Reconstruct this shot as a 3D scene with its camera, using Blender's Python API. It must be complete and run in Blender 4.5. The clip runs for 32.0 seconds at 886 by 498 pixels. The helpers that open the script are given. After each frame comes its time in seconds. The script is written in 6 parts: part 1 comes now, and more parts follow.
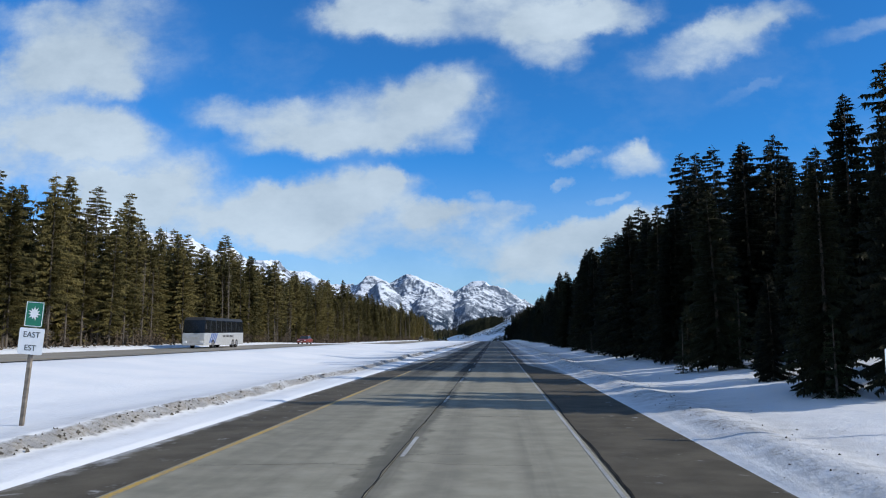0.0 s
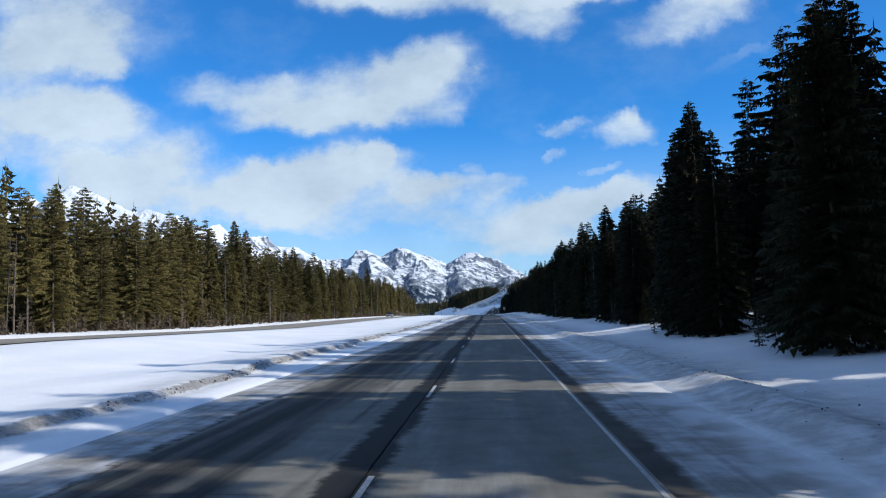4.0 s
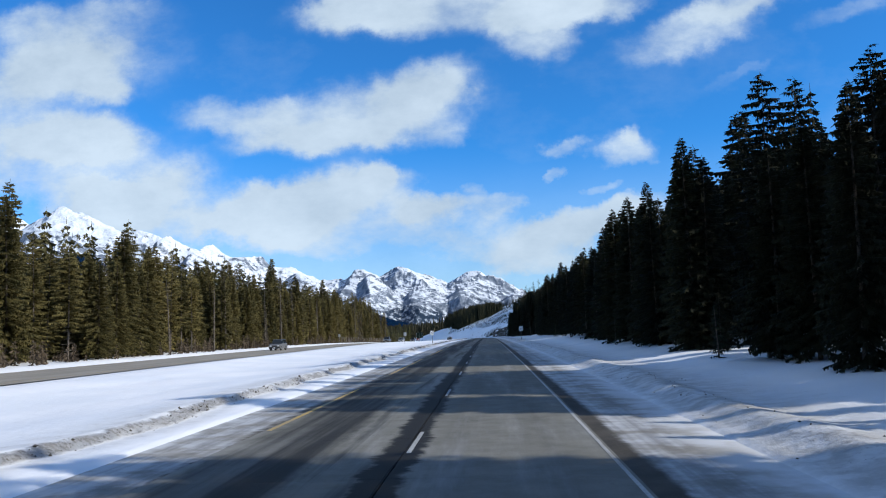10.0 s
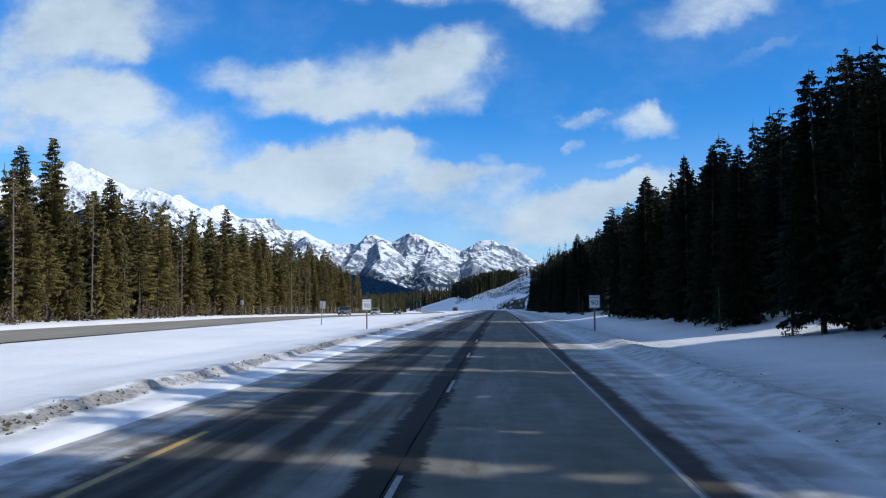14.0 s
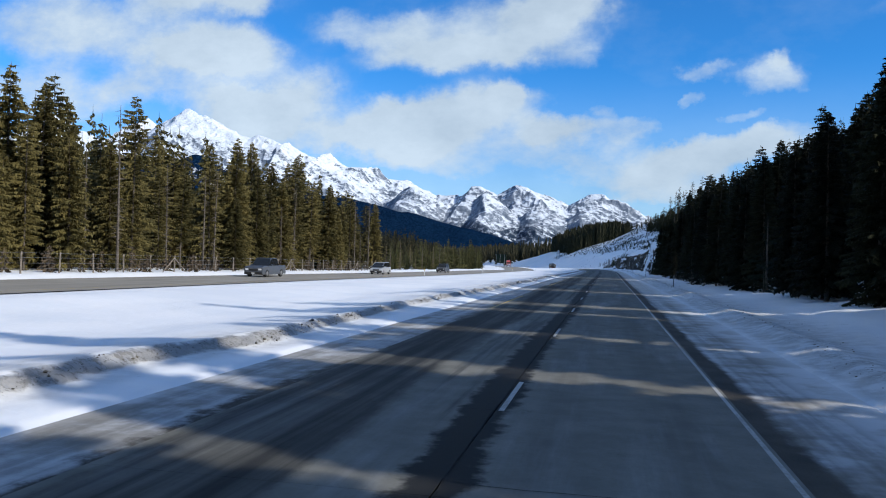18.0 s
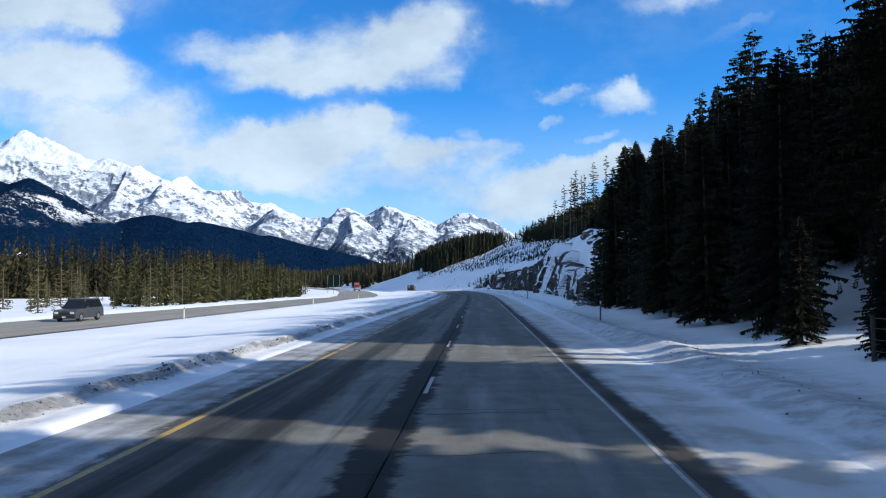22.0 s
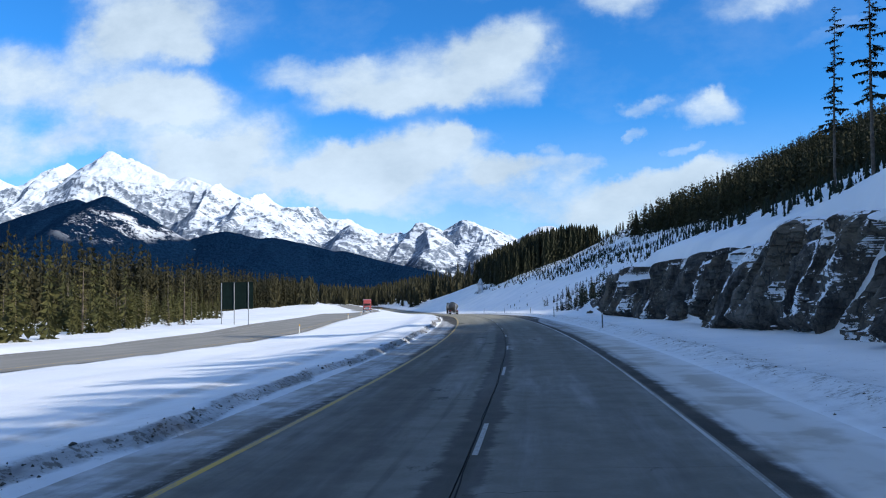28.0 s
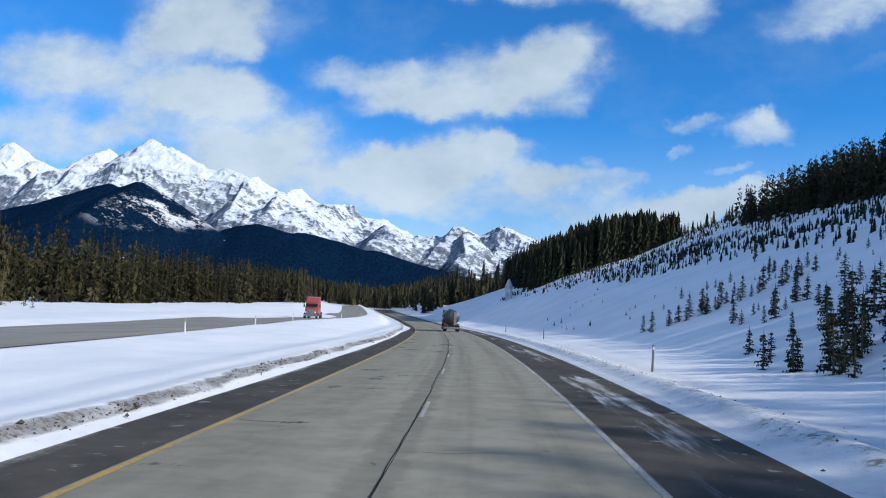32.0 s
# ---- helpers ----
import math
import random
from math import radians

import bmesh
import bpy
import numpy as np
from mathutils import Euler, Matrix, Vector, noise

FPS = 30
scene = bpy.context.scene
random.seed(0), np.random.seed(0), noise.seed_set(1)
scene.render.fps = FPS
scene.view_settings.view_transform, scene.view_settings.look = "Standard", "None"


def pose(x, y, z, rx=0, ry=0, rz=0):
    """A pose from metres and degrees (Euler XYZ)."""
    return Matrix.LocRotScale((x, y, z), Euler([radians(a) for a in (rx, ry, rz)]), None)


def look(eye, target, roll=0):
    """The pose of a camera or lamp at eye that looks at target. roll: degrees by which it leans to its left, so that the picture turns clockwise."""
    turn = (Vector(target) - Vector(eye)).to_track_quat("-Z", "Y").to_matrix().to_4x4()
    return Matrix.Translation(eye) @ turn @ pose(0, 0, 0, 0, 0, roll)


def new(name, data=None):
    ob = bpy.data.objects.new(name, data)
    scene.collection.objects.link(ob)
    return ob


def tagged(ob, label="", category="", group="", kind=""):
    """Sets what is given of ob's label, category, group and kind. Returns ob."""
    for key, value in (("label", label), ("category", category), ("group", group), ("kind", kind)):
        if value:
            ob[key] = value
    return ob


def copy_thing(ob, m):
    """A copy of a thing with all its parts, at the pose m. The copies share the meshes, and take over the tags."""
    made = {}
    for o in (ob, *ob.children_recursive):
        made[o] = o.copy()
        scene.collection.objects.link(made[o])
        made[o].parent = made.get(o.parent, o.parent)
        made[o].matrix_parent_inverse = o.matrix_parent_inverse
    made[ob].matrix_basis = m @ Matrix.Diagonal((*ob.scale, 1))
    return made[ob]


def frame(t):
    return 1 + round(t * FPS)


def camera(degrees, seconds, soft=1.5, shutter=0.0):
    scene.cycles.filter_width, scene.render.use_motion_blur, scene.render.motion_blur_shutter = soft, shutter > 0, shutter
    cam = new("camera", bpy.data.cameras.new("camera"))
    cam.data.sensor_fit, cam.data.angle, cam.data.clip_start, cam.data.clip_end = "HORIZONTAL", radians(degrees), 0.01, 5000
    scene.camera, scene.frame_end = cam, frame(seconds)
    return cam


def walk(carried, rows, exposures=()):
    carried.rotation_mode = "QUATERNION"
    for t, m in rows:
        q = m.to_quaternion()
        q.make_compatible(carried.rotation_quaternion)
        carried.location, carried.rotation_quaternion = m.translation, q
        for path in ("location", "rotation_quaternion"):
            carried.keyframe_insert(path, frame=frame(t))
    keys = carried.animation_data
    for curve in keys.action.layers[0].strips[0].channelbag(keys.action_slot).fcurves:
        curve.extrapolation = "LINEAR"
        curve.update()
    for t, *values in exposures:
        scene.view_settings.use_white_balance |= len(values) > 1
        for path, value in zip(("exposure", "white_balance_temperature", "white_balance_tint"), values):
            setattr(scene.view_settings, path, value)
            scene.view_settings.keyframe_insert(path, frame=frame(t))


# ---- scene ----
# ---------------------------------------------------------------- camera
cam = camera(59.39, 32.0, soft=1.1)
PATH = [
    (0, pose(0.12, 0.00, 2.323, 96.390, 0.184, 4.165)),
    (0.5, pose(0.04, 11.80, 2.314, 96.591, 0.403, 4.225)),
    (1, pose(-0.04, 23.60, 2.305, 96.761, 0.432, 3.993)),
    (1.5, pose(-0.09, 35.40, 2.274, 96.034, 0.076, 3.601)),
    (2, pose(-0.15, 47.20, 2.242, 95.867, 0.207, 3.520)),
    (2.5, pose(-0.27, 59.00, 2.232, 96.179, 1.066, 3.486)),
    (3, pose(-0.39, 70.80, 2.223, 95.283, 1.563, 3.590)),
    (3.5, pose(-0.45, 82.60, 2.231, 94.693, 1.593, 3.830)),
    (5.5, pose(-0.67, 129.80, 2.263, 94.212, 0.933, 3.000)),
    (6, pose(-0.73, 141.60, 2.272, 95.655, 0.829, 2.635)),
    (6.5, pose(-0.76, 153.40, 2.299, 96.461, 0.737, 2.458)),
    (7, pose(-0.79, 165.20, 2.327, 96.429, 0.665, 2.290)),
    (7.5, pose(-0.81, 177.00, 2.334, 96.398, 0.592, 2.207)),
    (8, pose(-0.83, 188.80, 2.342, 96.715, 0.965, 2.562)),
    (8.5, pose(-0.92, 200.60, 2.323, 96.645, 1.332, 3.052)),
    (9, pose(-1.00, 212.40, 2.304, 96.074, 1.406, 3.556)),
    (9.5, pose(-1.10, 224.20, 2.297, 95.987, 2.064, 4.108)),
    (10, pose(-1.21, 236.00, 2.289, 95.952, 2.159, 3.975)),
    (10.5, pose(-1.29, 247.80, 2.277, 95.316, 2.021, 3.494)),
    (11, pose(-1.39, 259.59, 2.266, 94.676, 1.634, 3.053)),
    (11.5, pose(-1.54, 271.39, 2.263, 95.083, 1.176, 2.988)),
    (12, pose(-1.71, 283.19, 2.260, 95.340, 1.625, 3.078)),
    (12.5, pose(-1.91, 294.99, 2.258, 94.876, 1.866, 3.291)),
    (13, pose(-2.12, 306.79, 2.250, 95.396, 0.798, 3.360)),
    (13.5, pose(-2.37, 318.59, 2.241, 95.177, 0.542, 3.899)),
    (14, pose(-2.64, 330.39, 2.226, 93.692, 0.249, 4.869)),
    (14.5, pose(-2.78, 342.18, 2.189, 92.039, 0.178, 6.543)),
    (15, pose(-2.91, 353.98, 2.146, 92.812, 0.093, 9.916)),
    (15.5, pose(-3.04, 365.78, 2.119, 90.954, -2.891, 11.429)),
    (17.5, pose(-3.51, 412.98, 1.938, 89.242, -2.088, 13.189)),
    (18, pose(-3.63, 424.78, 1.876, 90.165, -1.537, 12.702)),
    (18.5, pose(-3.85, 436.58, 1.818, 90.166, -0.760, 12.404)),
    (19, pose(-4.08, 448.37, 1.754, 89.901, -0.550, 12.301)),
    (19.5, pose(-4.26, 460.17, 1.659, 89.684, -0.163, 11.886)),
    (20, pose(-4.45, 471.97, 1.559, 89.481, 0.787, 11.058)),
    (20.5, pose(-4.60, 483.77, 1.432, 89.446, 1.494, 9.618)),
    (21, pose(-4.76, 495.57, 1.299, 90.965, 1.593, 7.035)),
    (21.5, pose(-4.98, 507.37, 1.168, 92.442, 1.551, 3.867)),
    (22, pose(-5.20, 519.17, 1.031, 91.896, 0.469, 3.289)),
    (22.5, pose(-5.28, 530.97, 0.870, 90.736, 0.265, 4.421)),
    (23, pose(-5.36, 542.76, 0.709, 90.422, 1.603, 5.834)),
    (23.5, pose(-5.54, 554.56, 0.586, 91.503, 1.510, 6.592)),
    (24, pose(-5.72, 566.36, 0.464, 91.477, 0.862, 5.948)),
    (24.5, pose(-5.87, 578.16, 0.288, 90.930, 0.014, 5.641)),
    (25, pose(-6.03, 589.96, 0.113, 90.411, -0.467, 6.009)),
    (25.5, pose(-6.25, 601.76, 0.021, 89.100, -0.859, 6.800)),
    (26, pose(-6.49, 613.56, -0.072, 87.941, -0.533, 8.747)),
    (26.5, pose(-6.64, 625.36, -0.208, 89.910, 0.338, 11.033)),
    (28.5, pose(-7.80, 672.51, -0.752, 93.268, 0.360, 8.422)),
    (29, pose(-8.40, 684.29, -0.888, 93.210, -0.717, 7.378)),
    (29.5, pose(-9.16, 696.05, -1.019, 92.704, -1.270, 7.245)),
    (30, pose(-10.11, 707.79, -1.151, 92.624, -1.646, 7.928)),
    (30.5, pose(-11.27, 719.52, -1.262, 93.068, -1.926, 8.800)),
    (31, pose(-12.60, 731.23, -1.374, 93.652, -2.160, 9.677)),
    (31.5, pose(-14.17, 742.92, -1.488, 93.980, -2.496, 10.742)),
    (32, pose(-15.92, 754.58, -1.628, 93.603, -2.524, 11.908)),
]
walk(cam, PATH, exposures=[(0, -.18), (3, -.10), (6, .16), (9, .02), (11, .02), (13, -.10), (15, .02), (18, -.04), (20, .14), (23, .12), (24, .02), (26, .20), (29, .12), (31, .06), (32, -.08)])

# ---------------------------------------------------------------- world, sun, exposure
scene.view_settings.exposure = 0.0
SUN_EL, SUN_AZ = radians(27.0), radians(104.0)   # azimuth clockwise from +y


def link(nt, a, b):
    nt.links.new(a, b)


def make_world():
    w = bpy.data.worlds.new("sky")
    scene.world = w
    w.use_nodes = True
    nt = w.node_tree
    nt.nodes.clear()
    N = nt.nodes.new
    out, bg = N("ShaderNodeOutputWorld"), N("ShaderNodeBackground")
    sky = N("ShaderNodeTexSky")
    sky.sky_type, sky.sun_disc = "NISHITA", False
    sky.sun_elevation, sky.sun_rotation = SUN_EL, SUN_AZ
    sky.altitude, sky.air_density, sky.dust_density, sky.ozone_density = 1400, 1.0, 0.25, 3.0
    co = N("ShaderNodeTexCoord")
    sep = N("ShaderNodeSeparateXYZ")
    link(nt, co.outputs["Generated"], sep.inputs[0])

    def math_node(op, a, b=None, clamp=False):
        m = N("ShaderNodeMath")
        m.operation, m.use_clamp = op, clamp
        for i, v in enumerate((a, b)):
            if v is None:
                continue
            if isinstance(v, (int, float)):
                m.inputs[i].default_value = v
            else:
                link(nt, v, m.inputs[i])
        return m.outputs[0]

    # gnomonic map of the sky ahead: right and up per unit ahead
    ahead = math_node("MAXIMUM", sep.outputs[1], 0.05)
    px, pz = math_node("DIVIDE", sep.outputs[0], ahead), math_node("DIVIDE", sep.outputs[2], ahead)
    com = N("ShaderNodeCombineXYZ")
    link(nt, px, com.inputs[0])
    link(nt, pz, com.inputs[1])
    # warp by two scales of noise
    def noise_tex(scale, detail, rough, vec):
        n = N("ShaderNodeTexNoise")
        n.inputs["Scale"].default_value, n.inputs["Detail"].default_value = scale, detail
        n.inputs["Roughness"].default_value = rough
        link(nt, vec, n.inputs["Vector"])
        return n
    wn = noise_tex(7.0, 6.0, 0.62, com.outputs[0])
    sub, mul, add = N("ShaderNodeVectorMath"), N("ShaderNodeVectorMath"), N("ShaderNodeVectorMath")
    sub.operation, mul.operation, add.operation = "SUBTRACT", "MULTIPLY", "ADD"
    link(nt, wn.outputs["Color"], sub.inputs[0])
    sub.inputs[1].default_value = (0.5, 0.5, 0.5)
    link(nt, sub.outputs[0], mul.inputs[0])
    mul.inputs[1].default_value = (0.16, 0.10, 0.0)
    link(nt, com.outputs[0], add.inputs[0])
    link(nt, mul.outputs[0], add.inputs[1])
    warped = add.outputs[0]

    # each cloud: place right and up, half width, half height, turn in degrees, density
    clouds = CLOUDS
    total = None
    for cx, cz, rx, rz, turn, dens in clouds:
        mp = N("ShaderNodeMapping")
        mp.vector_type = "TEXTURE"
        mp.inputs["Location"].default_value = (cx, cz, 0)
        mp.inputs["Rotation"].default_value = (0, 0, radians(turn))
        mp.inputs["Scale"].default_value = (rx * 1.25, rz * 1.25, 1)
        link(nt, warped, mp.inputs["Vector"])
        ln = N("ShaderNodeVectorMath")
        ln.operation = "LENGTH"
        link(nt, mp.outputs[0], ln.inputs[0])
        mr = N("ShaderNodeMapRange")
        mr.interpolation_type = "SMOOTHERSTEP"
        mr.inputs[1].default_value, mr.inputs[2].default_value = 1.35, 0.25
        mr.inputs[3].default_value, mr.inputs[4].default_value = 0.0, dens
        link(nt, ln.outputs["Value"], mr.inputs[0])
        total = mr.outputs[0] if total is None else math_node("ADD", total, mr.outputs[0])
    # broken edges and thin veils
    st = N("ShaderNodeVectorMath")
    st.operation = "MULTIPLY"
    link(nt, com.outputs[0], st.inputs[0])
    st.inputs[1].default_value = (0.75, 1.25, 1.0)
    fine = noise_tex(11.0, 10.0, 0.62, st.outputs[0])
    veil = noise_tex(2.6, 8.0, 0.62, st.outputs[0])
    edge = math_node("MULTIPLY", math_node("SUBTRACT", fine.outputs[0], 0.5), 1.6)
    body = math_node("ADD", total, math_node("MULTIPLY", edge, math_node("MINIMUM", math_node("MULTIPLY", total, 1.6), 1.0)))
    dense = N("ShaderNodeMapRange")
    dense.interpolation_type = "SMOOTHSTEP"
    dense.inputs[1].default_value, dense.inputs[2].default_value = 0.06, 1.30
    link(nt, body, dense.inputs[0])
    thin = N("ShaderNodeMapRange")
    thin.inputs[1].default_value, thin.inputs[2].default_value = 0.50, 0.80
    thin.inputs[3].default_value, thin.inputs[4].default_value = 0.0, 0.28
    link(nt, veil.outputs[0], thin.inputs[0])
    # clouds elsewhere in the sky
    rest = noise_tex(2.2, 7.0, 0.55, co.outputs["Generated"])
    rest_mask = N("ShaderNodeMapRange")
    rest_mask.inputs[1].default_value, rest_mask.inputs[2].default_value = 0.46, 0.64
    link(nt, rest.outputs[0], rest_mask.inputs[0])
    behind = N("ShaderNodeMapRange")
    behind.inputs[1].default_value, behind.inputs[2].default_value = 0.62, 0.45
    link(nt, sep.outputs[1], behind.inputs[0])
    elsewhere = math_node("MULTIPLY", rest_mask.outputs[0], behind.outputs[0])
    cover = math_node("MAXIMUM", math_node("ADD", dense.outputs[0], thin.outputs[0]), elsewhere, clamp=True)
    # whitening towards the horizon
    haze = N("ShaderNodeMapRange")
    haze.interpolation_type = "SMOOTHSTEP"
    haze.inputs[1].default_value, haze.inputs[2].default_value = 0.24, 0.02
    haze.inputs[3].default_value, haze.inputs[4].default_value = 0.0, 0.62
    link(nt, sep.outputs[2], haze.inputs[0])
    cover2 = math_node("MAXIMUM", math_node("MULTIPLY", cover, 0.96), haze.outputs[0], clamp=True)
    # cloud colour: white tops, grey-blue thicker parts
    shade = N("ShaderNodeMapRange")
    shade.inputs[1].default_value, shade.inputs[2].default_value = 0.62, 0.36
    link(nt, math_node("ADD", math_node("MULTIPLY", veil.outputs[0], 0.5), math_node("MULTIPLY", fine.outputs[0], 0.5)), shade.inputs[0])
    colr = N("ShaderNodeMix")
    colr.data_type = "RGBA"
    link(nt, shade.outputs[0], colr.inputs["Factor"])
    colr.inputs[6].default_value = CLOUD_LIT
    colr.inputs[7].default_value = CLOUD_DIM
    tint = N("ShaderNodeMix")
    tint.data_type, tint.blend_type = "RGBA", "MULTIPLY"
    tint.inputs["Factor"].default_value = 1.0
    link(nt, sky.outputs[0], tint.inputs[6])
    tint.inputs[7].default_value = SKY_TINT
    mix = N("ShaderNodeMix")
    mix.data_type = "RGBA"
    link(nt, cover2, mix.inputs["Factor"])
    link(nt, tint.outputs[2], mix.inputs[6])
    link(nt, colr.outputs[2], mix.inputs[7])
    link(nt, mix.outputs[2], bg.inputs[0])
    bg.inputs[1].default_value = 0.112
    link(nt, bg.outputs[0], out.inputs[0])


CLOUDS = []


def cloud(right, up, half_width, half_height, turn=0.0, density=1.0):
    """One cloud of the sky ahead, placed per unit ahead."""
    CLOUDS.append((right, up, half_width, half_height, turn, density))


cloud(-0.163, 0.29, 0.139, 0.048, 8, 1)
cloud(-0.083, 0.318, 0.06, 0.035, 10, 0.5)
cloud(-0.347, 0.304, 0.073, 0.025, -8, 0.8)
cloud(-0.224, 0.261, 0.106, 0.022, 3, 0.6)
cloud(-0.058, 0.256, 0.041, 0.015, 15, 0.4)
cloud(-0.04, 0.439, 0.187, 0.04, 0, 1)
cloud(0.057, 0.39, 0.056, 0.033, -15, 0.9)
cloud(-0.162, 0.439, 0.069, 0.032, 0, 0.7)
cloud(0.155, 0.429, 0.081, 0.023, 8, 0.7)
cloud(0.274, 0.379, 0.087, 0.028, 10, 0.75)
cloud(0.345, 0.413, 0.065, 0.022, 8, 0.7)
cloud(0.466, 0.389, 0.064, 0.017, 15, 0.4)
cloud(0.318, 0.315, 0.043, 0.009, 15, 0.3)
cloud(-0.597, 0.377, 0.096, 0.047, 5, 1)
cloud(-0.52, 0.342, 0.032, 0.018, 0, 0.5)
cloud(-0.565, 0.281, 0.11, 0.033, -5, 0.85)
cloud(-0.635, 0.24, 0.087, 0.031, 0, 0.7)
cloud(-0.596, 0.454, 0.112, 0.025, 0, 0.45)
cloud(-0.465, 0.204, 0.093, 0.042, 10, 1)
cloud(-0.546, 0.191, 0.086, 0.032, 0, 0.8)
cloud(-0.421, 0.153, 0.092, 0.019, 0, 0.45)
cloud(-0.224, 0.181, 0.094, 0.032, 8, 0.95)
cloud(-0.16, 0.201, 0.026, 0.02, 20, 0.6)
cloud(-0.292, 0.157, 0.09, 0.032, 0, 0.8)
cloud(-0.089, 0.154, 0.043, 0.021, 0, 0.85)
cloud(-0.179, 0.124, 0.126, 0.024, 0, 0.5)
cloud(0.01, 0.156, 0.05, 0.019, 8, 0.75)
cloud(-0.024, 0.179, 0.018, 0.01, 0, 0.5)
cloud(0.086, 0.235, 0.023, 0.012, 8, 0.7)
cloud(0.165, 0.221, 0.045, 0.024, -5, 0.75)
cloud(0.171, 0.245, 0.019, 0.013, 40, 0.5)
cloud(0.081, 0.195, 0.011, 0.016, -30, 0.65)
cloud(0.131, 0.17, 0.022, 0.01, 0, 0.5)
cloud(0.122, 0.129, 0.065, 0.019, 6, 0.85)
cloud(0.209, 0.144, 0.078, 0.023, 8, 0.7)
cloud(0.07, 0.096, 0.086, 0.025, 8, 0.55)
cloud(0.026, 0.064, 0.079, 0.015, 0, 0.4)
cloud(-0.82, 0.319, 0.157, 0.052, 0, 1)
cloud(-0.824, 0.218, 0.148, 0.04, 0, 0.85)
cloud(-0.581, 0.278, 0.111, 0.036, 0, 0.5)

cloud(-0.16, 0.115, 0.27, 0.040, 0, 0.34)
cloud(-0.20, 0.175, 0.12, 0.026, 10, 0.42)
cloud(-0.10, 0.160, 0.07, 0.020, 4, 0.4)
cloud(-0.45, 0.165, 0.16, 0.05, 0, 0.4)
cloud(-0.55, 0.40, 0.14, 0.07, 0, 0.5)
cloud(0.02, 0.105, 0.12, 0.03, 5, 0.5)

CLOUD_LIT = (5.9, 7.1, 8.3, 1)
CLOUD_DIM = (4.0, 5.1, 6.3, 1)
SKY_TINT = (0.28, 1.02, 1.66, 1)
make_world()
sun_data = bpy.data.lights.new("sun", "SUN")
sun_data.energy, sun_data.angle, sun_data.color = 5.0, radians(0.6), (1.0, 0.955, 0.86)
sun = new("sun", sun_data)
SUN_DIR = Vector((math.sin(SUN_AZ) * math.cos(SUN_EL), math.cos(SUN_AZ) * math.cos(SUN_EL), math.sin(SUN_EL)))
sun.matrix_world = look(SUN_DIR * 300, (0, 0, 0))

# ---------------------------------------------------------------- the line of the road
YS = np.arange(-150, 5001, 1.0)
HEAD = np.interp(YS, [-150, 240, 290, 610, 650, 684, 720, 754, 830, 900, 1000, 1100, 1400], [.25, .3, .8, .65, 1.2, 3.4, 6.4, 8.8, 12.2, 14.6, 17.4, 19, 20])
SLOPE = np.interp(YS, [-150, 280, 420, 520, 740, 790, 900, 1000, 1200], [0, 0, -.4, -.62, -.62, -1.4, -1.6, -.8, 0])
XR = np.concatenate([[0], np.cumsum(-np.tan(np.radians(HEAD))[:-1])])
XR -= np.interp(0, YS, XR)
ZR = np.concatenate([[0], np.cumsum(np.tan(np.radians(SLOPE))[:-1])])
ZR -= np.interp(0, YS, ZR)


def xr(y):
    return np.interp(y, YS, XR)


def zr(y):
    return np.interp(y, YS, ZR)


def head(y):
    return np.radians(np.interp(y, YS, HEAD))


def bank(y):
    """Cross slope of the carriageway, rising to the right in the bend."""
    return np.tan(np.radians(np.interp(y, [540, 615, 690, 800, 1000], [0, 1.0, 1.4, 1.1, .6])))


def rail(y, u):
    """Point at distance u to the right of the middle of the driven lane, at y along the road."""
    h = head(y)
    return xr(y) + u * np.cos(h), y + u * np.sin(h)


def lattice(ix, iy, seed):
    v = (ix * 374761393 + iy * 668265263 + seed * 974711) & 0xFFFFFFFF
    v = ((v ^ (v >> 13)) * 1274126177) & 0xFFFFFFFF
    return ((v ^ (v >> 16)) & 0xFFFF) / 65535.0


def vnoise(x, y, seed=0):
    """Smooth value noise, 0 to 1, on arrays."""
    x, y = np.asarray(x, float), np.asarray(y, float)
    ix, iy = np.floor(x).astype(np.int64), np.floor(y).astype(np.int64)
    fx, fy = x - ix, y - iy
    fx, fy = fx * fx * (3 - 2 * fx), fy * fy * (3 - 2 * fy)
    a, b = lattice(ix, iy, seed), lattice(ix + 1, iy, seed)
    c, d = lattice(ix, iy + 1, seed), lattice(ix + 1, iy + 1, seed)
    return (a * (1 - fx) + b * fx) * (1 - fy) + (c * (1 - fx) + d * fx) * fy


def fbm(x, y, seed=0, octaves=4, gain=0.5):
    v, amp, tot = 0.0, 1.0, 0.0
    for k in range(octaves):
        v = v + amp * vnoise(np.asarray(x) * 2.0 ** k + 13.7 * k, np.asarray(y) * 2.0 ** k + 7.1 * k, seed + k)
        tot += amp
        amp *= gain
    return v / tot


def sstep(a, b, x):
    t = np.clip((np.asarray(x, float) - a) / (b - a), 0, 1)
    return t * t * (3 - 2 * t)


OTHER_Y, OTHER_Z = [-150, 140, 200, 330, 440, 560, 690, 725, 750, 775, 800, 830, 860, 900, 1000, 5000], [1.0, 1.0, .25, .2, .3, -.4, -.85, -1.1, -1.0, -.6, -.25, .2, .7, 1.1, 1.5, 1.5]
OTHER_IN, OTHER_OUT = -26.5, -38.5     # the other carriageway, from edge to edge


def other_z(y):
    return zr(y) + np.interp(y, OTHER_Y, OTHER_Z)


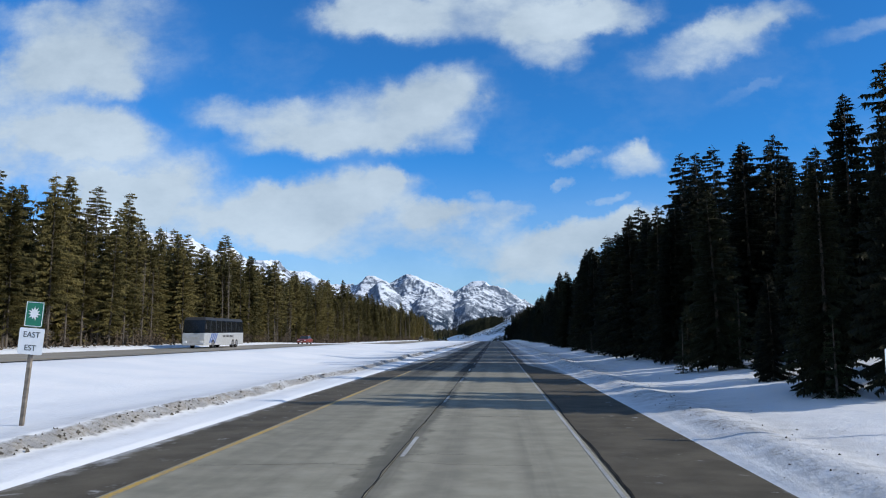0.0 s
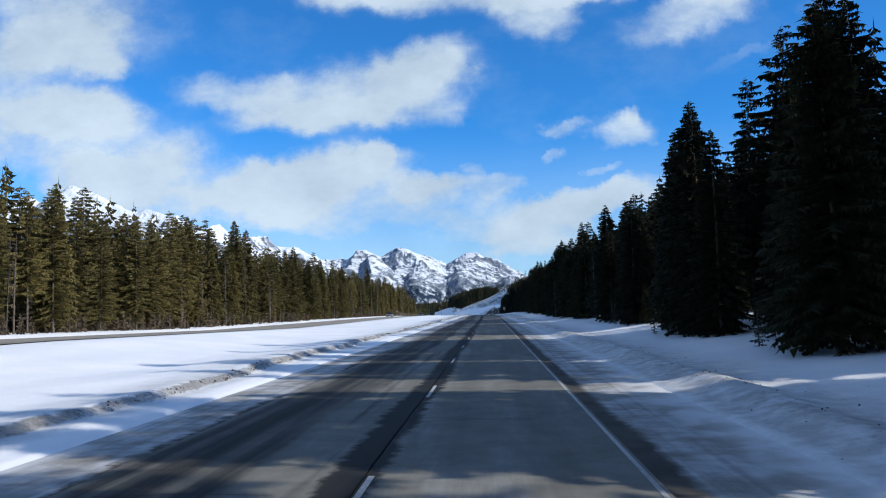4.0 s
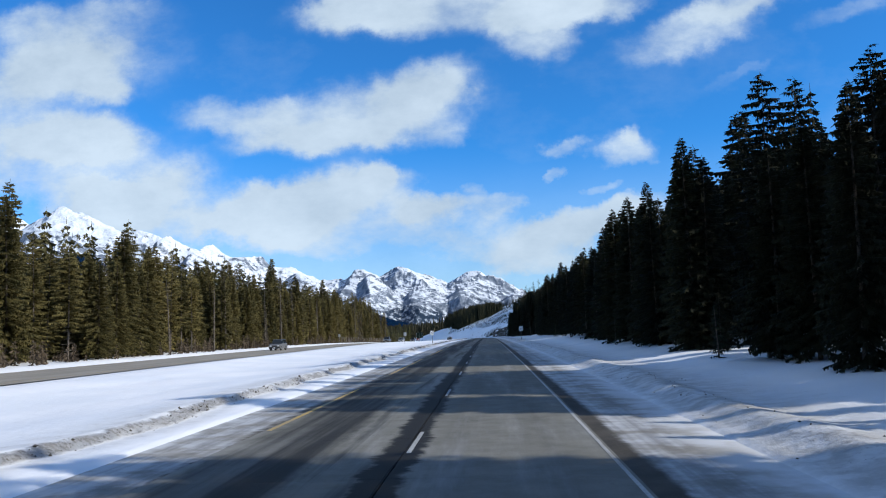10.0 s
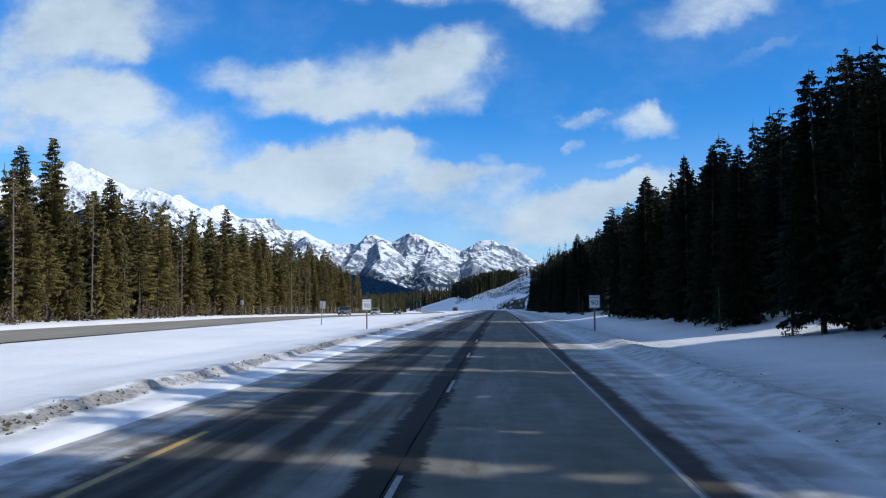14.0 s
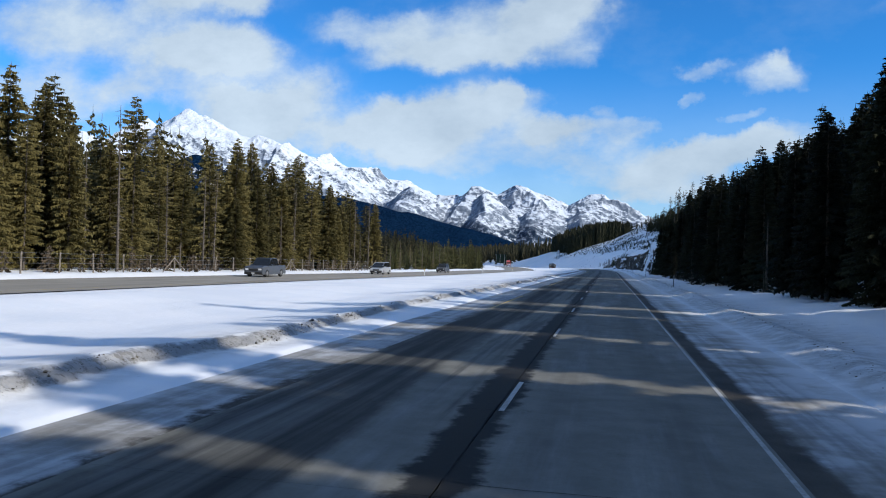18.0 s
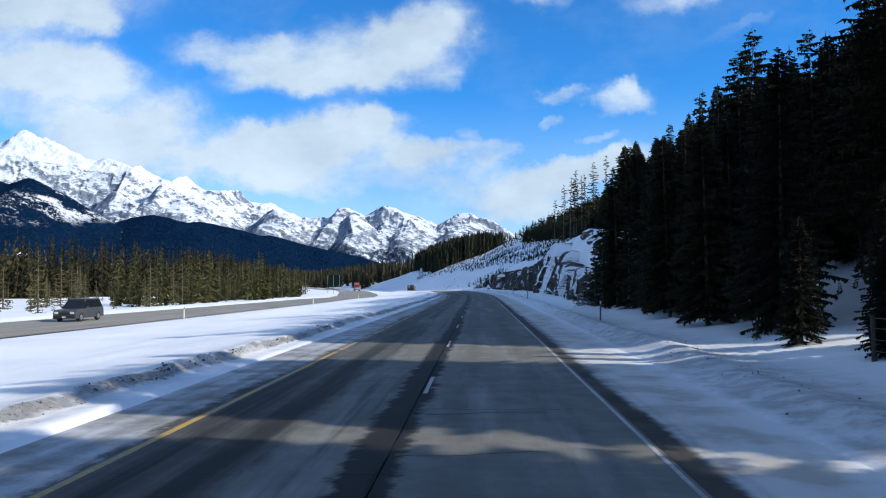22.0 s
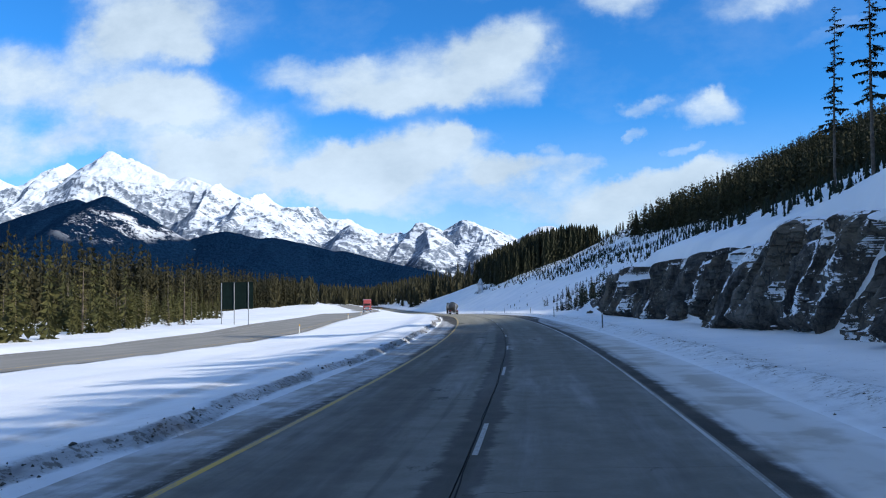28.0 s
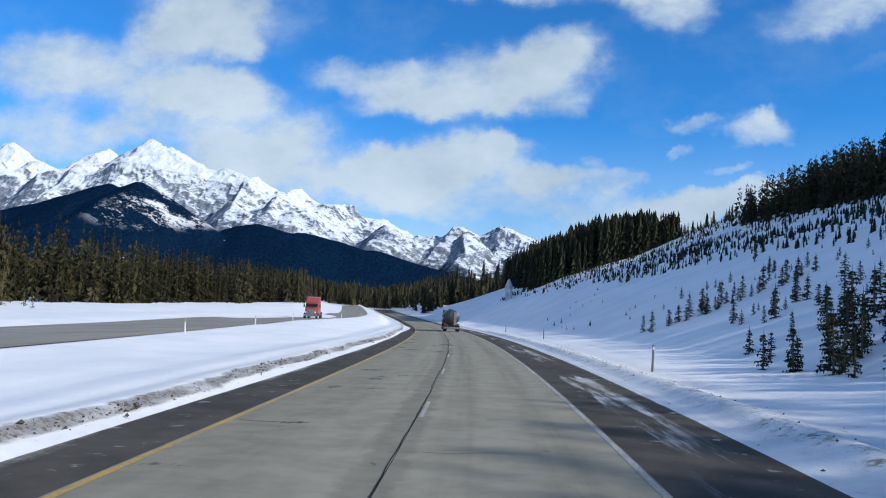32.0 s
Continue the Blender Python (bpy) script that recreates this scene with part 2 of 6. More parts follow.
def hillside(y, u):
    """Height of the slope to the right above the road."""
    up = np.maximum(u - 9.0, 0)
    # wooded bank, rock cut, open slope
    knee = np.interp(y, [420, 500], [14, 5])
    bank = .10 * np.minimum(up, knee) + np.interp(y, [0, 330, 430, 500, 600], [.10, .14, .26, .54, .62]) * np.maximum(up - knee, 0)
    cut = sstep(12.6, 15.7, u) * np.interp(y, [590, 605, 640, 665, 690, 706, 720, 736, 746, 758, 770], [3.0, 5.0, 9.0, 9.0, 8.2, 6.6, 6.4, 7.0, 7.0, 5.2, 4.0]) \
        + np.interp(y, [690, 740], [.47, .42]) * np.maximum(u - 15.0, 0) + .08 * np.maximum(u - 42, 0)
    slope = .08 * np.minimum(up, 4) + .425 * np.maximum(up - 4, 0) + .17 * np.maximum(u - 60, 0)
    a = sstep(574, 600, y)
    b = sstep(752, 786, y)
    z = bank * (1 - a) + cut * a * (1 - b) + slope * b
    cap = np.interp(y, [0, 430, 540, 900, 1050, 1095, 1130, 1300], [26, 45, 150, 150, 66, 16, 3, 2])
    return cap * (1 - np.exp(-z / cap)) + np.clip((u - 10) / 30, 0, 1) * np.interp(y, [740, 800, 900, 1000], [0, .6, 2.4, 4.0])


def other_shift(y):
    """How far the other carriageway draws nearer in the bend."""
    return np.interp(y, [690, 725, 750, 786, 830, 860, 900, 1000, 1200], [0, 2.5, 3.6, 2.6, 3.0, 3.4, 5.5, 9.0, 11.0])


def ridge_wobble(y):
    return (vnoise(y * .16, y * 0 + 3.3, 11) - .5) * .7 + (vnoise(y * .5, y * 0 + 9.1, 12) - .5) * .35


def grit_line(y):
    """Where the ploughs cut the edge of the snow on the left."""
    return np.interp(y, [0, 460, 495, 600, 700, 800], [-9.35, -9.30, -8.70, -8.45, -7.95, -8.10]) + ridge_wobble(y)


def ground_z(y, u):
    y, u = np.broadcast_arrays(np.asarray(y, float), np.asarray(u, float))
    base = zr(y) + bank(y) * np.clip(u, -9.5, 6.0) * np.interp(u, [-24, -12], [0, 1])
    n1 = fbm(u * .05, y * .05, 3)
    n2 = fbm(u * .35, y * .22, 5)
    # bank of ploughed snow on the left and the median behind it
    ridge_h = .05 + .10 * (vnoise(y * .11, y * 0, 14) - .35) + .09 * (vnoise(y * .9, u * .9, 15) - .5)
    left = -(u - other_shift(y) * sstep(8.5, 14, -u))
    d = u - grit_line(y)
    ridge = ridge_h * np.where(d > 0, np.exp(-(d / .25) ** 2), np.exp(-(d / .8) ** 2))
    scoop = -.07 * np.clip(vnoise(y * .13, y * 0 + 5.0, 16) - .5, 0, 1) * 2.0 * np.exp(-((d + .9) / 1.0) ** 2)
    # tongues of drifted snow on the road side of the cut
    tongue = .17 * np.clip(vnoise(y * .20 + u * .12, y * 0 + 8.0, 17) - .48, 0, 1) * np.exp(-((d - .75) / .55) ** 2)
    ridge = ridge + scoop + tongue
    oz = np.interp(y, OTHER_Y, OTHER_Z)
    med = .20 * sstep(-.15, .22, -d) + np.interp(left, [8.0, 10.5, 15, 20, 24, 26.2], [0, .03, -.28, -.36, -.08, .35])
    tomed = sstep(10, 26, left)
    zl = med * (1 - tomed) + tomed * (oz - .05) + ridge + sstep(8.6, 10, left) * ((n2 - .5) * .10 + (fbm(u * .12, y * .035, 8) - .5) * .45) * (1 - sstep(23, 26, left))
    # beyond the other carriageway: wooded shelf, later the valley floor
    beyond = np.maximum(left - 39.0, 0)
    open_ = sstep(545, 640, y)
    shelf = oz + .25 * sstep(0, 1.2, beyond) + .012 * beyond
    floor_z = np.interp(y, [560, 750, 900, 1000, 1300], [-3.2, -5.0, -6.2, -7.0, -7.4]) - zr(y)
    valley = (oz + .2 * sstep(0, 1.0, beyond)) * (1 - sstep(2, 20, beyond)) + floor_z * sstep(2, 20, beyond)
    zl = np.where(left > 38.6, shelf * (1 - open_) + valley * open_ + (n1 - .5) * .8 * sstep(4, 20, beyond), zl)
    # right verge
    berm_at = 5.9 + .5 * (vnoise(y * .14, y * 0 + 1.7, 21) - .5)
    berm = (.14 + .14 * (vnoise(y * .13, y * 0, 22) - .4)) * np.exp(-((u - berm_at) / .55) ** 2)
    zrgt = .10 * sstep(4.8, 5.6, u) + berm + .22 * sstep(6.5, 10, u) + hillside(y, u) \
        + sstep(5.2, 7, u) * ((n2 - .5) * .12 + (fbm(u * .9, y * .9, 6) - .5) * .10) + sstep(9, 16, u) * (n1 - .5) * 1.3
    z = base + np.where(u < -7.6, zl, np.where(u > 4.6, zrgt, -.09))
    z = np.where((-left > OTHER_OUT) & (-left < OTHER_IN), base + oz - .12, z)
    return z


# ---------------------------------------------------------------- materials
def material(name, build):
    m = bpy.data.materials.new(name)
    m.use_nodes = True
    nt = m.node_tree
    b = nt.nodes["Principled BSDF"]
    build(nt, b)
    return m


class Nodes:
    """Short hand for building node trees."""

    def __init__(self, nt):
        self.nt = nt

    def node(self, kind, **props):
        n = self.nt.nodes.new(kind)
        for k, v in props.items():
            if k == "op":
                n.operation = v
            elif k == "clamp":
                n.use_clamp = v
            elif k == "data_type":
                n.data_type = v
            elif k == "blend":
                n.blend_type = v
            elif k == "interp":
                n.interpolation_type = v
        return n

    def put(self, v, socket):
        if isinstance(v, bpy.types.NodeSocket):
            self.nt.links.new(v, socket)
        else:
            socket.default_value = v

    def math(self, op, a, b=0.0, clamp=False):
        n = self.node("ShaderNodeMath", op=op, clamp=clamp)
        self.put(a, n.inputs[0])
        self.put(b, n.inputs[1])
        return n.outputs[0]

    def ramp(self, v, a, b, lo=0.0, hi=1.0, interp="SMOOTHSTEP"):
        n = self.node("ShaderNodeMapRange", interp=interp)
        self.put(v, n.inputs[0])
        for i, x in ((1, a), (2, b), (3, lo), (4, hi)):
            self.put(x, n.inputs[i])
        return n.outputs[0]

    def noise(self, vec, scale, detail=4.0, rough=0.55):
        n = self.node("ShaderNodeTexNoise")
        self.put(vec, n.inputs["Vector"])
        n.inputs["Scale"].default_value, n.inputs["Detail"].default_value = scale, detail
        n.inputs["Roughness"].default_value = rough
        return n.outputs[0]

    def scaled(self, vec, s):
        n = self.node("ShaderNodeVectorMath", op="MULTIPLY")
        self.put(vec, n.inputs[0])
        n.inputs[1].default_value = s
        return n.outputs[0]

    def mix(self, f, a, b, blend="MIX"):
        n = self.node("ShaderNodeMix", data_type="RGBA", blend=blend)
        self.put(f, n.inputs["Factor"])
        self.put(a if isinstance(a, bpy.types.NodeSocket) else (*a, 1)[:4], n.inputs[6])
        self.put(b if isinstance(b, bpy.types.NodeSocket) else (*b, 1)[:4], n.inputs[7])
        return n.outputs[2]

    def bump(self, h, strength, dist):
        n = self.node("ShaderNodeBump")
        n.inputs["Strength"].default_value, n.inputs["Distance"].default_value = strength, dist
        self.put(h, n.inputs["Height"])
        return n.outputs[0]

    def position(self):
        return self.node("ShaderNodeNewGeometry").outputs["Position"]

    def object_random(self):
        return self.node("ShaderNodeObjectInfo").outputs["Random"]

    def along(self, u, y):
        n = self.node("ShaderNodeCombineXYZ")
        self.put(u, n.inputs[0])
        self.put(y, n.inputs[1])
        return n.outputs[0]

    def uv(self):
        s = self.node("ShaderNodeSeparateXYZ")
        self.put(self.node("ShaderNodeUVMap").outputs[0], s.inputs[0])
        return s.outputs[0], s.outputs[1]


def plain(name, color, rough=0.6, metal=0.0, grain=0.15, scale=8.0, bump=0.0):
    def build(nt, b):
        k = Nodes(nt)
        co = k.node("ShaderNodeTexCoord").outputs["Object"]
        n = k.noise(co, scale, 5.0)
        n2 = k.noise(co, scale * .13, 3.0)
        f = k.math("ADD", k.math("MULTIPLY", n, .6), k.math("MULTIPLY", n2, .4))
        dark = tuple(c * (1 - grain * 1.6) for c in color)
        light = tuple(min(1, c * (1 + grain)) for c in color)
        k.put(k.mix(k.ramp(f, .3, .7), dark, light), b.inputs["Base Color"])
        b.inputs["Roughness"].default_value, b.inputs["Metallic"].default_value = rough, metal
        if bump:
            k.put(k.bump(n, bump, .02), b.inputs["Normal"])
    return material(name, build)


def snow_build(nt, b):
    k = Nodes(nt)
    pos = k.position()
    u, y = k.uv()
    n = k.noise(pos, 1.6, 6.0, .62)
    big = k.noise(pos, .18, 4.0)
    fine = k.noise(pos, 7.0, 6.0, .7)
    col = k.mix(k.ramp(big, .35, .65), (.77, .79, .82), (.86, .86, .87))
    # grit thrown by the ploughs: a narrow line on the cut edge, a wide thin spray on the right
    u_grit = k.math("ADD", u, k.math("MULTIPLY", k.math("SUBTRACT", n, .5), k.ramp(y, 540.0, 590.0, .65, .40)))
    edge = k.math("MULTIPLY", k.ramp(u_grit, -8.94, -8.74), k.ramp(u_grit, -8.32, -8.52))
    spray_l = k.math("MULTIPLY", k.ramp(u, -11.5, -8.8), k.ramp(u, -7.4, -8.2))
    spray_r = k.math("MULTIPLY", k.ramp(u, 4.0, 5.0), k.ramp(u, 11.0, 7.0))
    speck = k.ramp(k.math("ADD", k.math("MULTIPLY", fine, .6), k.math("MULTIPLY", n, .4)), .50, .58)
    sparse = k.ramp(k.math("ADD", k.math("MULTIPLY", fine, .5), k.math("MULTIPLY", n, .5)), .585, .64)
    clots = k.ramp(k.noise(k.scaled(pos, (1, .3, 1)), .9, 5.0, .6), .36, .56)
    core = k.math("MULTIPLY", edge, k.math("ADD", k.math("ADD", k.math("MULTIPLY", speck, .50), .34), k.math("MULTIPLY", clots, .42)))
    line = k.math("MULTIPLY", k.math("MULTIPLY", k.ramp(u, 5.0, 5.6), k.ramp(u, 6.6, 6.0)), k.math("MULTIPLY", speck, clots))
    dirty = k.math("ADD", core, k.math("ADD", k.math("MULTIPLY", sparse, k.math("ADD", k.math("MULTIPLY", spray_l, .5), k.math("MULTIPLY", spray_r, .5))), k.math("MULTIPLY", line, .75)), clamp=True)
    # past the sunny start the grit colour is darkened for shade
    shaded_grit = k.ramp(y, 30.0, 70.0)
    col = k.mix(dirty, col, k.mix(k.ramp(n, .4, .6), k.mix(shaded_grit, (.10, .09, .075), (.045, .041, .036)), k.mix(shaded_grit, (.26, .225, .18), (.15, .135, .115))))
    # an old grey plough track on the median
    old = k.math("MULTIPLY", k.math("MULTIPLY", k.ramp(u, -11.5, -11.0), k.ramp(u, -10.3, -10.8)), k.math("MULTIPLY", k.ramp(y, 560.0, 620.0), k.ramp(y, 735.0, 700.0)))
    col = k.mix(k.math("MULTIPLY", old, k.ramp(n, .35, .6, .25, .6)), col, (.34, .32, .30))
    # a brownish film of slush close to the road
    film = k.math("MULTIPLY", k.math("MAXIMUM", k.math("MULTIPLY", spray_r, k.ramp(u, 9.5, 6.0)), k.math("MULTIPLY", spray_l, .6)), k.math("MULTIPLY", k.math("ADD", k.ramp(big, .34, .60, .38, .62), k.ramp(n, .35, .62, -.14, .26)), k.math("MULTIPLY", k.ramp(y, 60.0, 30.0, 1.0, .7), k.ramp(y, 560.0, 600.0, 1.0, .42))), clamp=True)
    col = k.mix(film, col, (.33, .325, .315))
    k.put(col, b.inputs["Base Color"])
    b.inputs["Roughness"].default_value = .62
    b.inputs["Specular IOR Level"].default_value = .3
    rough = k.math("MAXIMUM", k.math("MAXIMUM", edge, k.math("MULTIPLY", spray_r, .6)), .10)
    h = k.math("ADD", k.math("MULTIPLY", n, .30), k.math("MULTIPLY", fine, k.math("MULTIPLY", rough, .5)))
    k.put(k.bump(h, .5, .22), b.inputs["Normal"])


SNOW = material("snow", snow_build)


def concrete_build(nt, b):
    k = Nodes(nt)
    pos = k.position()
    u, v = k.uv()
    sep = k.node("ShaderNodeSeparateXYZ")
    k.put(pos, sep.inputs[0])
    y = sep.outputs[1]
    lane = k.along(u, y)
    g = k.noise(pos, 18.0, 5.0, .7)
    n = k.noise(pos, 1.3, 6.0, .6)
    streak = k.noise(k.scaled(lane, (1.8, .05, 1)), 1.0, 6.0, .6)
    col = k.mix(k.ramp(n, .3, .7), (.148, .146, .130), (.205, .200, .178))
    col = k.mix(k.math("MULTIPLY", k.ramp(g, .45, .7), .35), col, (.14, .132, .112))
    tint = k.ramp(k.object_random(), 0.0, 1.0, 0.0, .12)
    col = k.mix(tint, col, (.15, .143, .122))
    # paler slab colour at both open ends, standing in for brighter sun
    sunned = k.math("MAXIMUM", k.ramp(y, 70.0, 35.0), k.ramp(y, 722.0, 750.0))
    col = k.mix(k.math("MULTIPLY", sunned, .65), col, k.mix(k.ramp(n, .3, .7), (.30, .282, .218), (.385, .358, .280)))
    # darker polished wheel tracks
    wheel = k.math("MAXIMUM", k.ramp(k.math("ABSOLUTE", k.math("SUBTRACT", u, .85)), .55, .15), k.ramp(k.math("ABSOLUTE", k.math("ADD", u, .85)), .55, .15))
    col = k.mix(k.math("MULTIPLY", wheel, k.ramp(streak, .35, .6, .05, .32)), col, (.10, .096, .085))
    # damp, darker strips between and beside the tracks
    slow = k.noise(k.scaled(lane, (.02, .035, .02)), 1.0, 3.0)
    wob = k.math("ADD", k.math("MULTIPLY", k.math("SUBTRACT", slow, .5), 1.5), k.math("MULTIPLY", k.math("SUBTRACT", k.noise(k.scaled(lane, (1.2, .35, 1)), 1.0, 8.0, .7), .5), .9))
    uu = k.math("ADD", u, wob)

    def strip(uc, c, w, soft):
        return k.ramp(k.math("ABSOLUTE", k.math("SUBTRACT", uc, c)), w + soft, w)
    ragged = k.math("MULTIPLY", k.math("SUBTRACT", k.noise(k.scaled(lane, (.9, 1.3, 1)), 1.0, 7.0, .7), .5), .85)
    mid = strip(k.math("ADD", u, k.math("ADD", k.math("MULTIPLY", wob, .45), ragged)), -1.93, .28, .20)
    lft = k.math("MULTIPLY", k.math("MULTIPLY", strip(uu, -4.50, .85, .38), k.ramp(streak, .34, .60, .40, .95)), k.ramp(y, 530.0, 570.0, 1.0, .72))
    lft2 = k.math("MULTIPLY", strip(uu, -2.75, .30, .35), k.ramp(streak, .50, .65, .0, .6))
    bare = k.math("MAXIMUM", k.ramp(y, 60.0, 30.0), k.ramp(y, 716.0, 742.0))
    near = k.math("MAXIMUM", k.ramp(y, 60.0, 30.0), k.math("MAXIMUM", k.ramp(y, 690.0, 730.0), k.ramp(y, 525.0, 600.0, 0.0, .48)))
    damp = k.math("MAXIMUM", mid, k.math("MAXIMUM", lft, lft2))
    damp = k.math("MULTIPLY", damp, k.ramp(near, 0.0, 1.0, .97, .22))
    damp = k.math("MAXIMUM", damp, k.math("MULTIPLY", k.math("MULTIPLY", mid, k.ramp(streak, .35, .60, .4, 1.0)), k.ramp(y, 60.0, 30.0, 0.0, .55)))
    blots = k.math("MULTIPLY", k.ramp(k.math("ADD", k.noise(k.scaled(pos, (1.0, .45, 1.0)), .55, 7.0, .66), k.math("MULTIPLY", k.ramp(u, -1.0, -2.0), k.ramp(y, 585.0, 600.0, 0.0, .075))), .66, .70), .65)
    damp = k.math("MAXIMUM", damp, k.math("MULTIPLY", blots, k.ramp(y, 640.0, 690.0, .45, 1.0)))
    col = k.mix(damp, col, (.020, .020, .020))
    # frost and blown snow, thin and patchy
    long_ = k.noise(k.scaled(lane, (1.0, .10, 1.0)), .9, 7.0, .65)
    frost = k.math("MULTIPLY", k.ramp(long_, .47, .75, 0.0, .15), k.math("SUBTRACT", 1.0, k.math("MAXIMUM", bare, damp)), clamp=True)
    col = k.mix(frost, col, (.75, .78, .82))
    k.put(col, b.inputs["Base Color"])
    k.put(k.ramp(damp, 0, 1, .85, .70), b.inputs["Roughness"])
    b.inputs["Specular IOR Level"].default_value = .05
    k.put(k.bump(g, .25, .01), b.inputs["Normal"])


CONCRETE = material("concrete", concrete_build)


def asphalt_build(nt, b):
    k = Nodes(nt)
    pos = k.position()
    u, y = k.uv()
    lane = k.along(u, y)
    g = k.noise(pos, 30.0, 4.0, .7)
    n = k.noise(pos, .8, 5.0)
    col = k.mix(k.ramp(n, .3, .7), (.045, .041, .036), (.085, .076, .063))
    col = k.mix(k.math("MULTIPLY", k.ramp(g, .5, .75), .45), col, (.12, .11, .092))
    # browner and paler along the first stretch of road
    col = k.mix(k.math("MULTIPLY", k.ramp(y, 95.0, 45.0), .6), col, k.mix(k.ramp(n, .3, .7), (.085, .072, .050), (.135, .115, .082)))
    # snow driven on to both shoulders, with a torn edge and long wheel streaks
    torn = k.math("SUBTRACT", k.noise(k.scaled(lane, (.6, .10, 1)), 1.0, 7.0, .65), .5)
    blot = k.noise(pos, 1.7, 7.0, .68)
    track = k.noise(k.scaled(lane, (2.4, .035, 1.0)), 1.0, 6.0, .6)
    bare = k.math("MAXIMUM", k.ramp(y, 95.0, 45.0), k.ramp(y, 735.0, 765.0))
    ul = k.math("ADD", u, k.math("ADD", k.math("MULTIPLY", torn, 1.6), k.math("MULTIPLY", bare, 1.5)))
    left = k.ramp(k.math("ADD", ul, k.math("MULTIPLY", k.math("SUBTRACT", blot, .5), 1.2)), -5.75, -6.15)
    ur = k.math("SUBTRACT", k.math("ADD", u, k.math("MULTIPLY", torn, .55)), k.math("MULTIPLY", k.math("MAXIMUM", k.ramp(y, 68.0, 44.0), k.ramp(y, 735.0, 762.0)), 2.1))
    right = k.ramp(k.math("ADD", ur, k.math("MULTIPLY", k.math("SUBTRACT", blot, .5), .35)), 2.36, 2.62)
    thin = k.ramp(k.math("ADD", k.math("MULTIPLY", track, .6), k.math("MULTIPLY", blot, .4)), .38, .60, .42, .86)
    cover = k.math("MULTIPLY", k.math("MAXIMUM", left, right), k.math("MAXIMUM", thin, k.math("MULTIPLY", k.math("MAXIMUM", k.ramp(ur, 3.0, 3.9), k.ramp(ul, -6.9, -7.6)), .95)))
    stray = k.math("MULTIPLY", k.ramp(blot, .60, .70), k.math("MULTIPLY", k.math("MAXIMUM", k.ramp(u, -5.6, -6.2), k.ramp(u, 2.3, 3.0)), .6))
    stray = k.math("MAXIMUM", stray, k.math("MULTIPLY", k.ramp(k.noise(k.scaled(lane, (.9, .07, 1.0)), 1.0, 7.0, .68), .50, .60), k.math("MULTIPLY", k.math("MULTIPLY", k.ramp(u, 2.6, 3.0), k.ramp(u, 4.1, 3.7)), k.ramp(y, 742.0, 760.0, 0.0, .8))))
    cover = k.math("MAXIMUM", cover, stray)
    deep = k.math("MULTIPLY", k.ramp(u, 2.3, 2.9), k.math("MULTIPLY", k.ramp(y, 430.0, 500.0), k.ramp(y, 735.0, 700.0)))
    cover = k.math("MAXIMUM", cover, k.math("MULTIPLY", right, k.math("MULTIPLY", deep, .9)))
    col = k.mix(cover, col, k.mix(k.ramp(n, .42, .62), k.mix(deep, (.55, .56, .575), (.64, .63, .61)), k.mix(deep, (.34, .33, .31), (.47, .445, .405))))
    col = k.mix(k.math("MULTIPLY", cover, k.math("MULTIPLY", k.ramp(u, 3.7, 5.0), .85)), col, (.76, .77, .79))
    k.put(col, b.inputs["Base Color"])
    b.inputs["Roughness"].default_value = .85
    b.inputs["Specular IOR Level"].default_value = .15
    k.put(k.bump(k.math("ADD", g, k.math("MULTIPLY", blot, .8)), .3, .015), b.inputs["Normal"])


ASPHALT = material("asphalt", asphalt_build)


def far_asphalt_build(nt, b):
    k = Nodes(nt)
    pos = k.position()
    n = k.noise(k.scaled(pos, (1, .1, 1)), .9, 5.0)
    g = k.noise(pos, 12.0, 4.0, .7)
    sep = k.node("ShaderNodeSeparateXYZ")
    k.put(pos, sep.inputs[0])
    worn = k.ramp(sep.outputs[1], 590.0, 650.0)
    col = k.mix(k.ramp(n, .3, .7), k.mix(worn, (.22, .198, .162), (.19, .178, .155)), k.mix(worn, (.31, .282, .235), (.27, .253, .222)))
    col = k.mix(k.math("MULTIPLY", k.ramp(g, .5, .7), .3), col, (.30, .29, .27))
    k.put(col, b.inputs["Base Color"])
    b.inputs["Roughness"].default_value = .85
    k.put(k.bump(g, .2, .01), b.inputs["Normal"])


FAR_ROAD = material("weathered_concrete", far_asphalt_build)


def paint_build(color):
    def build(nt, b):
        k = Nodes(nt)
        pos = k.position()
        n = k.noise(pos, 14.0, 5.0, .7)
        w = k.noise(k.scaled(pos, (1, .3, 1)), .9, 4.0)
        f = k.ramp(k.math("ADD", k.math("MULTIPLY", n, .6), k.math("MULTIPLY", w, .4)), .42, .58)
        k.put(k.mix(k.math("MULTIPLY", f, .75), color, (.19, .182, .16)), b.inputs["Base Color"])
        b.inputs["Roughness"].default_value = .7
    return build


WHITE_LINE = material("white_line", paint_build((.44, .44, .425)))
YELLOW_LINE = material("yellow_line", paint_build((.52, .32, .040)))
TAR = plain("tar", (.03, .03, .03), .97, grain=.3, scale=6)
TAR.node_tree.nodes["Principled BSDF"].inputs["Specular IOR Level"].default_value = .05


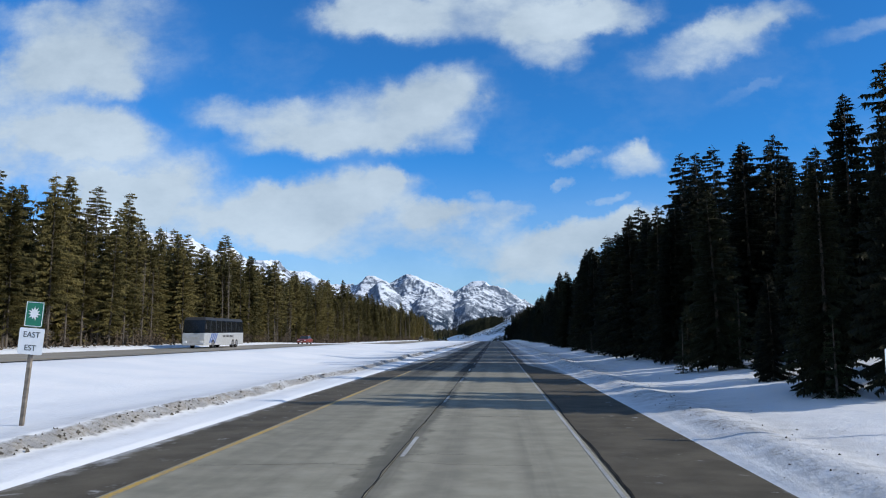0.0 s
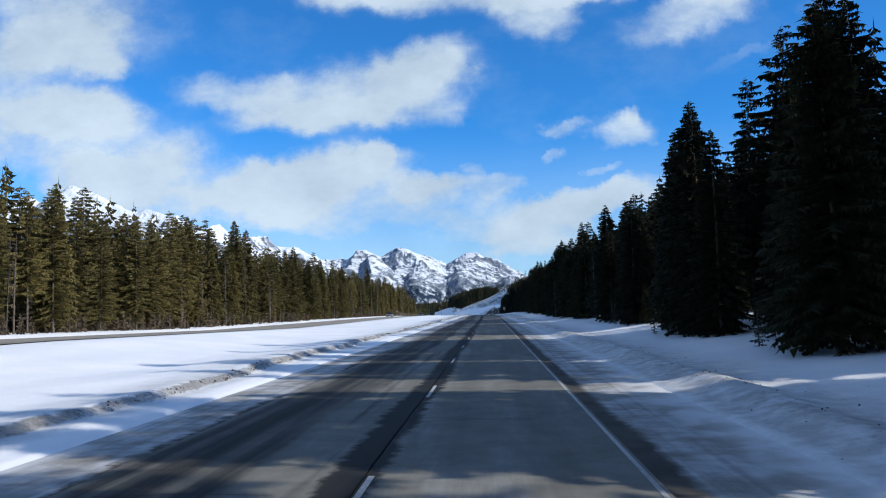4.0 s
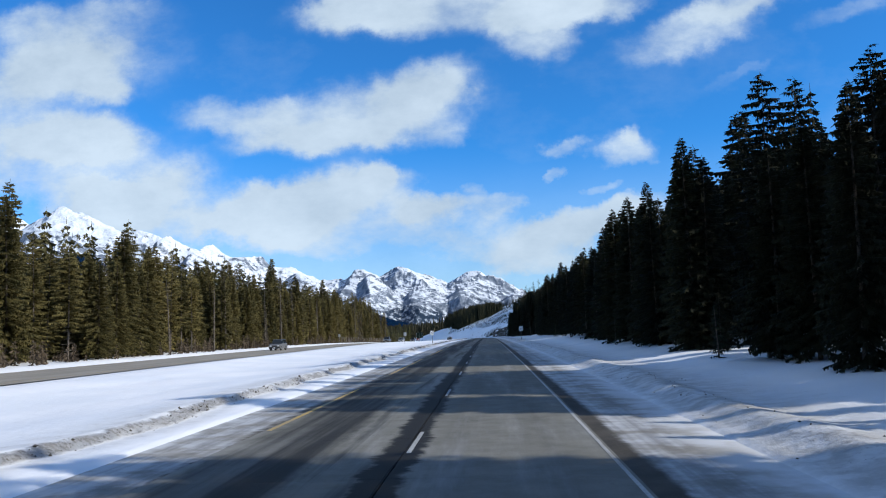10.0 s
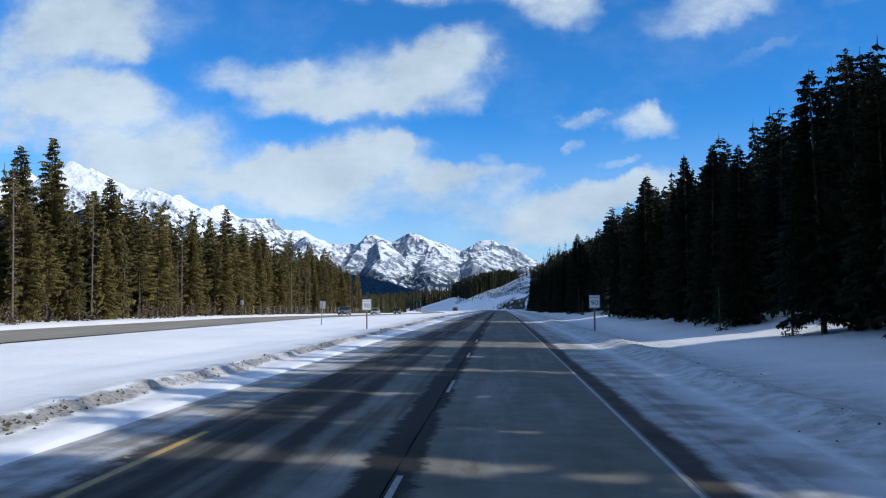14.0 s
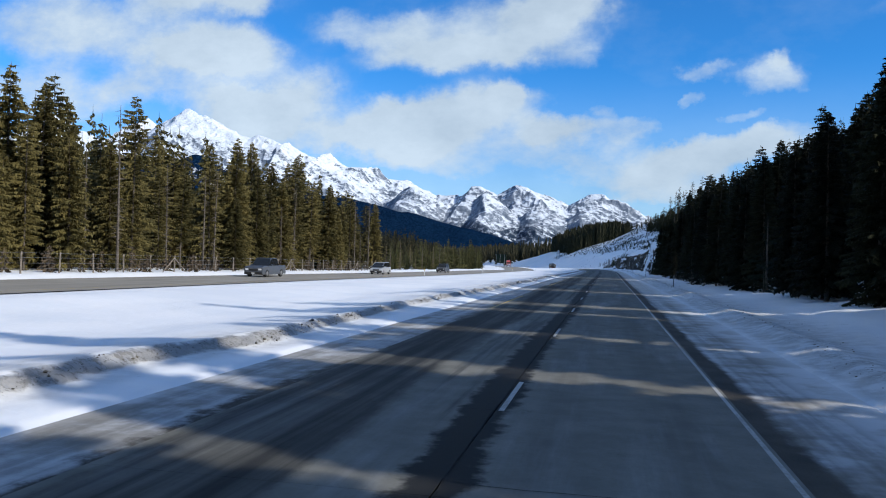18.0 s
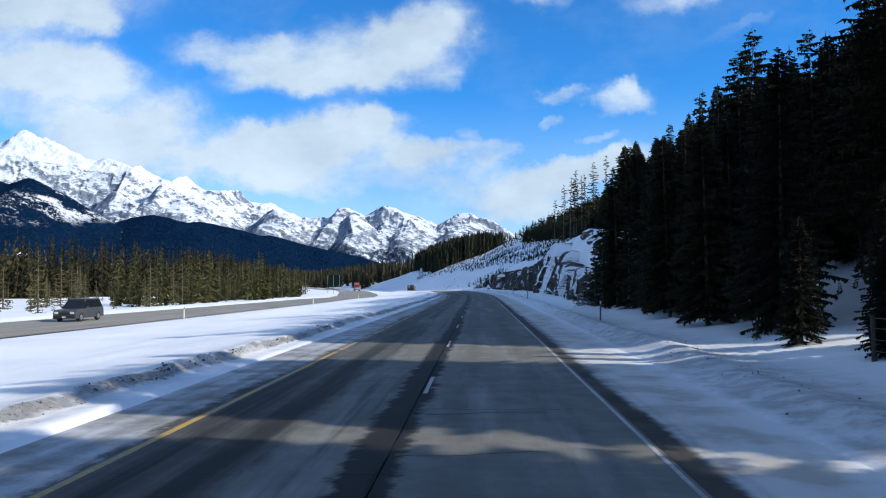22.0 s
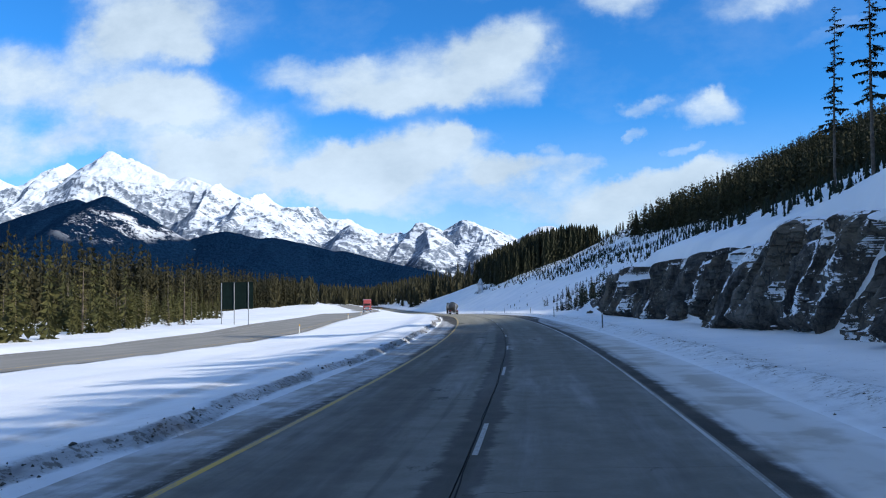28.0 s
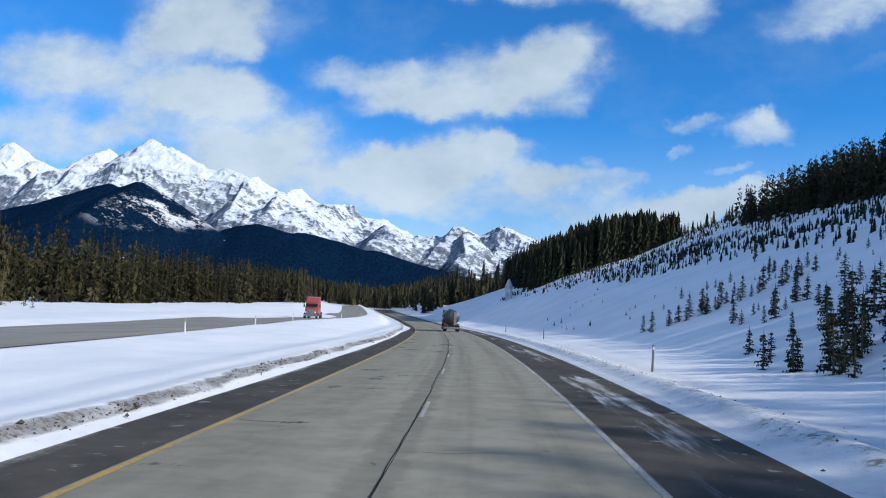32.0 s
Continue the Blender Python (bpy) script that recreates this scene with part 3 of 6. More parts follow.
def needles(name, a, b_, rnd=.5):
    def build(nt, b):
        k = Nodes(nt)
        pos = k.position()
        n = k.noise(pos, .9, 5.0, .65)
        r = k.object_random()
        isl = k.node("ShaderNodeNewGeometry").outputs["Random Per Island"]
        f = k.math("ADD", k.math("MULTIPLY", n, .5), k.math("ADD", k.math("MULTIPLY", r, .3), k.math("MULTIPLY", isl, .2)))
        k.put(k.mix(k.ramp(f, .25, .75), a, b_), b.inputs["Base Color"])
        b.inputs["Roughness"].default_value = .75
        b.inputs["Specular IOR Level"].default_value = .2
    return material(name, build)


# needles darkened for the backlit right side, lightened for the sunlit left
SHADED_NEEDLES = needles("shaded_needles", (.006, .008, .004), (.026, .027, .010))
SUNLIT_NEEDLES = needles("sunlit_needles", (.050, .045, .015), (.155, .126, .043))
YOUNG = needles("young_needles", (.010, .016, .009), (.028, .036, .014))
VALLEY = needles("valley_needles", (.013, .014, .006), (.066, .055, .022))
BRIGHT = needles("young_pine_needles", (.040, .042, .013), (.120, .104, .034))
BRUSH = plain("brush", (.085, .062, .040), .9, grain=.45, scale=3)
BARK = plain("bark", (.12, .095, .075), .9, grain=.4, scale=5, bump=.5)
# wood colour darkened for the shade among the right-hand trees
SHADED_BARK = plain("shaded_wood", (.055, .045, .036), .9, grain=.4, scale=6, bump=.4)
PALE_BARK = plain("pale_bark", (.105, .088, .072), .9, grain=.35, scale=5, bump=.5)

CLOD = plain("dirty_ice", (.10, .088, .072), .9, grain=.5, scale=6, bump=.4)
GRAVEL = plain("pale_gravel", (.42, .37, .29), .95, grain=.25, scale=1.5, bump=.4)

# ---------------------------------------------------------------- mesh helpers
def mesh_from(name, verts, faces, mats, uv=None, smooth=False, mat_index=None):
    me = bpy.data.meshes.new(name)
    verts = np.asarray(verts, np.float32)
    faces = np.asarray(faces, np.int32)
    k = faces.shape[1]
    me.vertices.add(len(verts))
    me.vertices.foreach_set("co", verts.ravel())
    me.loops.add(faces.size)
    me.loops.foreach_set("vertex_index", faces.ravel())
    me.polygons.add(len(faces))
    me.polygons.foreach_set("loop_start", np.arange(0, faces.size, k, dtype=np.int32))
    me.polygons.foreach_set("use_smooth", np.full(len(faces), bool(smooth)))
    if mat_index is not None:
        me.polygons.foreach_set("material_index", np.asarray(mat_index, np.int32))
    if uv is not None:
        lay = me.uv_layers.new(name="UVMap")
        lay.data.foreach_set("uv", np.asarray(uv, np.float32)[faces.ravel()].ravel())
    for m in (mats if isinstance(mats, (list, tuple)) else [mats]):
        me.materials.append(m)
    me.update(calc_edges=True)
    return me


def grid_faces(nr, nc):
    r, c = np.meshgrid(np.arange(nr - 1), np.arange(nc - 1), indexing="ij")
    a = (r * nc + c).ravel()
    return np.stack([a, a + 1, a + nc + 1, a + nc], 1)


def ribbon(ys, us, dz, zfun=None):
    """Verts, faces and (u, y) of a strip that follows the road."""
    Y, U = np.meshgrid(ys, us, indexing="ij")
    X, YY = rail(Y, U + (other_shift(Y) if zfun else 0))
    Z = (zfun(Y) if zfun else zr(Y) + bank(Y) * U) + dz
    v = np.stack([X, YY, np.broadcast_to(Z, X.shape)], -1).reshape(-1, 3)
    return v, grid_faces(len(ys), len(us)), np.stack([U, Y], -1).reshape(-1, 2)


def thing(name, me=None, label="", category="", group="", kind=""):
    return tagged(new(name, me), label, category, group, kind)


def part_of(parent, name, me, m=None, label=""):
    ob = new(name, me)
    ob.parent = parent
    if m is not None:
        ob.matrix_basis = m
    if label:
        ob["label"] = label
    return ob


def part(name, bm, mat, parent, label="", smooth=False):
    """Links a bmesh as one mesh object under a thing or a part."""
    me = bpy.data.meshes.new(name)
    if smooth:
        for f in bm.faces:
            f.smooth = True
    bm.to_mesh(me)
    bm.free()
    me.materials.append(mat)
    ob = new(name, me)
    ob.parent = parent
    if label:
        ob["label"] = label
    return ob


def box(bm, x0, x1, y0, y1, z0, z1, bevel=0.0, segs=1):
    m = Matrix.Translation(((x0 + x1) / 2, (y0 + y1) / 2, (z0 + z1) / 2)) @ Matrix.Diagonal((x1 - x0, y1 - y0, z1 - z0, 1))
    r = bmesh.ops.create_cube(bm, size=1, matrix=m)
    if bevel:
        es = {e for v in r["verts"] for e in v.link_edges}
        bmesh.ops.bevel(bm, geom=list(es), offset=bevel, segments=segs, affect="EDGES", profile=.6)
    return bm


def cyl(bm, p, q, r0, r1=None, n=10):
    p, q = Vector(p), Vector(q)
    d = q - p
    m = Matrix.Translation((p + q) / 2) @ d.to_track_quat("Z", "Y").to_matrix().to_4x4()
    bmesh.ops.create_cone(bm, cap_ends=True, segments=n, radius1=r0, radius2=r0 if r1 is None else r1, depth=d.length, matrix=m)
    return bm


def bm_box(*a, **k):
    return box(bmesh.new(), *a, **k)


def bm_cyl(*a, **k):
    return cyl(bmesh.new(), *a, **k)


# ---------------------------------------------------------------- ground
def spaced(*runs):
    out = []
    for a, b, n in runs:
        out.append(np.linspace(a, b, n, endpoint=False))
    out.append([runs[-1][1]])
    return np.concatenate(out)


def make_ground():
    us = spaced((-4600, -900, 14), (-900, -300, 20), (-300, -100, 34), (-100, -46, 24), (-46, -37.6, 12), (-37.6, -27, 4), (-27, -15, 20),
                (-15, -7, 34), (-7, 4.4, 4), (4.4, 10, 24), (10, 30, 34), (30, 130, 50), (130, 500, 20), (500, 4600, 14))
    ys = spaced((-120, -10, 40), (-10, 760, 580), (760, 1200, 150), (1200, 2200, 60), (2200, 4980, 40))
    Y, U = np.meshgrid(ys, us, indexing="ij")
    Z = ground_z(Y, U)
    X = xr(Y) + U / np.cos(head(Y))
    v = np.stack([X, Y, Z], -1).reshape(-1, 3)
    me = mesh_from("ground", v, grid_faces(len(ys), len(us)), SNOW, np.stack([np.where(U < -6, U - grit_line(Y) - 8.65, U), Y], -1).reshape(-1, 2), smooth=True)
    return thing("ground", me, "snow-covered ground with gritty ploughed banks beside the highway", "ground", kind="structure")


make_ground()


def place(y, u):
    """World point on the snow at y along and u right of the lane (u measured across the road)."""
    X = xr(y) + u / np.cos(head(y))
    return float(X), float(y), float(ground_z(y, u))


# ---------------------------------------------------------------- mountains
def mountain_mesh(name, peaks, x0, x1, y0, y1, step, mat, ridge, seed, foot=0.0, scale=520.0):
    xs, ys = np.arange(x0, x1, step), np.arange(y0, y1, step)
    Y, X = np.meshgrid(ys, xs, indexing="ij")
    wx = (fbm(X * .0030, Y * .0030, seed, 5) - .5) * 260
    wy = (fbm(X * .0030, Y * .0030, seed + 9, 5) - .5) * 260
    H = np.full(X.shape, foot)
    for px, py, ph, sl, sr, sf in peaks:
        dx, dy = X + wx * .20 - px, Y + wy * .6 - py
        dx = np.sign(dx) * (np.sqrt(dx * dx + 400) - 20)
        side = np.where(dx < 0, -dx * sl, dx * sr)
        front = np.where(dy < 0, -dy * sf, dy * .35)
        cone = ph - (np.abs(side) ** 1.2 + np.abs(front) ** 1.2) ** (1 / 1.2)
        H = np.maximum(H, cone)
    # gullies cut between branching ribs, each finer set riding on the crests of the last
    cut, amp, weight = 0.0, 1.0, 1.0
    qx, qy = X + wx * .55, Y + wy * .55
    for o in range(7):
        f = 2.07 ** o / scale
        n = vnoise(qx * f + 31 * o, qy * f + 17 * o, seed + 20 + o)
        r = 1 - np.abs(2 * n - 1)
        cut = cut + amp * weight * (1 - r ** 1.15)
        weight = np.clip(.30 + .8 * r, 0, 1)
        amp *= .50
    H = H - ridge * (cut - .42) * np.clip((H - foot) / 160, 0, 1)
    v = np.stack([X, Y, H - 12], -1).reshape(-1, 3)
    return mesh_from(name, v, grid_faces(len(ys), len(xs)), mat, smooth=False)


def range_build(nt, b):
    k = Nodes(nt)
    geo = k.node("ShaderNodeNewGeometry")
    pos, nor = geo.outputs["Position"], geo.outputs["Normal"]
    s = k.node("ShaderNodeSeparateXYZ")
    k.put(pos, s.inputs[0])
    ns = k.node("ShaderNodeSeparateXYZ")
    k.put(nor, ns.inputs[0])
    n = k.noise(pos, .006, 7.0, .62)
    f = k.noise(k.scaled(pos, (1.0, .5, .8)), .045, 9.0, .70)
    # tilted strata: bands that climb across the faces
    st = k.node("ShaderNodeCombineXYZ")
    k.put(k.math("ADD", k.math("MULTIPLY", s.outputs[0], .003), k.math("MULTIPLY", s.outputs[2], .004)), st.inputs[0])
    k.put(k.math("SUBTRACT", k.math("MULTIPLY", s.outputs[2], .030), k.math("MULTIPLY", s.outputs[0], .010)), st.inputs[1])
    strata = k.noise(st.outputs[0], 1.0, 6.0, .62)
    # bare rock where steep; shade on the left faces put in as rock
    lie = k.math("ADD", ns.outputs[2], k.math("MULTIPLY", ns.outputs[0], .22))
    lie = k.math("ADD", lie, k.math("ADD", k.math("MULTIPLY", k.math("SUBTRACT", n, .5), .40), k.math("MULTIPLY", k.math("SUBTRACT", f, .5), .62)))
    lie = k.math("ADD", lie, k.math("MULTIPLY", k.math("SUBTRACT", strata, .5), .35))
    hgt = k.ramp(s.outputs[2], 90.0, 700.0, -.30, .26, "LINEAR")
    lie = k.math("ADD", lie, k.ramp(s.outputs[0], -1900.0, -1300.0, -.08, .02))
    snow = k.ramp(k.math("ADD", lie, hgt), .55, .76)
    # rock and woods tinted blue to stand for the haze of distance
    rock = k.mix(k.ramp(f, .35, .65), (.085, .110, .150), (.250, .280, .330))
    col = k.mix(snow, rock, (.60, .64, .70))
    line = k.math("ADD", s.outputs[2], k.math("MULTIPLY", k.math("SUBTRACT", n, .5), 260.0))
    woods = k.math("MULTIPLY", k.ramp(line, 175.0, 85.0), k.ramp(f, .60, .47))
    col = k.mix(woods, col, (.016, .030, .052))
    k.put(col, b.inputs["Base Color"])
    b.inputs["Roughness"].default_value = .85
    b.inputs["Specular IOR Level"].default_value = .1
    h = k.math("ADD", k.math("MULTIPLY", strata, .4), f)
    k.put(k.bump(h, .45, 10.0), b.inputs["Normal"])


def foothill_build(nt, b):
    k = Nodes(nt)
    geo = k.node("ShaderNodeNewGeometry")
    pos = geo.outputs["Position"]
    n = k.noise(pos, .008, 6.0, .62)
    f = k.noise(k.scaled(pos, (1, 1, .35)), .11, 6.0, .75)
    sep = k.node("ShaderNodeSeparateXYZ")
    k.put(pos, sep.inputs[0])
    # fir colour shifted to blue in place of the haze before it
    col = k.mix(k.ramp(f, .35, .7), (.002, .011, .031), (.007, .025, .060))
    # clearings and avalanche tracks that run down the right flank of the hump
    dx = k.math("DIVIDE", k.math("SUBTRACT", sep.outputs[0], -1400.0), 150.0)
    dz = k.math("DIVIDE", k.math("SUBTRACT", sep.outputs[2], 250.0), 80.0)
    near = k.ramp(k.math("ADD", k.math("MULTIPLY", dx, dx), k.math("MULTIPLY", dz, dz)), 1.5, .2)
    run = k.node("ShaderNodeCombineXYZ")
    k.put(k.math("ADD", k.math("MULTIPLY", sep.outputs[0], .018), k.math("MULTIPLY", sep.outputs[2], .030)), run.inputs[0])
    k.put(k.math("MULTIPLY", sep.outputs[2], .012), run.inputs[1])
    tracks = k.noise(run.outputs[0], 1.0, 6.0, .7)
    patch = k.math("MULTIPLY", k.ramp(k.math("ADD", k.math("MULTIPLY", tracks, .65), k.math("MULTIPLY", f, .35)), .50, .55), near)
    few = k.math("MULTIPLY", k.ramp(k.noise(k.scaled(pos, (1, 1, 1.8)), .0070, 4.0), .70, .72), k.ramp(f, .40, .50))
    col = k.mix(k.math("MULTIPLY", k.math("MAXIMUM", patch, few), .9), col, (.80, .83, .88))
    k.put(col, b.inputs["Base Color"])
    b.inputs["Roughness"].default_value = 1.0
    b.inputs["Specular IOR Level"].default_value = 0.0
    k.put(k.bump(f, 1.0, 9.0), b.inputs["Normal"])


RANGE = material("snowy_rock_haze_tint", range_build)
FOOTHILL = material("haze_blue_woods", foothill_build)

# summit: across, along, height, fall to the left, to the right and to the front
SNOW_PEAKS = [
    (-3560, 4760, 850, .5, .6, .7), (-3330, 4740, 790, .5, .5, .7), (-2985, 4720, 800, .6, .5, .7), (-2830, 4690, 770, .5, .5, .66),
    (-2558, 4644, 890, .86, .66, .85), (-2300, 4650, 735, .5, .5, .85), (-2080, 4640, 668, .5, .5, .80), (-1900, 4630, 612, .5, .5, .75),
    (-1774, 4640, 572, .5, .6, .60), (-1640, 4600, 572, .6, .6, .62), (-1490, 4590, 500, .6, .5, .60), (-1330, 4640, 455, .5, .5, .6),
    (-1182, 4722, 498, .36, .44, .60), (-1000, 4720, 442, .5, .5, .6), (-870, 4690, 392, .5, .5, .6), (-790, 4700, 420, .6, .6, .66),
    (-690, 4690, 372, .5, .5, .6), (-545, 4719, 428, .55, .46, .60), (-405, 4700, 355, .5, .5, .6), (-300, 4700, 315, .5, .5, .6),
    (-158, 4720, 372, .60, .42, .60), (0, 4700, 290, .5, .42, .6), (150, 4700, 255, .4, .4, .5), (400, 4720, 190, .3, .3, .5),
    (-1900, 4330, 470, .6, .55, .62), (-1500, 4330, 420, .6, .6, .62), (-1020, 4250, 330, .55, .6, .62), (-740, 4230, 268, .55, .75, .62),
    (-640, 4260, 312, .80, .62, .60), (-400, 4270, 262, .6, .6, .60), (-180, 4300, 230, .6, .5, .55), (60, 4350, 190, .5, .4, .5)]
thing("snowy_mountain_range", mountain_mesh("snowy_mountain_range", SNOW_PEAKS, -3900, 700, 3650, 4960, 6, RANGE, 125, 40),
      "jagged snow-covered mountain range, rock faces tinted blue for haze", "mountains", kind="structure")
FOOT_PEAKS = [(-1545, 3050, 362, .42, .62, .5), (-1660, 3060, 346, .3, .4, .45), (-1180, 3150, 232, .3, .24, .50), (-1000, 3150, 206, .3, .26, .50), (-760, 3150, 158, .3, .28, .50), (-1850, 3100, 300, .25, .3, .4), (-2300, 3150, 265, .3, .25, .4)]
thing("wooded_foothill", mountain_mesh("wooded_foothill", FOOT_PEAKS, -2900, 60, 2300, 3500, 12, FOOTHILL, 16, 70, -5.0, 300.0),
      "dark fir-covered foothill tinted blue for haze, with snowy clearings", "hill", kind="structure")

# ---------------------------------------------------------------- carriageways
ROAD_Y = spaced((-60, 600, 132), (600, 1250, 260))
v, f, uv = ribbon(ROAD_Y, np.array([-8.3, -7.0, -5.45, 1.86, 3.2, 5.1]), -.045)
road = thing("road", mesh_from("road", v, f, ASPHALT, uv), "two-lane highway with asphalt shoulders dusted with snow", "road", kind="structure")
v, f, uv = ribbon(ROAD_Y, np.array([OTHER_OUT, -32.5, OTHER_IN]), 0.0, other_z)
opposite = thing("opposite_road", mesh_from("opposite_road", v, f, FAR_ROAD, uv), "pale dry opposite carriageway of the highway", "road", kind="structure")
# slabs of the driven lanes, joints open between them
SLAB_L, LANE = 4.6, 3.65


def slab_mesh(name, x0, x1, length):
    bm = bmesh.new()
    box(bm, x0, x1, 0, length, -.05, 0, .003)
    lay = bm.loops.layers.uv.new("UVMap")
    for fc in bm.faces:
        for lp in fc.loops:
            lp[lay].uv = (lp.vert.co.x, lp.vert.co.y)
    me = bpy.data.meshes.new(name)
    bm.to_mesh(me)
    bm.free()
    me.materials.append(CONCRETE)
    return me


SLAB_RIGHT = slab_mesh("slab", -LANE / 2 + .010, 2.03, SLAB_L - .007)
SLAB_LEFT = slab_mesh("slab", -5.72, -LANE / 2 - .010, SLAB_L - .007)


def lay_slabs():
    joined_v, joined_f, joined_uv = [], [], []
    for me in (SLAB_RIGHT, SLAB_LEFT):
        co = np.array([v.co for v in me.vertices])
        tri = []
        for p in me.polygons:
            q = list(p.vertices)
            tri += [(q[0], q[k], q[k + 1]) for k in range(1, len(q) - 1)]
        tri = np.array(tri)
        s = -46.0
        count = 0
        while s < 1150:
            y = s
            h = float(head(y + 2))
            sl = math.atan(float((zr(y + SLAB_L) - zr(y)) / SLAB_L))
            m = Matrix.Translation((float(xr(y)), y, float(zr(y)))) @ Matrix.Rotation(h, 4, "Z") @ Matrix.Rotation(sl, 4, "X") @ Matrix.Rotation(-math.atan(float(bank(y))), 4, "Y")
            if 4.0 < s < 690.0:
                part_of(road, "slab", me, m)
            else:
                mm = np.array(m)
                w = co @ mm[:3, :3].T + mm[:3, 3]
                joined_f.append(tri + sum(len(a) for a in joined_v))
                joined_v.append(w)
                joined_uv.append(co[:, :2])
            s += SLAB_L * math.cos(h)
            count += 1
    ob = part_of(road, "far_slabs", mesh_from("far_slabs", np.concatenate(joined_v), np.concatenate(joined_f), CONCRETE, np.concatenate(joined_uv)))
    ob["kind"] = "stuff"


# painted lines and tar seams
def strip_part(parent, name, y0, y1, u0, u1, dz, mat, step=3.0, zfun=None, label="", wob=0.0):
    n = max(2, int((y1 - y0) / step) + 1)
    ys = np.linspace(y0, y1, n)
    Y, U = np.meshgrid(ys, np.array([u0, u1]), indexing="ij")
    if wob:
        U = U + (vnoise(Y * .35, U * 0 + u0, 51) - .5) * wob + (vnoise(Y * 1.7, U * 3 + u0, 52) - .5) * wob * .5
    X, YY = rail(Y, U + (other_shift(Y) if zfun else 0))
    v = np.stack([X, YY, (zfun(Y) if zfun else zr(Y) + bank(Y) * U) + dz], -1).reshape(-1, 3)
    return part_of(parent, name, mesh_from(name, v, grid_faces(n, 2), mat), label=label)


strip_part(road, "edge_line", -50, 700, 1.90, 1.970, .005, WHITE_LINE, 3.0, label="worn white edge line")
strip_part(road, "edge_line", 700, 1200, 1.885, 1.990, .005, WHITE_LINE, 3.0, label="worn white edge line")
for y0, y1 in ((-50, 52), (66, 72), (255, 268), (278, 300), (308, 330), (338, 344), (366, 372), (462, 476), (500, 1200)):
    strip_part(road, "yellow_line", y0, y1, -5.66, -5.53, .005, YELLOW_LINE, 3.0, label="worn yellow edge line")
strip_part(road, "tar_seam", -50, 1200, -1.836, -1.814, .006, TAR, .6, label="cracked tar seam between the lanes", wob=.11)
strip_part(road, "edge_crack", -50, 70, 2.07, 2.11, -.030, TAR, .6, wob=.14)
for k in range(84):
    y0 = 10.5 + 12.4 * k - 20
    if y0 < 900:
        strip_part(road, "lane_dash", y0, y0 + 3.0, -1.770, -1.680, .007, WHITE_LINE, 1.5)
strip_part(opposite, "edge_line", -50, 1200, OTHER_OUT + 2.3, OTHER_OUT + 2.42, .006, WHITE_LINE, 4.0, other_z)
strip_part(opposite, "yellow_line", -50, 1200, OTHER_IN - 1.42, OTHER_IN - 1.3, .006, YELLOW_LINE, 4.0, other_z)


# gravelled lay-by on the far side
v, f, uv = ribbon(np.linspace(812, 985, 60), np.array([-43.6, -41.0, -38.6]), .02, other_z)
thing("lay_by", mesh_from("lay_by", v, f, GRAVEL, uv), "pale gravel lay-by beyond the opposite carriageway", "lay-by", kind="structure")


# fine cracks across the slabs
def cracks():
    rng = np.random.default_rng(5)
    vs, fs = [], []
    n0 = 0
    for c in range(95):
        y, u0 = rng.uniform(6, 780), rng.choice([-5.4, -1.7])
        u1 = u0 + rng.uniform(.8, 3.5)
        n = 9
        us = np.linspace(u0, min(u1, u0 + 3.5), n)
        dy = np.cumsum(rng.normal(0, .06, n))
        w = rng.uniform(.005, .014)
        for s in (-w, w):
            X, YY = rail(y + dy + s, us)
            vs.append(np.stack([X, YY, zr(y + dy) + bank(y + dy) * us + .004], -1))
        a = np.arange(n - 1)
        fs.append(np.stack([n0 + a, n0 + a + 1, n0 + n + a + 1, n0 + n + a], 1))
        n0 += 2 * n
    ob = part_of(road, "cracks", mesh_from("cracks", np.concatenate(vs), np.concatenate(fs), TAR))
    ob["kind"] = "stuff"


cracks()


def long_crack():
    ys = np.arange(592, 652, .35)
    us = np.interp(ys, [592, 598, 604, 613, 622, 634, 639, 647, 652], [1.72, 1.56, 1.37, .72, .25, -.52, -1.1, -1.6, -1.75]) \
        + (fbm(ys * .9, ys * 0, 55) - .5) * .35 + (vnoise(ys * 3.1, ys * 0, 56) - .5) * .12
    w = .003 + .008 * vnoise(ys * .7, ys * 0, 57)
    rows = []
    for side in (-1, 1):
        X, YY = rail(ys, us + side * w)
        rows.append(np.stack([X, YY, zr(ys) + bank(ys) * us + .005], -1))
    v = np.stack(rows, 1).reshape(-1, 3)
    part_of(road, "crack", mesh_from("crack", v, grid_faces(len(ys), 2), TAR), label="long wandering crack across the lane")


long_crack()


# ---------------------------------------------------------------- conifers
def trunk_arrays(h, r, lean, n=7, rings=6):
    v, f = [], []
    for k in range(rings):
        t = k / (rings - 1)
        rr = r * (1 - t) ** .8 + .015
        for a in range(n):
            an = 2 * math.pi * a / n
            v.append((math.cos(an) * rr + lean[0] * t * t, math.sin(an) * rr + lean[1] * t * t, h * t - (.4 if k == 0 else 0)))
    for k in range(rings - 1):
        for a in range(n):
            f.append((k * n + a, k * n + (a + 1) % n, (k + 1) * n + (a + 1) % n, (k + 1) * n + a))
    return np.array(v), np.array(f)


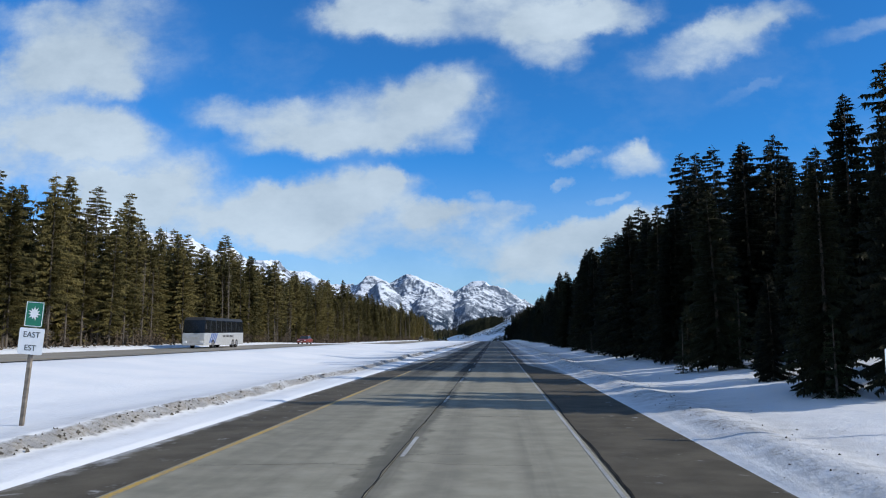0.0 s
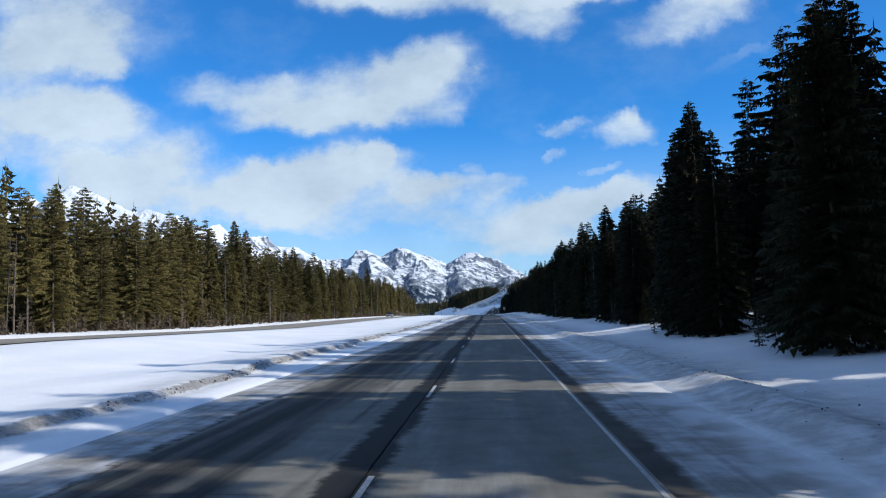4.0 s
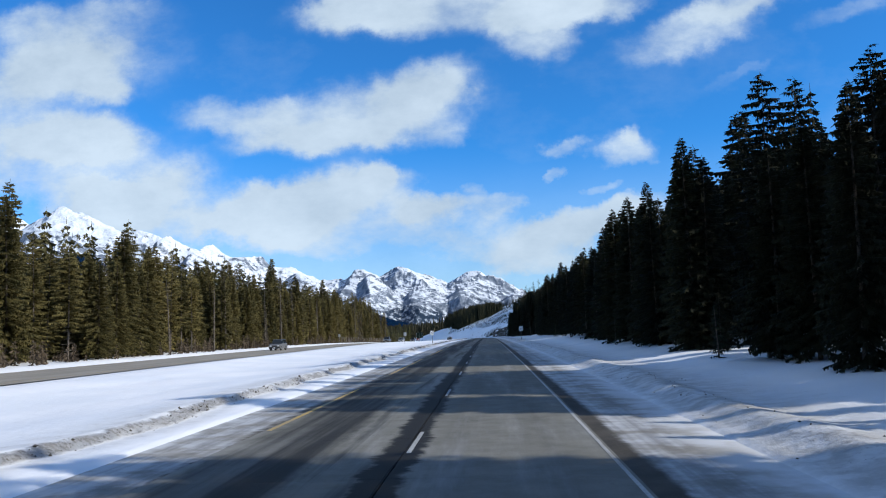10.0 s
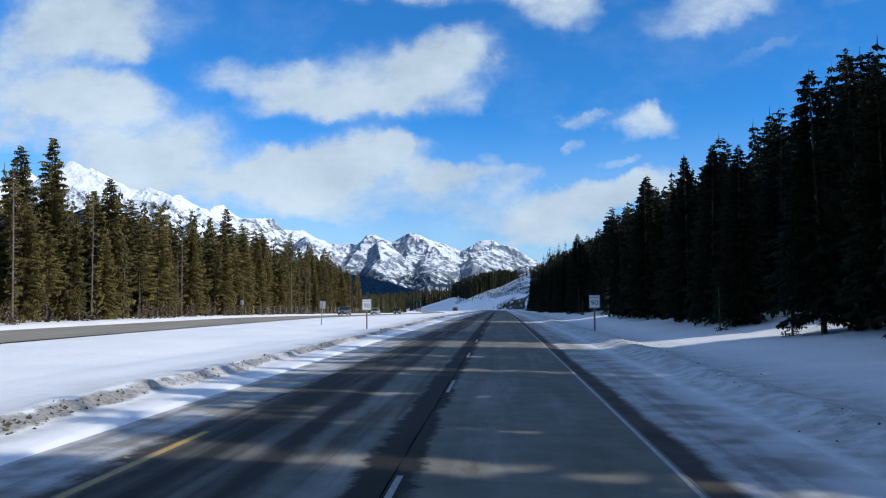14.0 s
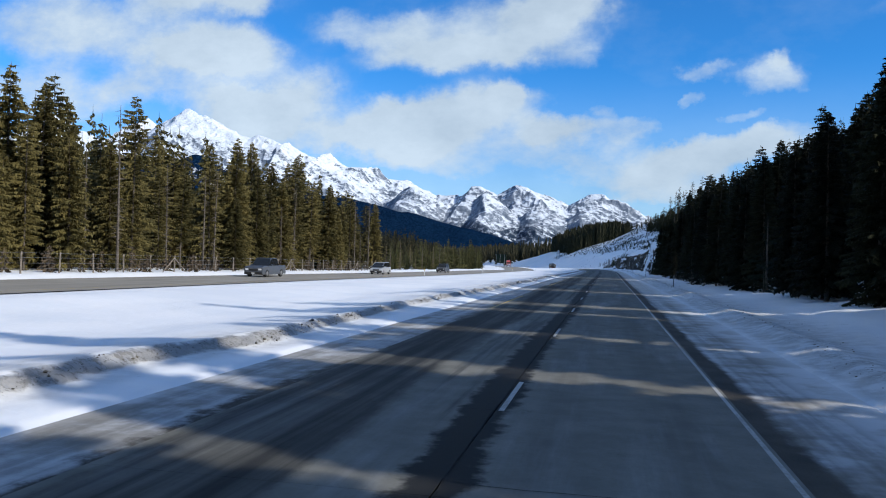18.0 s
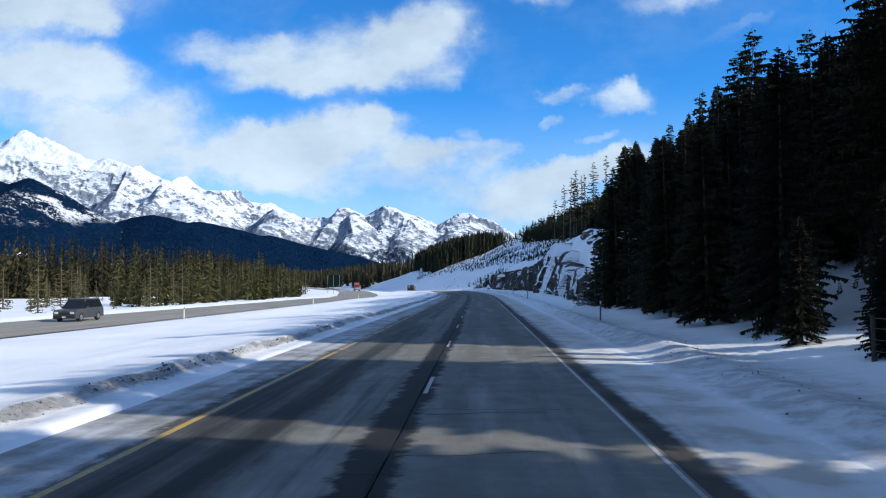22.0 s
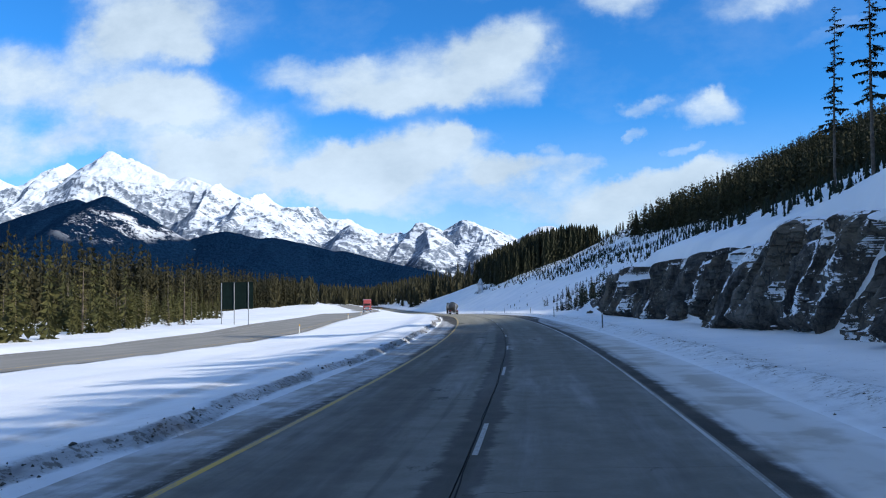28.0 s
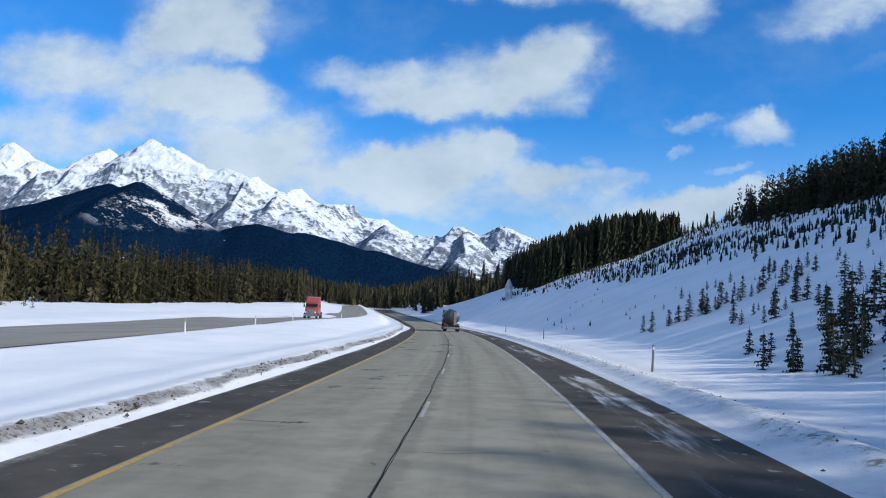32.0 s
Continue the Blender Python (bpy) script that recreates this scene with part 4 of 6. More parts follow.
def crown_arrays(h, base, radius, gap, per, sprays, rng, power=.85, droop=.30, ragged=.25, lean=(0, 0), twig=.34):
    """Whorls of drooping branches, each a thin spine set with small sprays and hanging twigs, as triangles."""
    V = []
    up = np.array([0, 0, 1.0])
    z = base
    while z < h - .05:
        t = (z - base) / (h - base)
        rz = radius * ((1 - t) ** power) * (.45 + .55 * min(1, t * 6 + .35)) + .10
        k = max(3, int(per * (.55 + .45 * (1 - t))))
        a0 = rng.uniform(0, 6.28)
        for b in range(k):
            if rng.random() < ragged * .4:
                continue
            a = a0 + 6.2832 * b / k + rng.normal(0, .25)
            L = rz * rng.uniform(1 - ragged * 1.5, 1 + ragged * .6)
            zz = z + rng.uniform(-.5, .5) * gap
            o = np.array([lean[0] * (zz / h) ** 2, lean[1] * (zz / h) ** 2, zz])
            d = np.array([math.cos(a), math.sin(a), -droop * (1.15 - t * 1.3) + rng.normal(0, .08)])
            s = np.array([-math.sin(a), math.cos(a), 0.0])
            tip = o + d * L
            V += [o + s * .04 * L + up * .03, o - s * .04 * L - up * .03, tip]
            n = max(3, int(sprays * L + 2))
            f = .16 + .82 * (np.arange(n) + rng.uniform(0, 1, n)) / n
            size = twig * rng.uniform(.6, 1.25, n) * min(1.0, .35 + L * .5)
            sg = np.where(np.arange(n) % 2, 1, -1)
            for q in range(n):
                p = o + d * L * f[q]
                w = size[q]
                out = p + s * sg[q] * w * 1.15 + d * w * .75 - up * w * rng.uniform(.1, .6)
                V += [p - d * w * .28, p + d * w * .30, out]
                hang = p + s * sg[q] * w * rng.uniform(-.2, .6) - up * w * rng.uniform(.6, 1.15)
                V += [p - d * w * .38 + up * .04, p + d * w * .42, hang]
        z += gap * rng.uniform(.75, 1.25) * (1.0 - .45 * t)
    V += [np.array([.05, 0, h - .5]), np.array([-.04, .04, h - .5]), np.array([lean[0], lean[1], h + .30])]
    V = np.array(V)
    return V, np.arange(len(V)).reshape(-1, 3)


def twig_arrays(h0, h1, radius, n, rng):
    """Dead bare branches on the lower trunk."""
    V = []
    for k in range(n):
        z = rng.uniform(h0, h1)
        a = rng.uniform(0, 6.28)
        L = radius * rng.uniform(.4, 1)
        o = np.array([0, 0, z])
        e = o + np.array([math.cos(a) * L, math.sin(a) * L, rng.uniform(-.5, .05) * L])
        V += [o + (0, 0, .03), o - (0, 0, .03), e]
    V = np.array(V)
    return V, np.arange(len(V)).reshape(-1, 3)


def tree_kind(kind, h, seed, leaf=None):
    """A tree of its own, standing at the origin: trunk and crown, and dead branches where it has them."""
    rng = np.random.default_rng(seed)
    lean = rng.normal(0, .25, 2)
    root = thing("%s_tree" % kind)
    if kind in ("spruce", "fir"):
        tv, tf = trunk_arrays(h * .97, .008 * h + .03, lean)
        cv, cf = crown_arrays(h, h * rng.uniform(.03, .10), h * rng.uniform(.16, .205), .34, 9, 5.5, rng, power=.62, lean=lean, twig=.42)
        part_of(root, "trunk", mesh_from("trunk", tv, tf, BARK, smooth=True))
        part_of(root, "crown", mesh_from("crown", cv, cf, leaf or SHADED_NEEDLES))
    elif kind == "pine":
        tv, tf = trunk_arrays(h * .98, .0055 * h + .03, lean)
        base = h * rng.uniform(.10, .30)
        cv, cf = crown_arrays(h, base, h * rng.uniform(.125, .165), .40, 8, 6, rng, power=.46, droop=.12, ragged=.42, lean=lean, twig=.38)
        wv, wf = twig_arrays(h * .06, base + 1, h * .06, 60, rng)
        part_of(root, "trunk", mesh_from("trunk", tv, tf, SHADED_BARK if leaf else PALE_BARK, smooth=True))
        part_of(root, "crown", mesh_from("crown", cv, cf, leaf or SUNLIT_NEEDLES))
        part_of(root, "dead_wood", mesh_from("dead_wood", wv, wf, SHADED_BARK if leaf else PALE_BARK))["kind"] = "stuff"
    elif kind == "dead_pine":
        tv, tf = trunk_arrays(h, .006 * h + .025, lean)
        wv, wf = twig_arrays(h * .15, h * .97, h * .055, 110, rng)
        part_of(root, "trunk", mesh_from("trunk", tv, tf, PALE_BARK, smooth=True))
        part_of(root, "dead_wood", mesh_from("dead_wood", wv, wf, PALE_BARK))["kind"] = "stuff"
    elif kind == "scraggy_pine":
        tv, tf = trunk_arrays(h * .98, .006 * h + .02, lean)
        cv, cf = crown_arrays(h, h * rng.uniform(.22, .34), h * rng.uniform(.065, .085), .50, 6, 6, rng, power=.40, droop=.16, ragged=.55, lean=lean, twig=.36)
        wv, wf = twig_arrays(h * .15, h * .5, h * .06, 36, rng)
        part_of(root, "trunk", mesh_from("trunk", tv, tf, BARK, smooth=True))
        part_of(root, "crown", mesh_from("crown", cv, cf, leaf or SUNLIT_NEEDLES))
        part_of(root, "dead_wood", mesh_from("dead_wood", wv, wf, BARK))["kind"] = "stuff"
    else:
        tv, tf = trunk_arrays(h * .95, .012 * h + .01, (0, 0), 5, 4)
        cv, cf = crown_arrays(h, h * .04, h * rng.uniform(.17, .24), h * .075, 6, 5, rng, droop=.10, ragged=.3, twig=.24)
        part_of(root, "trunk", mesh_from("trunk", tv, tf, BARK, smooth=True))
        part_of(root, "crown", mesh_from("crown", cv, cf, leaf or YOUNG))
    return root


class Stand:
    """Makes the first trees of a kind and then copies of them."""

    def __init__(self, kind, heights, label, group, seed, leaf=None):
        self.tmpl = [tree_kind(kind, h, seed + 7 * i, leaf) for i, h in enumerate(heights)]
        self.heights, self.label, self.group = heights, label, group
        self.used = set()
        for t in self.tmpl:
            tagged(t, label, "tree", group)

    def plant(self, x, y, z, h, rng):
        i = int(rng.integers(len(self.tmpl)))
        m = Matrix.LocRotScale((x, y, z), Euler((float(rng.normal(0, .012)), float(rng.normal(0, .012)), float(rng.uniform(0, 6.28)))), None)
        s = h / self.heights[i]
        t = self.tmpl[i]
        if i not in self.used:
            self.used.add(i)
            t.matrix_basis = m
            t.scale = (s * float(rng.uniform(.88, 1.12)),) * 2 + (s,)
            return t
        c = copy_thing(t, m)
        c.scale = (s * float(rng.uniform(.88, 1.12)),) * 2 + (s,)
        return c


# where sun reaches the road between the trees: middle and half width along the road
SUN_GAPS = ((36.5, 4.4), (47.5, 3.4), (69.5, 2.0), (78.5, 2.0), (90, 1.6), (104, 1.6), (155, 4.4), (205, 3.0), (254, 4.4), (281, 3.4), (509, 1.6), (546, 4.2), (531, 1.2), (372, 2.4), (96, 1.8), (118, 1.8), (424.5, 4.6), (466, 1.8), (487, 1.8), (440, 1.6))


THIN_GAPS = [114 + 11.5 * k + 4.0 * math.sin(2.4 * k) for k in range(38)]


def in_gap(y, u):
    g = y + .25 * u
    if min(abs(g - c) for c in THIN_GAPS) < .75:
        return True
    return g < 25.5 or any(abs(g - c) < w for c, w in SUN_GAPS)


def wide_gap(y, u):
    return y > 30 and any(abs(y + .25 * u - c) < w for c, w in SUN_GAPS if w > 2.5)


def forest_edge(y):
    return float(np.interp(y, [20, 60, 120, 180, 260, 345, 400, 480, 500, 540, 570, 606], [10.2, 10.4, 11.0, 11.4, 11.4, 12.6, 12.6, 11.0, 10.4, 9.2, 9.4, 11.0])) + 1.0 * float(vnoise(y * .045, 3.1, 81))


def sun_limit(y, u):
    """Height up to which a tree leaves the low sun on the far half of the median."""
    if not 470 < y < 584:
        return 99.0
    return (u + 10.0) / 1.9 - float(ground_z(y, u) - zr(y))


def forest_right():
    rng = np.random.default_rng(11)
    spruce = Stand("spruce", [21, 19, 23, 17], "tall spruce in the roadside forest, needles darkened as if backlit", "roadside forest trees", 100)
    pine = Stand("pine", [22, 19], "tall pine with ragged rounded crown, needles darkened as if backlit", "roadside forest trees", 140, SHADED_NEEDLES)
    y = 20.0
    while y < 585:
        edge = forest_edge(y)
        for lane in range(2):
            u = edge + lane * rng.uniform(3.5, 7.5) + rng.uniform(-.4, 1.5)
            yy = y + rng.uniform(-1.8, 1.8)
            if in_gap(yy, u):
                if wide_gap(yy, u):
                    x, y0, z = place(yy, u)
                    spruce.plant(x, y0, z - .1, float(rng.uniform(2.8, 4.8)) + .25 * (u - edge), rng)
                continue
            h = rng.normal(12.3, 1.0) + (1.9 if lane else -.9) + (rng.uniform(1.8, 3.2) if lane and rng.random() < .20 else 0)
            h *= float(np.interp(yy, [0, 30, 45, 60, 84, 96, 152, 156, 174, 178, 216, 222, 256, 260, 274, 280, 350, 354, 368, 372, 420, 560, 606], [.68, .72, .84, .93, .93, 1.02, 1.0, .80, .80, .90, .92, 1.0, 1.0, .86, .86, 1.0, .98, .86, .86, .97, .96, .92, .8]))
            h = min(h, sun_limit(yy, u) * rng.uniform(.88, 1.15)) + (rng.uniform(2.5, 4.5) if 500 < yy < 584 and lane and rng.random() < .22 else 0)
            x, y0, z = place(yy, u)
            (pine if lane and rng.random() < .75 else spruce).plant(x, y0, z - .1, max(8, h), rng)
        y += rng.uniform(2.4, 3.6) * (.78 if y < 120 else 1.0)
    # tall trees on the slope above the start of the rock
    for k in range(84):
        yy = rng.uniform(584, 662)
        u = float(np.interp(yy, [582, 600, 620, 632, 646, 662], [17.0, 16.4, 16.4, 18.5, 25.0, 27.5])) + rng.uniform(0, 16)
        x, y0, z = place(yy, u)
        (pine if rng.random() < .6 else spruce).plant(x, y0, z - .1, float(rng.uniform(9.0, 12.0)) * float(np.interp(yy, [640, 662], [1, .72])), rng)
    # a third row close behind
    fir = Stand("fir", [19, 21, 17], "dark fir standing close behind the roadside trees", "third row of the roadside forest", 150)
    y = 22.0
    while y < 586:
        u, yy = forest_edge(y) + 6.5 + rng.uniform(0, 4.0), y + rng.uniform(-1, 1)
        if not in_gap(yy, u):
            x, y0, z = place(yy, u)
            fir.plant(x, y0, z - .1, min(max(9, rng.normal(12.9, 1.0)) * float(np.interp(yy, [30, 60, 84, 96, 152, 156, 174, 178, 216, 222, 256, 260, 274, 280], [.74, .9, .93, 1, 1, .80, .80, .90, .92, 1, 1, .86, .86, 1])), sun_limit(yy, u) * rng.uniform(.85, 1.12)), rng)
        y += rng.uniform(1.9, 2.8)
    # closer growth where the wood begins
    for k in range(46):
        yy = rng.uniform(27, 66)
        u = forest_edge(yy) + rng.uniform(1.0, 9.0)
        if not in_gap(yy, u):
            x, y0, z = place(yy, u)
            fir.plant(x, y0, z - .1, float(rng.uniform(7.0, 9.6)) * float(np.interp(yy, [27, 66], [.86, 1.1])), rng)
    # young firs along the edge of the wood
    small = Stand("young_fir", [4.2, 3.2, 5.5], "small dark fir at the edge of the forest in snow", "young firs at the forest edge", 170)
    for k in range(70):
        yy = rng.uniform(24, 580)
        u = forest_edge(yy) - 1.6 + rng.uniform(0, 2.6)
        x, y0, z = place(yy, u)
        small.plant(x, y0, z - .05, float(rng.choice([1.2, 1.8, 2.6, 4.0, 6.0])), rng)
    for yy, u, h in ((228.0, 11.3, 6.2), (243.0, 11.0, 5.0), (186.0, 12.2, 7.5), (588.4, 8.2, 2.2), (589.6, 8.8, 2.6), (587.4, 8.9, 3.4), (587.0, 9.7, 3.4), (585.0, 9.2, 4.2), (590.4, 9.5, 2.2), (592.5, 10.0, 1.8), (586.0, 10.4, 5.0), (582.5, 9.4, 5.5), (606.0, 9.4, 1.2), (612.0, 9.6, .9), (598.0, 9.0, 1.3)):
        x, y0, z = place(yy, u)
        small.plant(x, y0, z - .05, h, rng)


def low_tree(h, rng, whorls, per, radius, base=.08):
    """A conifer of few triangles for the depth of the woods: single branches, each with a hanging spray."""
    V = []
    up = np.array([0, 0, 1.0])
    lop = rng.uniform(.75, 1.2, 4)
    for k in range(whorls):
        t = (k + rng.uniform(-.3, .3)) / whorls
        z = h * (base + (1 - base) * max(t, 0))
        R = radius * h * (1 - max(t, 0)) ** .75 * rng.uniform(.75, 1.12) + .012 * h
        a0 = rng.uniform(0, 6.28)
        dz = h * (1 - base) / whorls * (1 - .65 * max(t, 0))
        for b in range(per):
            a = a0 + 6.2832 * b / per + rng.normal(0, .3)
            L = R * rng.uniform(.55, 1.2) * lop[int(a / 1.5708) % 4]
            d = np.array([math.cos(a), math.sin(a), 0])
            s = np.array([-d[1], d[0], 0])
            o = up * (z + rng.uniform(-.6, .6) * dz)
            e = o + d * L - up * L * rng.uniform(.10, .45)
            m = o + (e - o) * .55
            w = .5 * (.16 * L + .012 * h)
            V += [o + up * dz * .35, m + s * w * 1.5 - up * dz * .5, e]
            V += [m + (o - m) * .5 + s * w, m + (e - m) * .5 - s * w, m - up * (dz * .9 + .05 * L)]
    V += [np.array([.003 * h, 0, h * .95]), np.array([-.003 * h, .002 * h, h * .95]), up * h * 1.015]
    # trunk as a thin three-sided post
    r = .006 * h
    for q in range(3):
        a, c = 2.09 * q, 2.09 * (q + 1)
        p0, p1 = np.array([math.cos(a) * r, math.sin(a) * r, -.4]), np.array([math.cos(c) * r, math.sin(c) * r, -.4])
        V += [p0, p1, up * h * .8]
    return np.array(V)


def skirt_tree(h, rng, layers, spokes, radius, base=.04):
    """A distant conifer: ragged skirts of boughs, one above the other, round a thin stem."""
    V = []
    lop = rng.uniform(.8, 1.15, spokes)
    for k in range(layers):
        t = k / layers
        z0 = h * (base + (1 - base) * t)
        z1 = min(h, z0 + h * (1 - base) / layers * 1.9)
        R = radius * h * ((1 - t) ** .8 + .05) * rng.uniform(.8, 1.15)
        a0 = rng.uniform(0, 6.28)
        off = rng.normal(0, .06 * R, 2)
        rim = []
        for q in range(spokes * 2):
            a = a0 + math.pi * q / spokes + rng.normal(0, .12)
            r = R * lop[(q // 2) % spokes] * (rng.uniform(.85, 1.2) if q % 2 else rng.uniform(.35, .6))
            rim.append(np.array([math.cos(a) * r, math.sin(a) * r, z0 + (0.0 if q % 2 else .25 * (z1 - z0)) - rng.uniform(0, .15) * R]))
        top = np.array([off[0], off[1], z1])
        for q in range(spokes * 2):
            V += [top, rim[q], rim[(q + 1) % (spokes * 2)]]
    V += [np.array([.004 * h, 0, h * .93]), np.array([-.004 * h, .003 * h, h * .93]), np.array([0, 0, h * 1.03])]
    V += [np.array([.008 * h, 0, -.02 * h]), np.array([-.008 * h, 0, -.02 * h]), np.array([0, 0, h * .5])]
    return np.array(V)


def stuff_forest(name, label, pts, mat, rng, whorls, per, radius, base=.08, variants=6, far=False):
    """Many trees joined into one mesh; pts are rows of x, y, z, height."""
    tm = [(skirt_tree if far else low_tree)(20.0, rng, whorls, per, radius * rng.uniform(.8, 1.2), base) / 20 for _ in range(variants)]
    chunks = []
    for x, y, z, h in pts:
        t = tm[int(rng.integers(variants))]
        a = rng.uniform(0, 6.28)
        c, s = math.cos(a), math.sin(a)
        w = rng.uniform(.8, 1.25)
        v = np.stack([(t[:, 0] * c - t[:, 1] * s) * h * w + x, (t[:, 0] * s + t[:, 1] * c) * h * w + y, t[:, 2] * h + z], 1)
        chunks.append(v)
    v = np.concatenate(chunks)
    return thing(name, mesh_from(name, v, np.arange(len(v)).reshape(-1, 3), mat), label, "trees", kind="stuff")


def scatter(n, y0, y1, u0, u1, h0, h1, rng, keep=lambda y, u: True):
    ys, us = rng.uniform(y0, y1, n), rng.uniform(u0, u1, n)
    ok = np.array([keep(a, b) for a, b in zip(ys, us)])
    ys, us = ys[ok], us[ok]
    X = xr(ys) + us / np.cos(head(ys))
    return np.stack([X, ys, ground_z(ys, us) - .15, rng.uniform(h0, h1, len(ys))], 1)


# edge of the forest on the valley floor
VALLEY_Y, VALLEY_U = [560, 600, 700, 752, 805, 871, 960, 1080, 1250], [-75, -118, -122, -102, -80, -78, -78, -62, -48]


def lower_trees(pts):
    for p in pts:
        u = float((p[0] - xr(p[1])) * np.cos(head(p[1])))
        p[3] = min(p[3] * float(np.interp(p[1], [40, 70], [.75, 1.0])), max(4.0, sun_limit(p[1], u) * (.85 + .027 * (p[3] - 4.0))))


def deep_woods():
    rng = np.random.default_rng(23)
    pts = scatter(1700, 20, 640, 26, 66, 10, 14.5, rng, lambda y, u: not in_gap(y, u) and u > 21 + max(0, (y - 600) * .4))
    lower_trees(pts)
    stuff_forest("forest_behind_verge", "dense dark conifer forest behind the roadside trees", pts, SHADED_NEEDLES, rng, 12, 5, .20)
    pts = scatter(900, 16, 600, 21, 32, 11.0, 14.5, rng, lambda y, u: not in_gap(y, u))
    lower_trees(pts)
    # rear trees hidden by the front rows, raised to throw shade on the median
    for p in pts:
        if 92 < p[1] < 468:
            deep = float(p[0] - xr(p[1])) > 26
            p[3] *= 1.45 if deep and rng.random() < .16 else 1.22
    stuff_forest("forest_second_rows", "close second rows of dark spruce behind the verge", pts, SHADED_NEEDLES, rng, 26, 8, .19)
    pts = np.concatenate([scatter(1200, 0, 560, -100, -56, 13, 18.5, rng), scatter(400, 10, 566, -56, -50, 13, 18.5, rng)])
    stuff_forest("forest_across_road", "deep conifer forest behind the trees across the highway", pts, SUNLIT_NEEDLES, rng, 16, 6, .16, .06)

    pts = np.concatenate([scatter(1500, 10, 575, -52, -41.0, .7, 2.8, rng), scatter(500, 10, 580, 15, 22, .6, 1.8, rng)])
    stuff_forest("undergrowth", "brown leafless undergrowth at the foot of the trees", pts, BRUSH, rng, 7, 6, .34, .02)

    pts = scatter(700, 30, 580, 20, 60, 1.6, 3.4, rng, lambda y, u: wide_gap(y, u))
    stuff_forest("low_growth", "low dark firs in the openings of the roadside forest", pts, SHADED_NEEDLES, rng, 8, 6, .26, .02)

    # crest of the slope above the rock cut
    def crest(y, u):
        if y > 952:
            return u > 120
        if y < 735 and u < float(np.interp(y, [600, 640, 718, 735], [24, 35, 37, 58])):
            return False
        return u > float(np.interp(y, [600, 640, 718, 730, 745, 790, 860, 952], [19, 29, 31, 50, 58, 60, 62, 70]))
    edge_fir = Stand("fir", [8, 9, 7], "small dark fir at the wood edge above the rock", "firs above the rock cut", 350)
    for k in range(150):
        yy = rng.uniform(660, 738)
        u = float(np.interp(yy, [600, 640, 718, 738], [20, 29, 31, 50])) + rng.uniform(0, 9)
        x, y0, z = place(yy, u)
        edge_fir.plant(x, y0, z - .1, rng.uniform(4.5, 9), rng)
    pts = scatter(4200, 620, 985, 22, 150, 7, 10.5, rng, crest)
    pts = np.concatenate([pts, scatter(2800, 640, 952, 22, 104, 7, 10.5, rng, lambda y, u: crest(y, u) and not crest(y, u - 9) and (y > 735 or crest(y, u - 6)))])
    stuff_forest("forest_on_crest", "dark conifer forest along the crest of the snowy slope", pts, SHADED_NEEDLES, rng, 9, 5, .20, .03, 12)

    # the knoll past it
    def knoll(y, u):
        return u > 31 + 3 * float(vnoise(y * .2, 2.0, 91)) + (y - 990) * .08 and u < 60 + 16 * float(vnoise(y * .35, 4.0, 94)) + (y - 990) * .2
    pts = scatter(420, 989, 1000, 22, 74, 9, 15, rng, knoll)
    pts = np.concatenate([pts, scatter(900, 1000, 1085, 22, 80, 12, 16.5, rng, knoll), scatter(60, 989, 1040, 66, 96, 4, 8, rng)])
    pts[:, 3] *= np.interp(pts[:, 0] - xr(pts[:, 1]), [30, 50, 62, 80], [.62, 1.0, 1.0, .55])
    stuff_forest("forest_on_knoll", "dark conifers crowding the knoll beside the bend", pts, SHADED_NEEDLES, rng, 9, 5, .14, .02, 10, True)

    # forest of the valley floor
    def valley(y, u):
        return u < float(np.interp(y, VALLEY_Y, VALLEY_U)) - 10 * float(vnoise(y * .05, 5.0, 92)) + 4
    pts = scatter(2600, 560, 1250, -300, -50, 13, 20, rng, valley)
    stuff_forest("inner_valley_forest", "crowded conifers deeper on the valley floor", pts, VALLEY, rng, 8, 4, .12, .04, 10)
    pts = scatter(6400, 580, 1150, -160, -46, 7, 20, rng, lambda y, u: valley(y, u) and not valley(y, u + 20))
    stuff_forest("valley_forest", "brownish green conifer forest across the valley floor", pts, VALLEY, rng, 12, 5, .115, .05, 18)
    pts = scatter(620, 648, 830, -66, -41.5, 0.0, 1.0, rng, lambda y, u: u < -42.3 - max(0.0, (y - 705) * .10) and float(vnoise(y * .09, u * .14, 97)) > .38)
    pts[:, 3] = 1.6 + 9.0 * pts[:, 3] ** 1.6 * np.interp(pts[:, 1], [720, 800], [1.0, .6])
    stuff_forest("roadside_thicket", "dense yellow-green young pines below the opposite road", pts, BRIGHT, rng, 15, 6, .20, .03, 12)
    ahead = scatter(2300, 1100, 1420, -260, 130, 13, 19, rng, lambda y, u: not -46 < u < 12 or y > 1255)
    stuff_forest("forest_past_bend", "conifer forest standing past the bend of the road", ahead, VALLEY, rng, 8, 4, .13, .03, 8, True)
    far = scatter(3800, 1250, 2500, -1500, 330, 13, 18, rng)
    stuff_forest("far_valley_forest", "distant forest at the foot of the mountains", far, VALLEY, rng, 5, 3, .15, .02, 8, True)
    far2 = scatter(2600, 640, 1250, -900, -330, 13, 18, rng)
    stuff_forest("outer_valley_forest", "forest on the far side of the valley", far2, VALLEY, rng, 5, 3, .15, .02, 8, True)


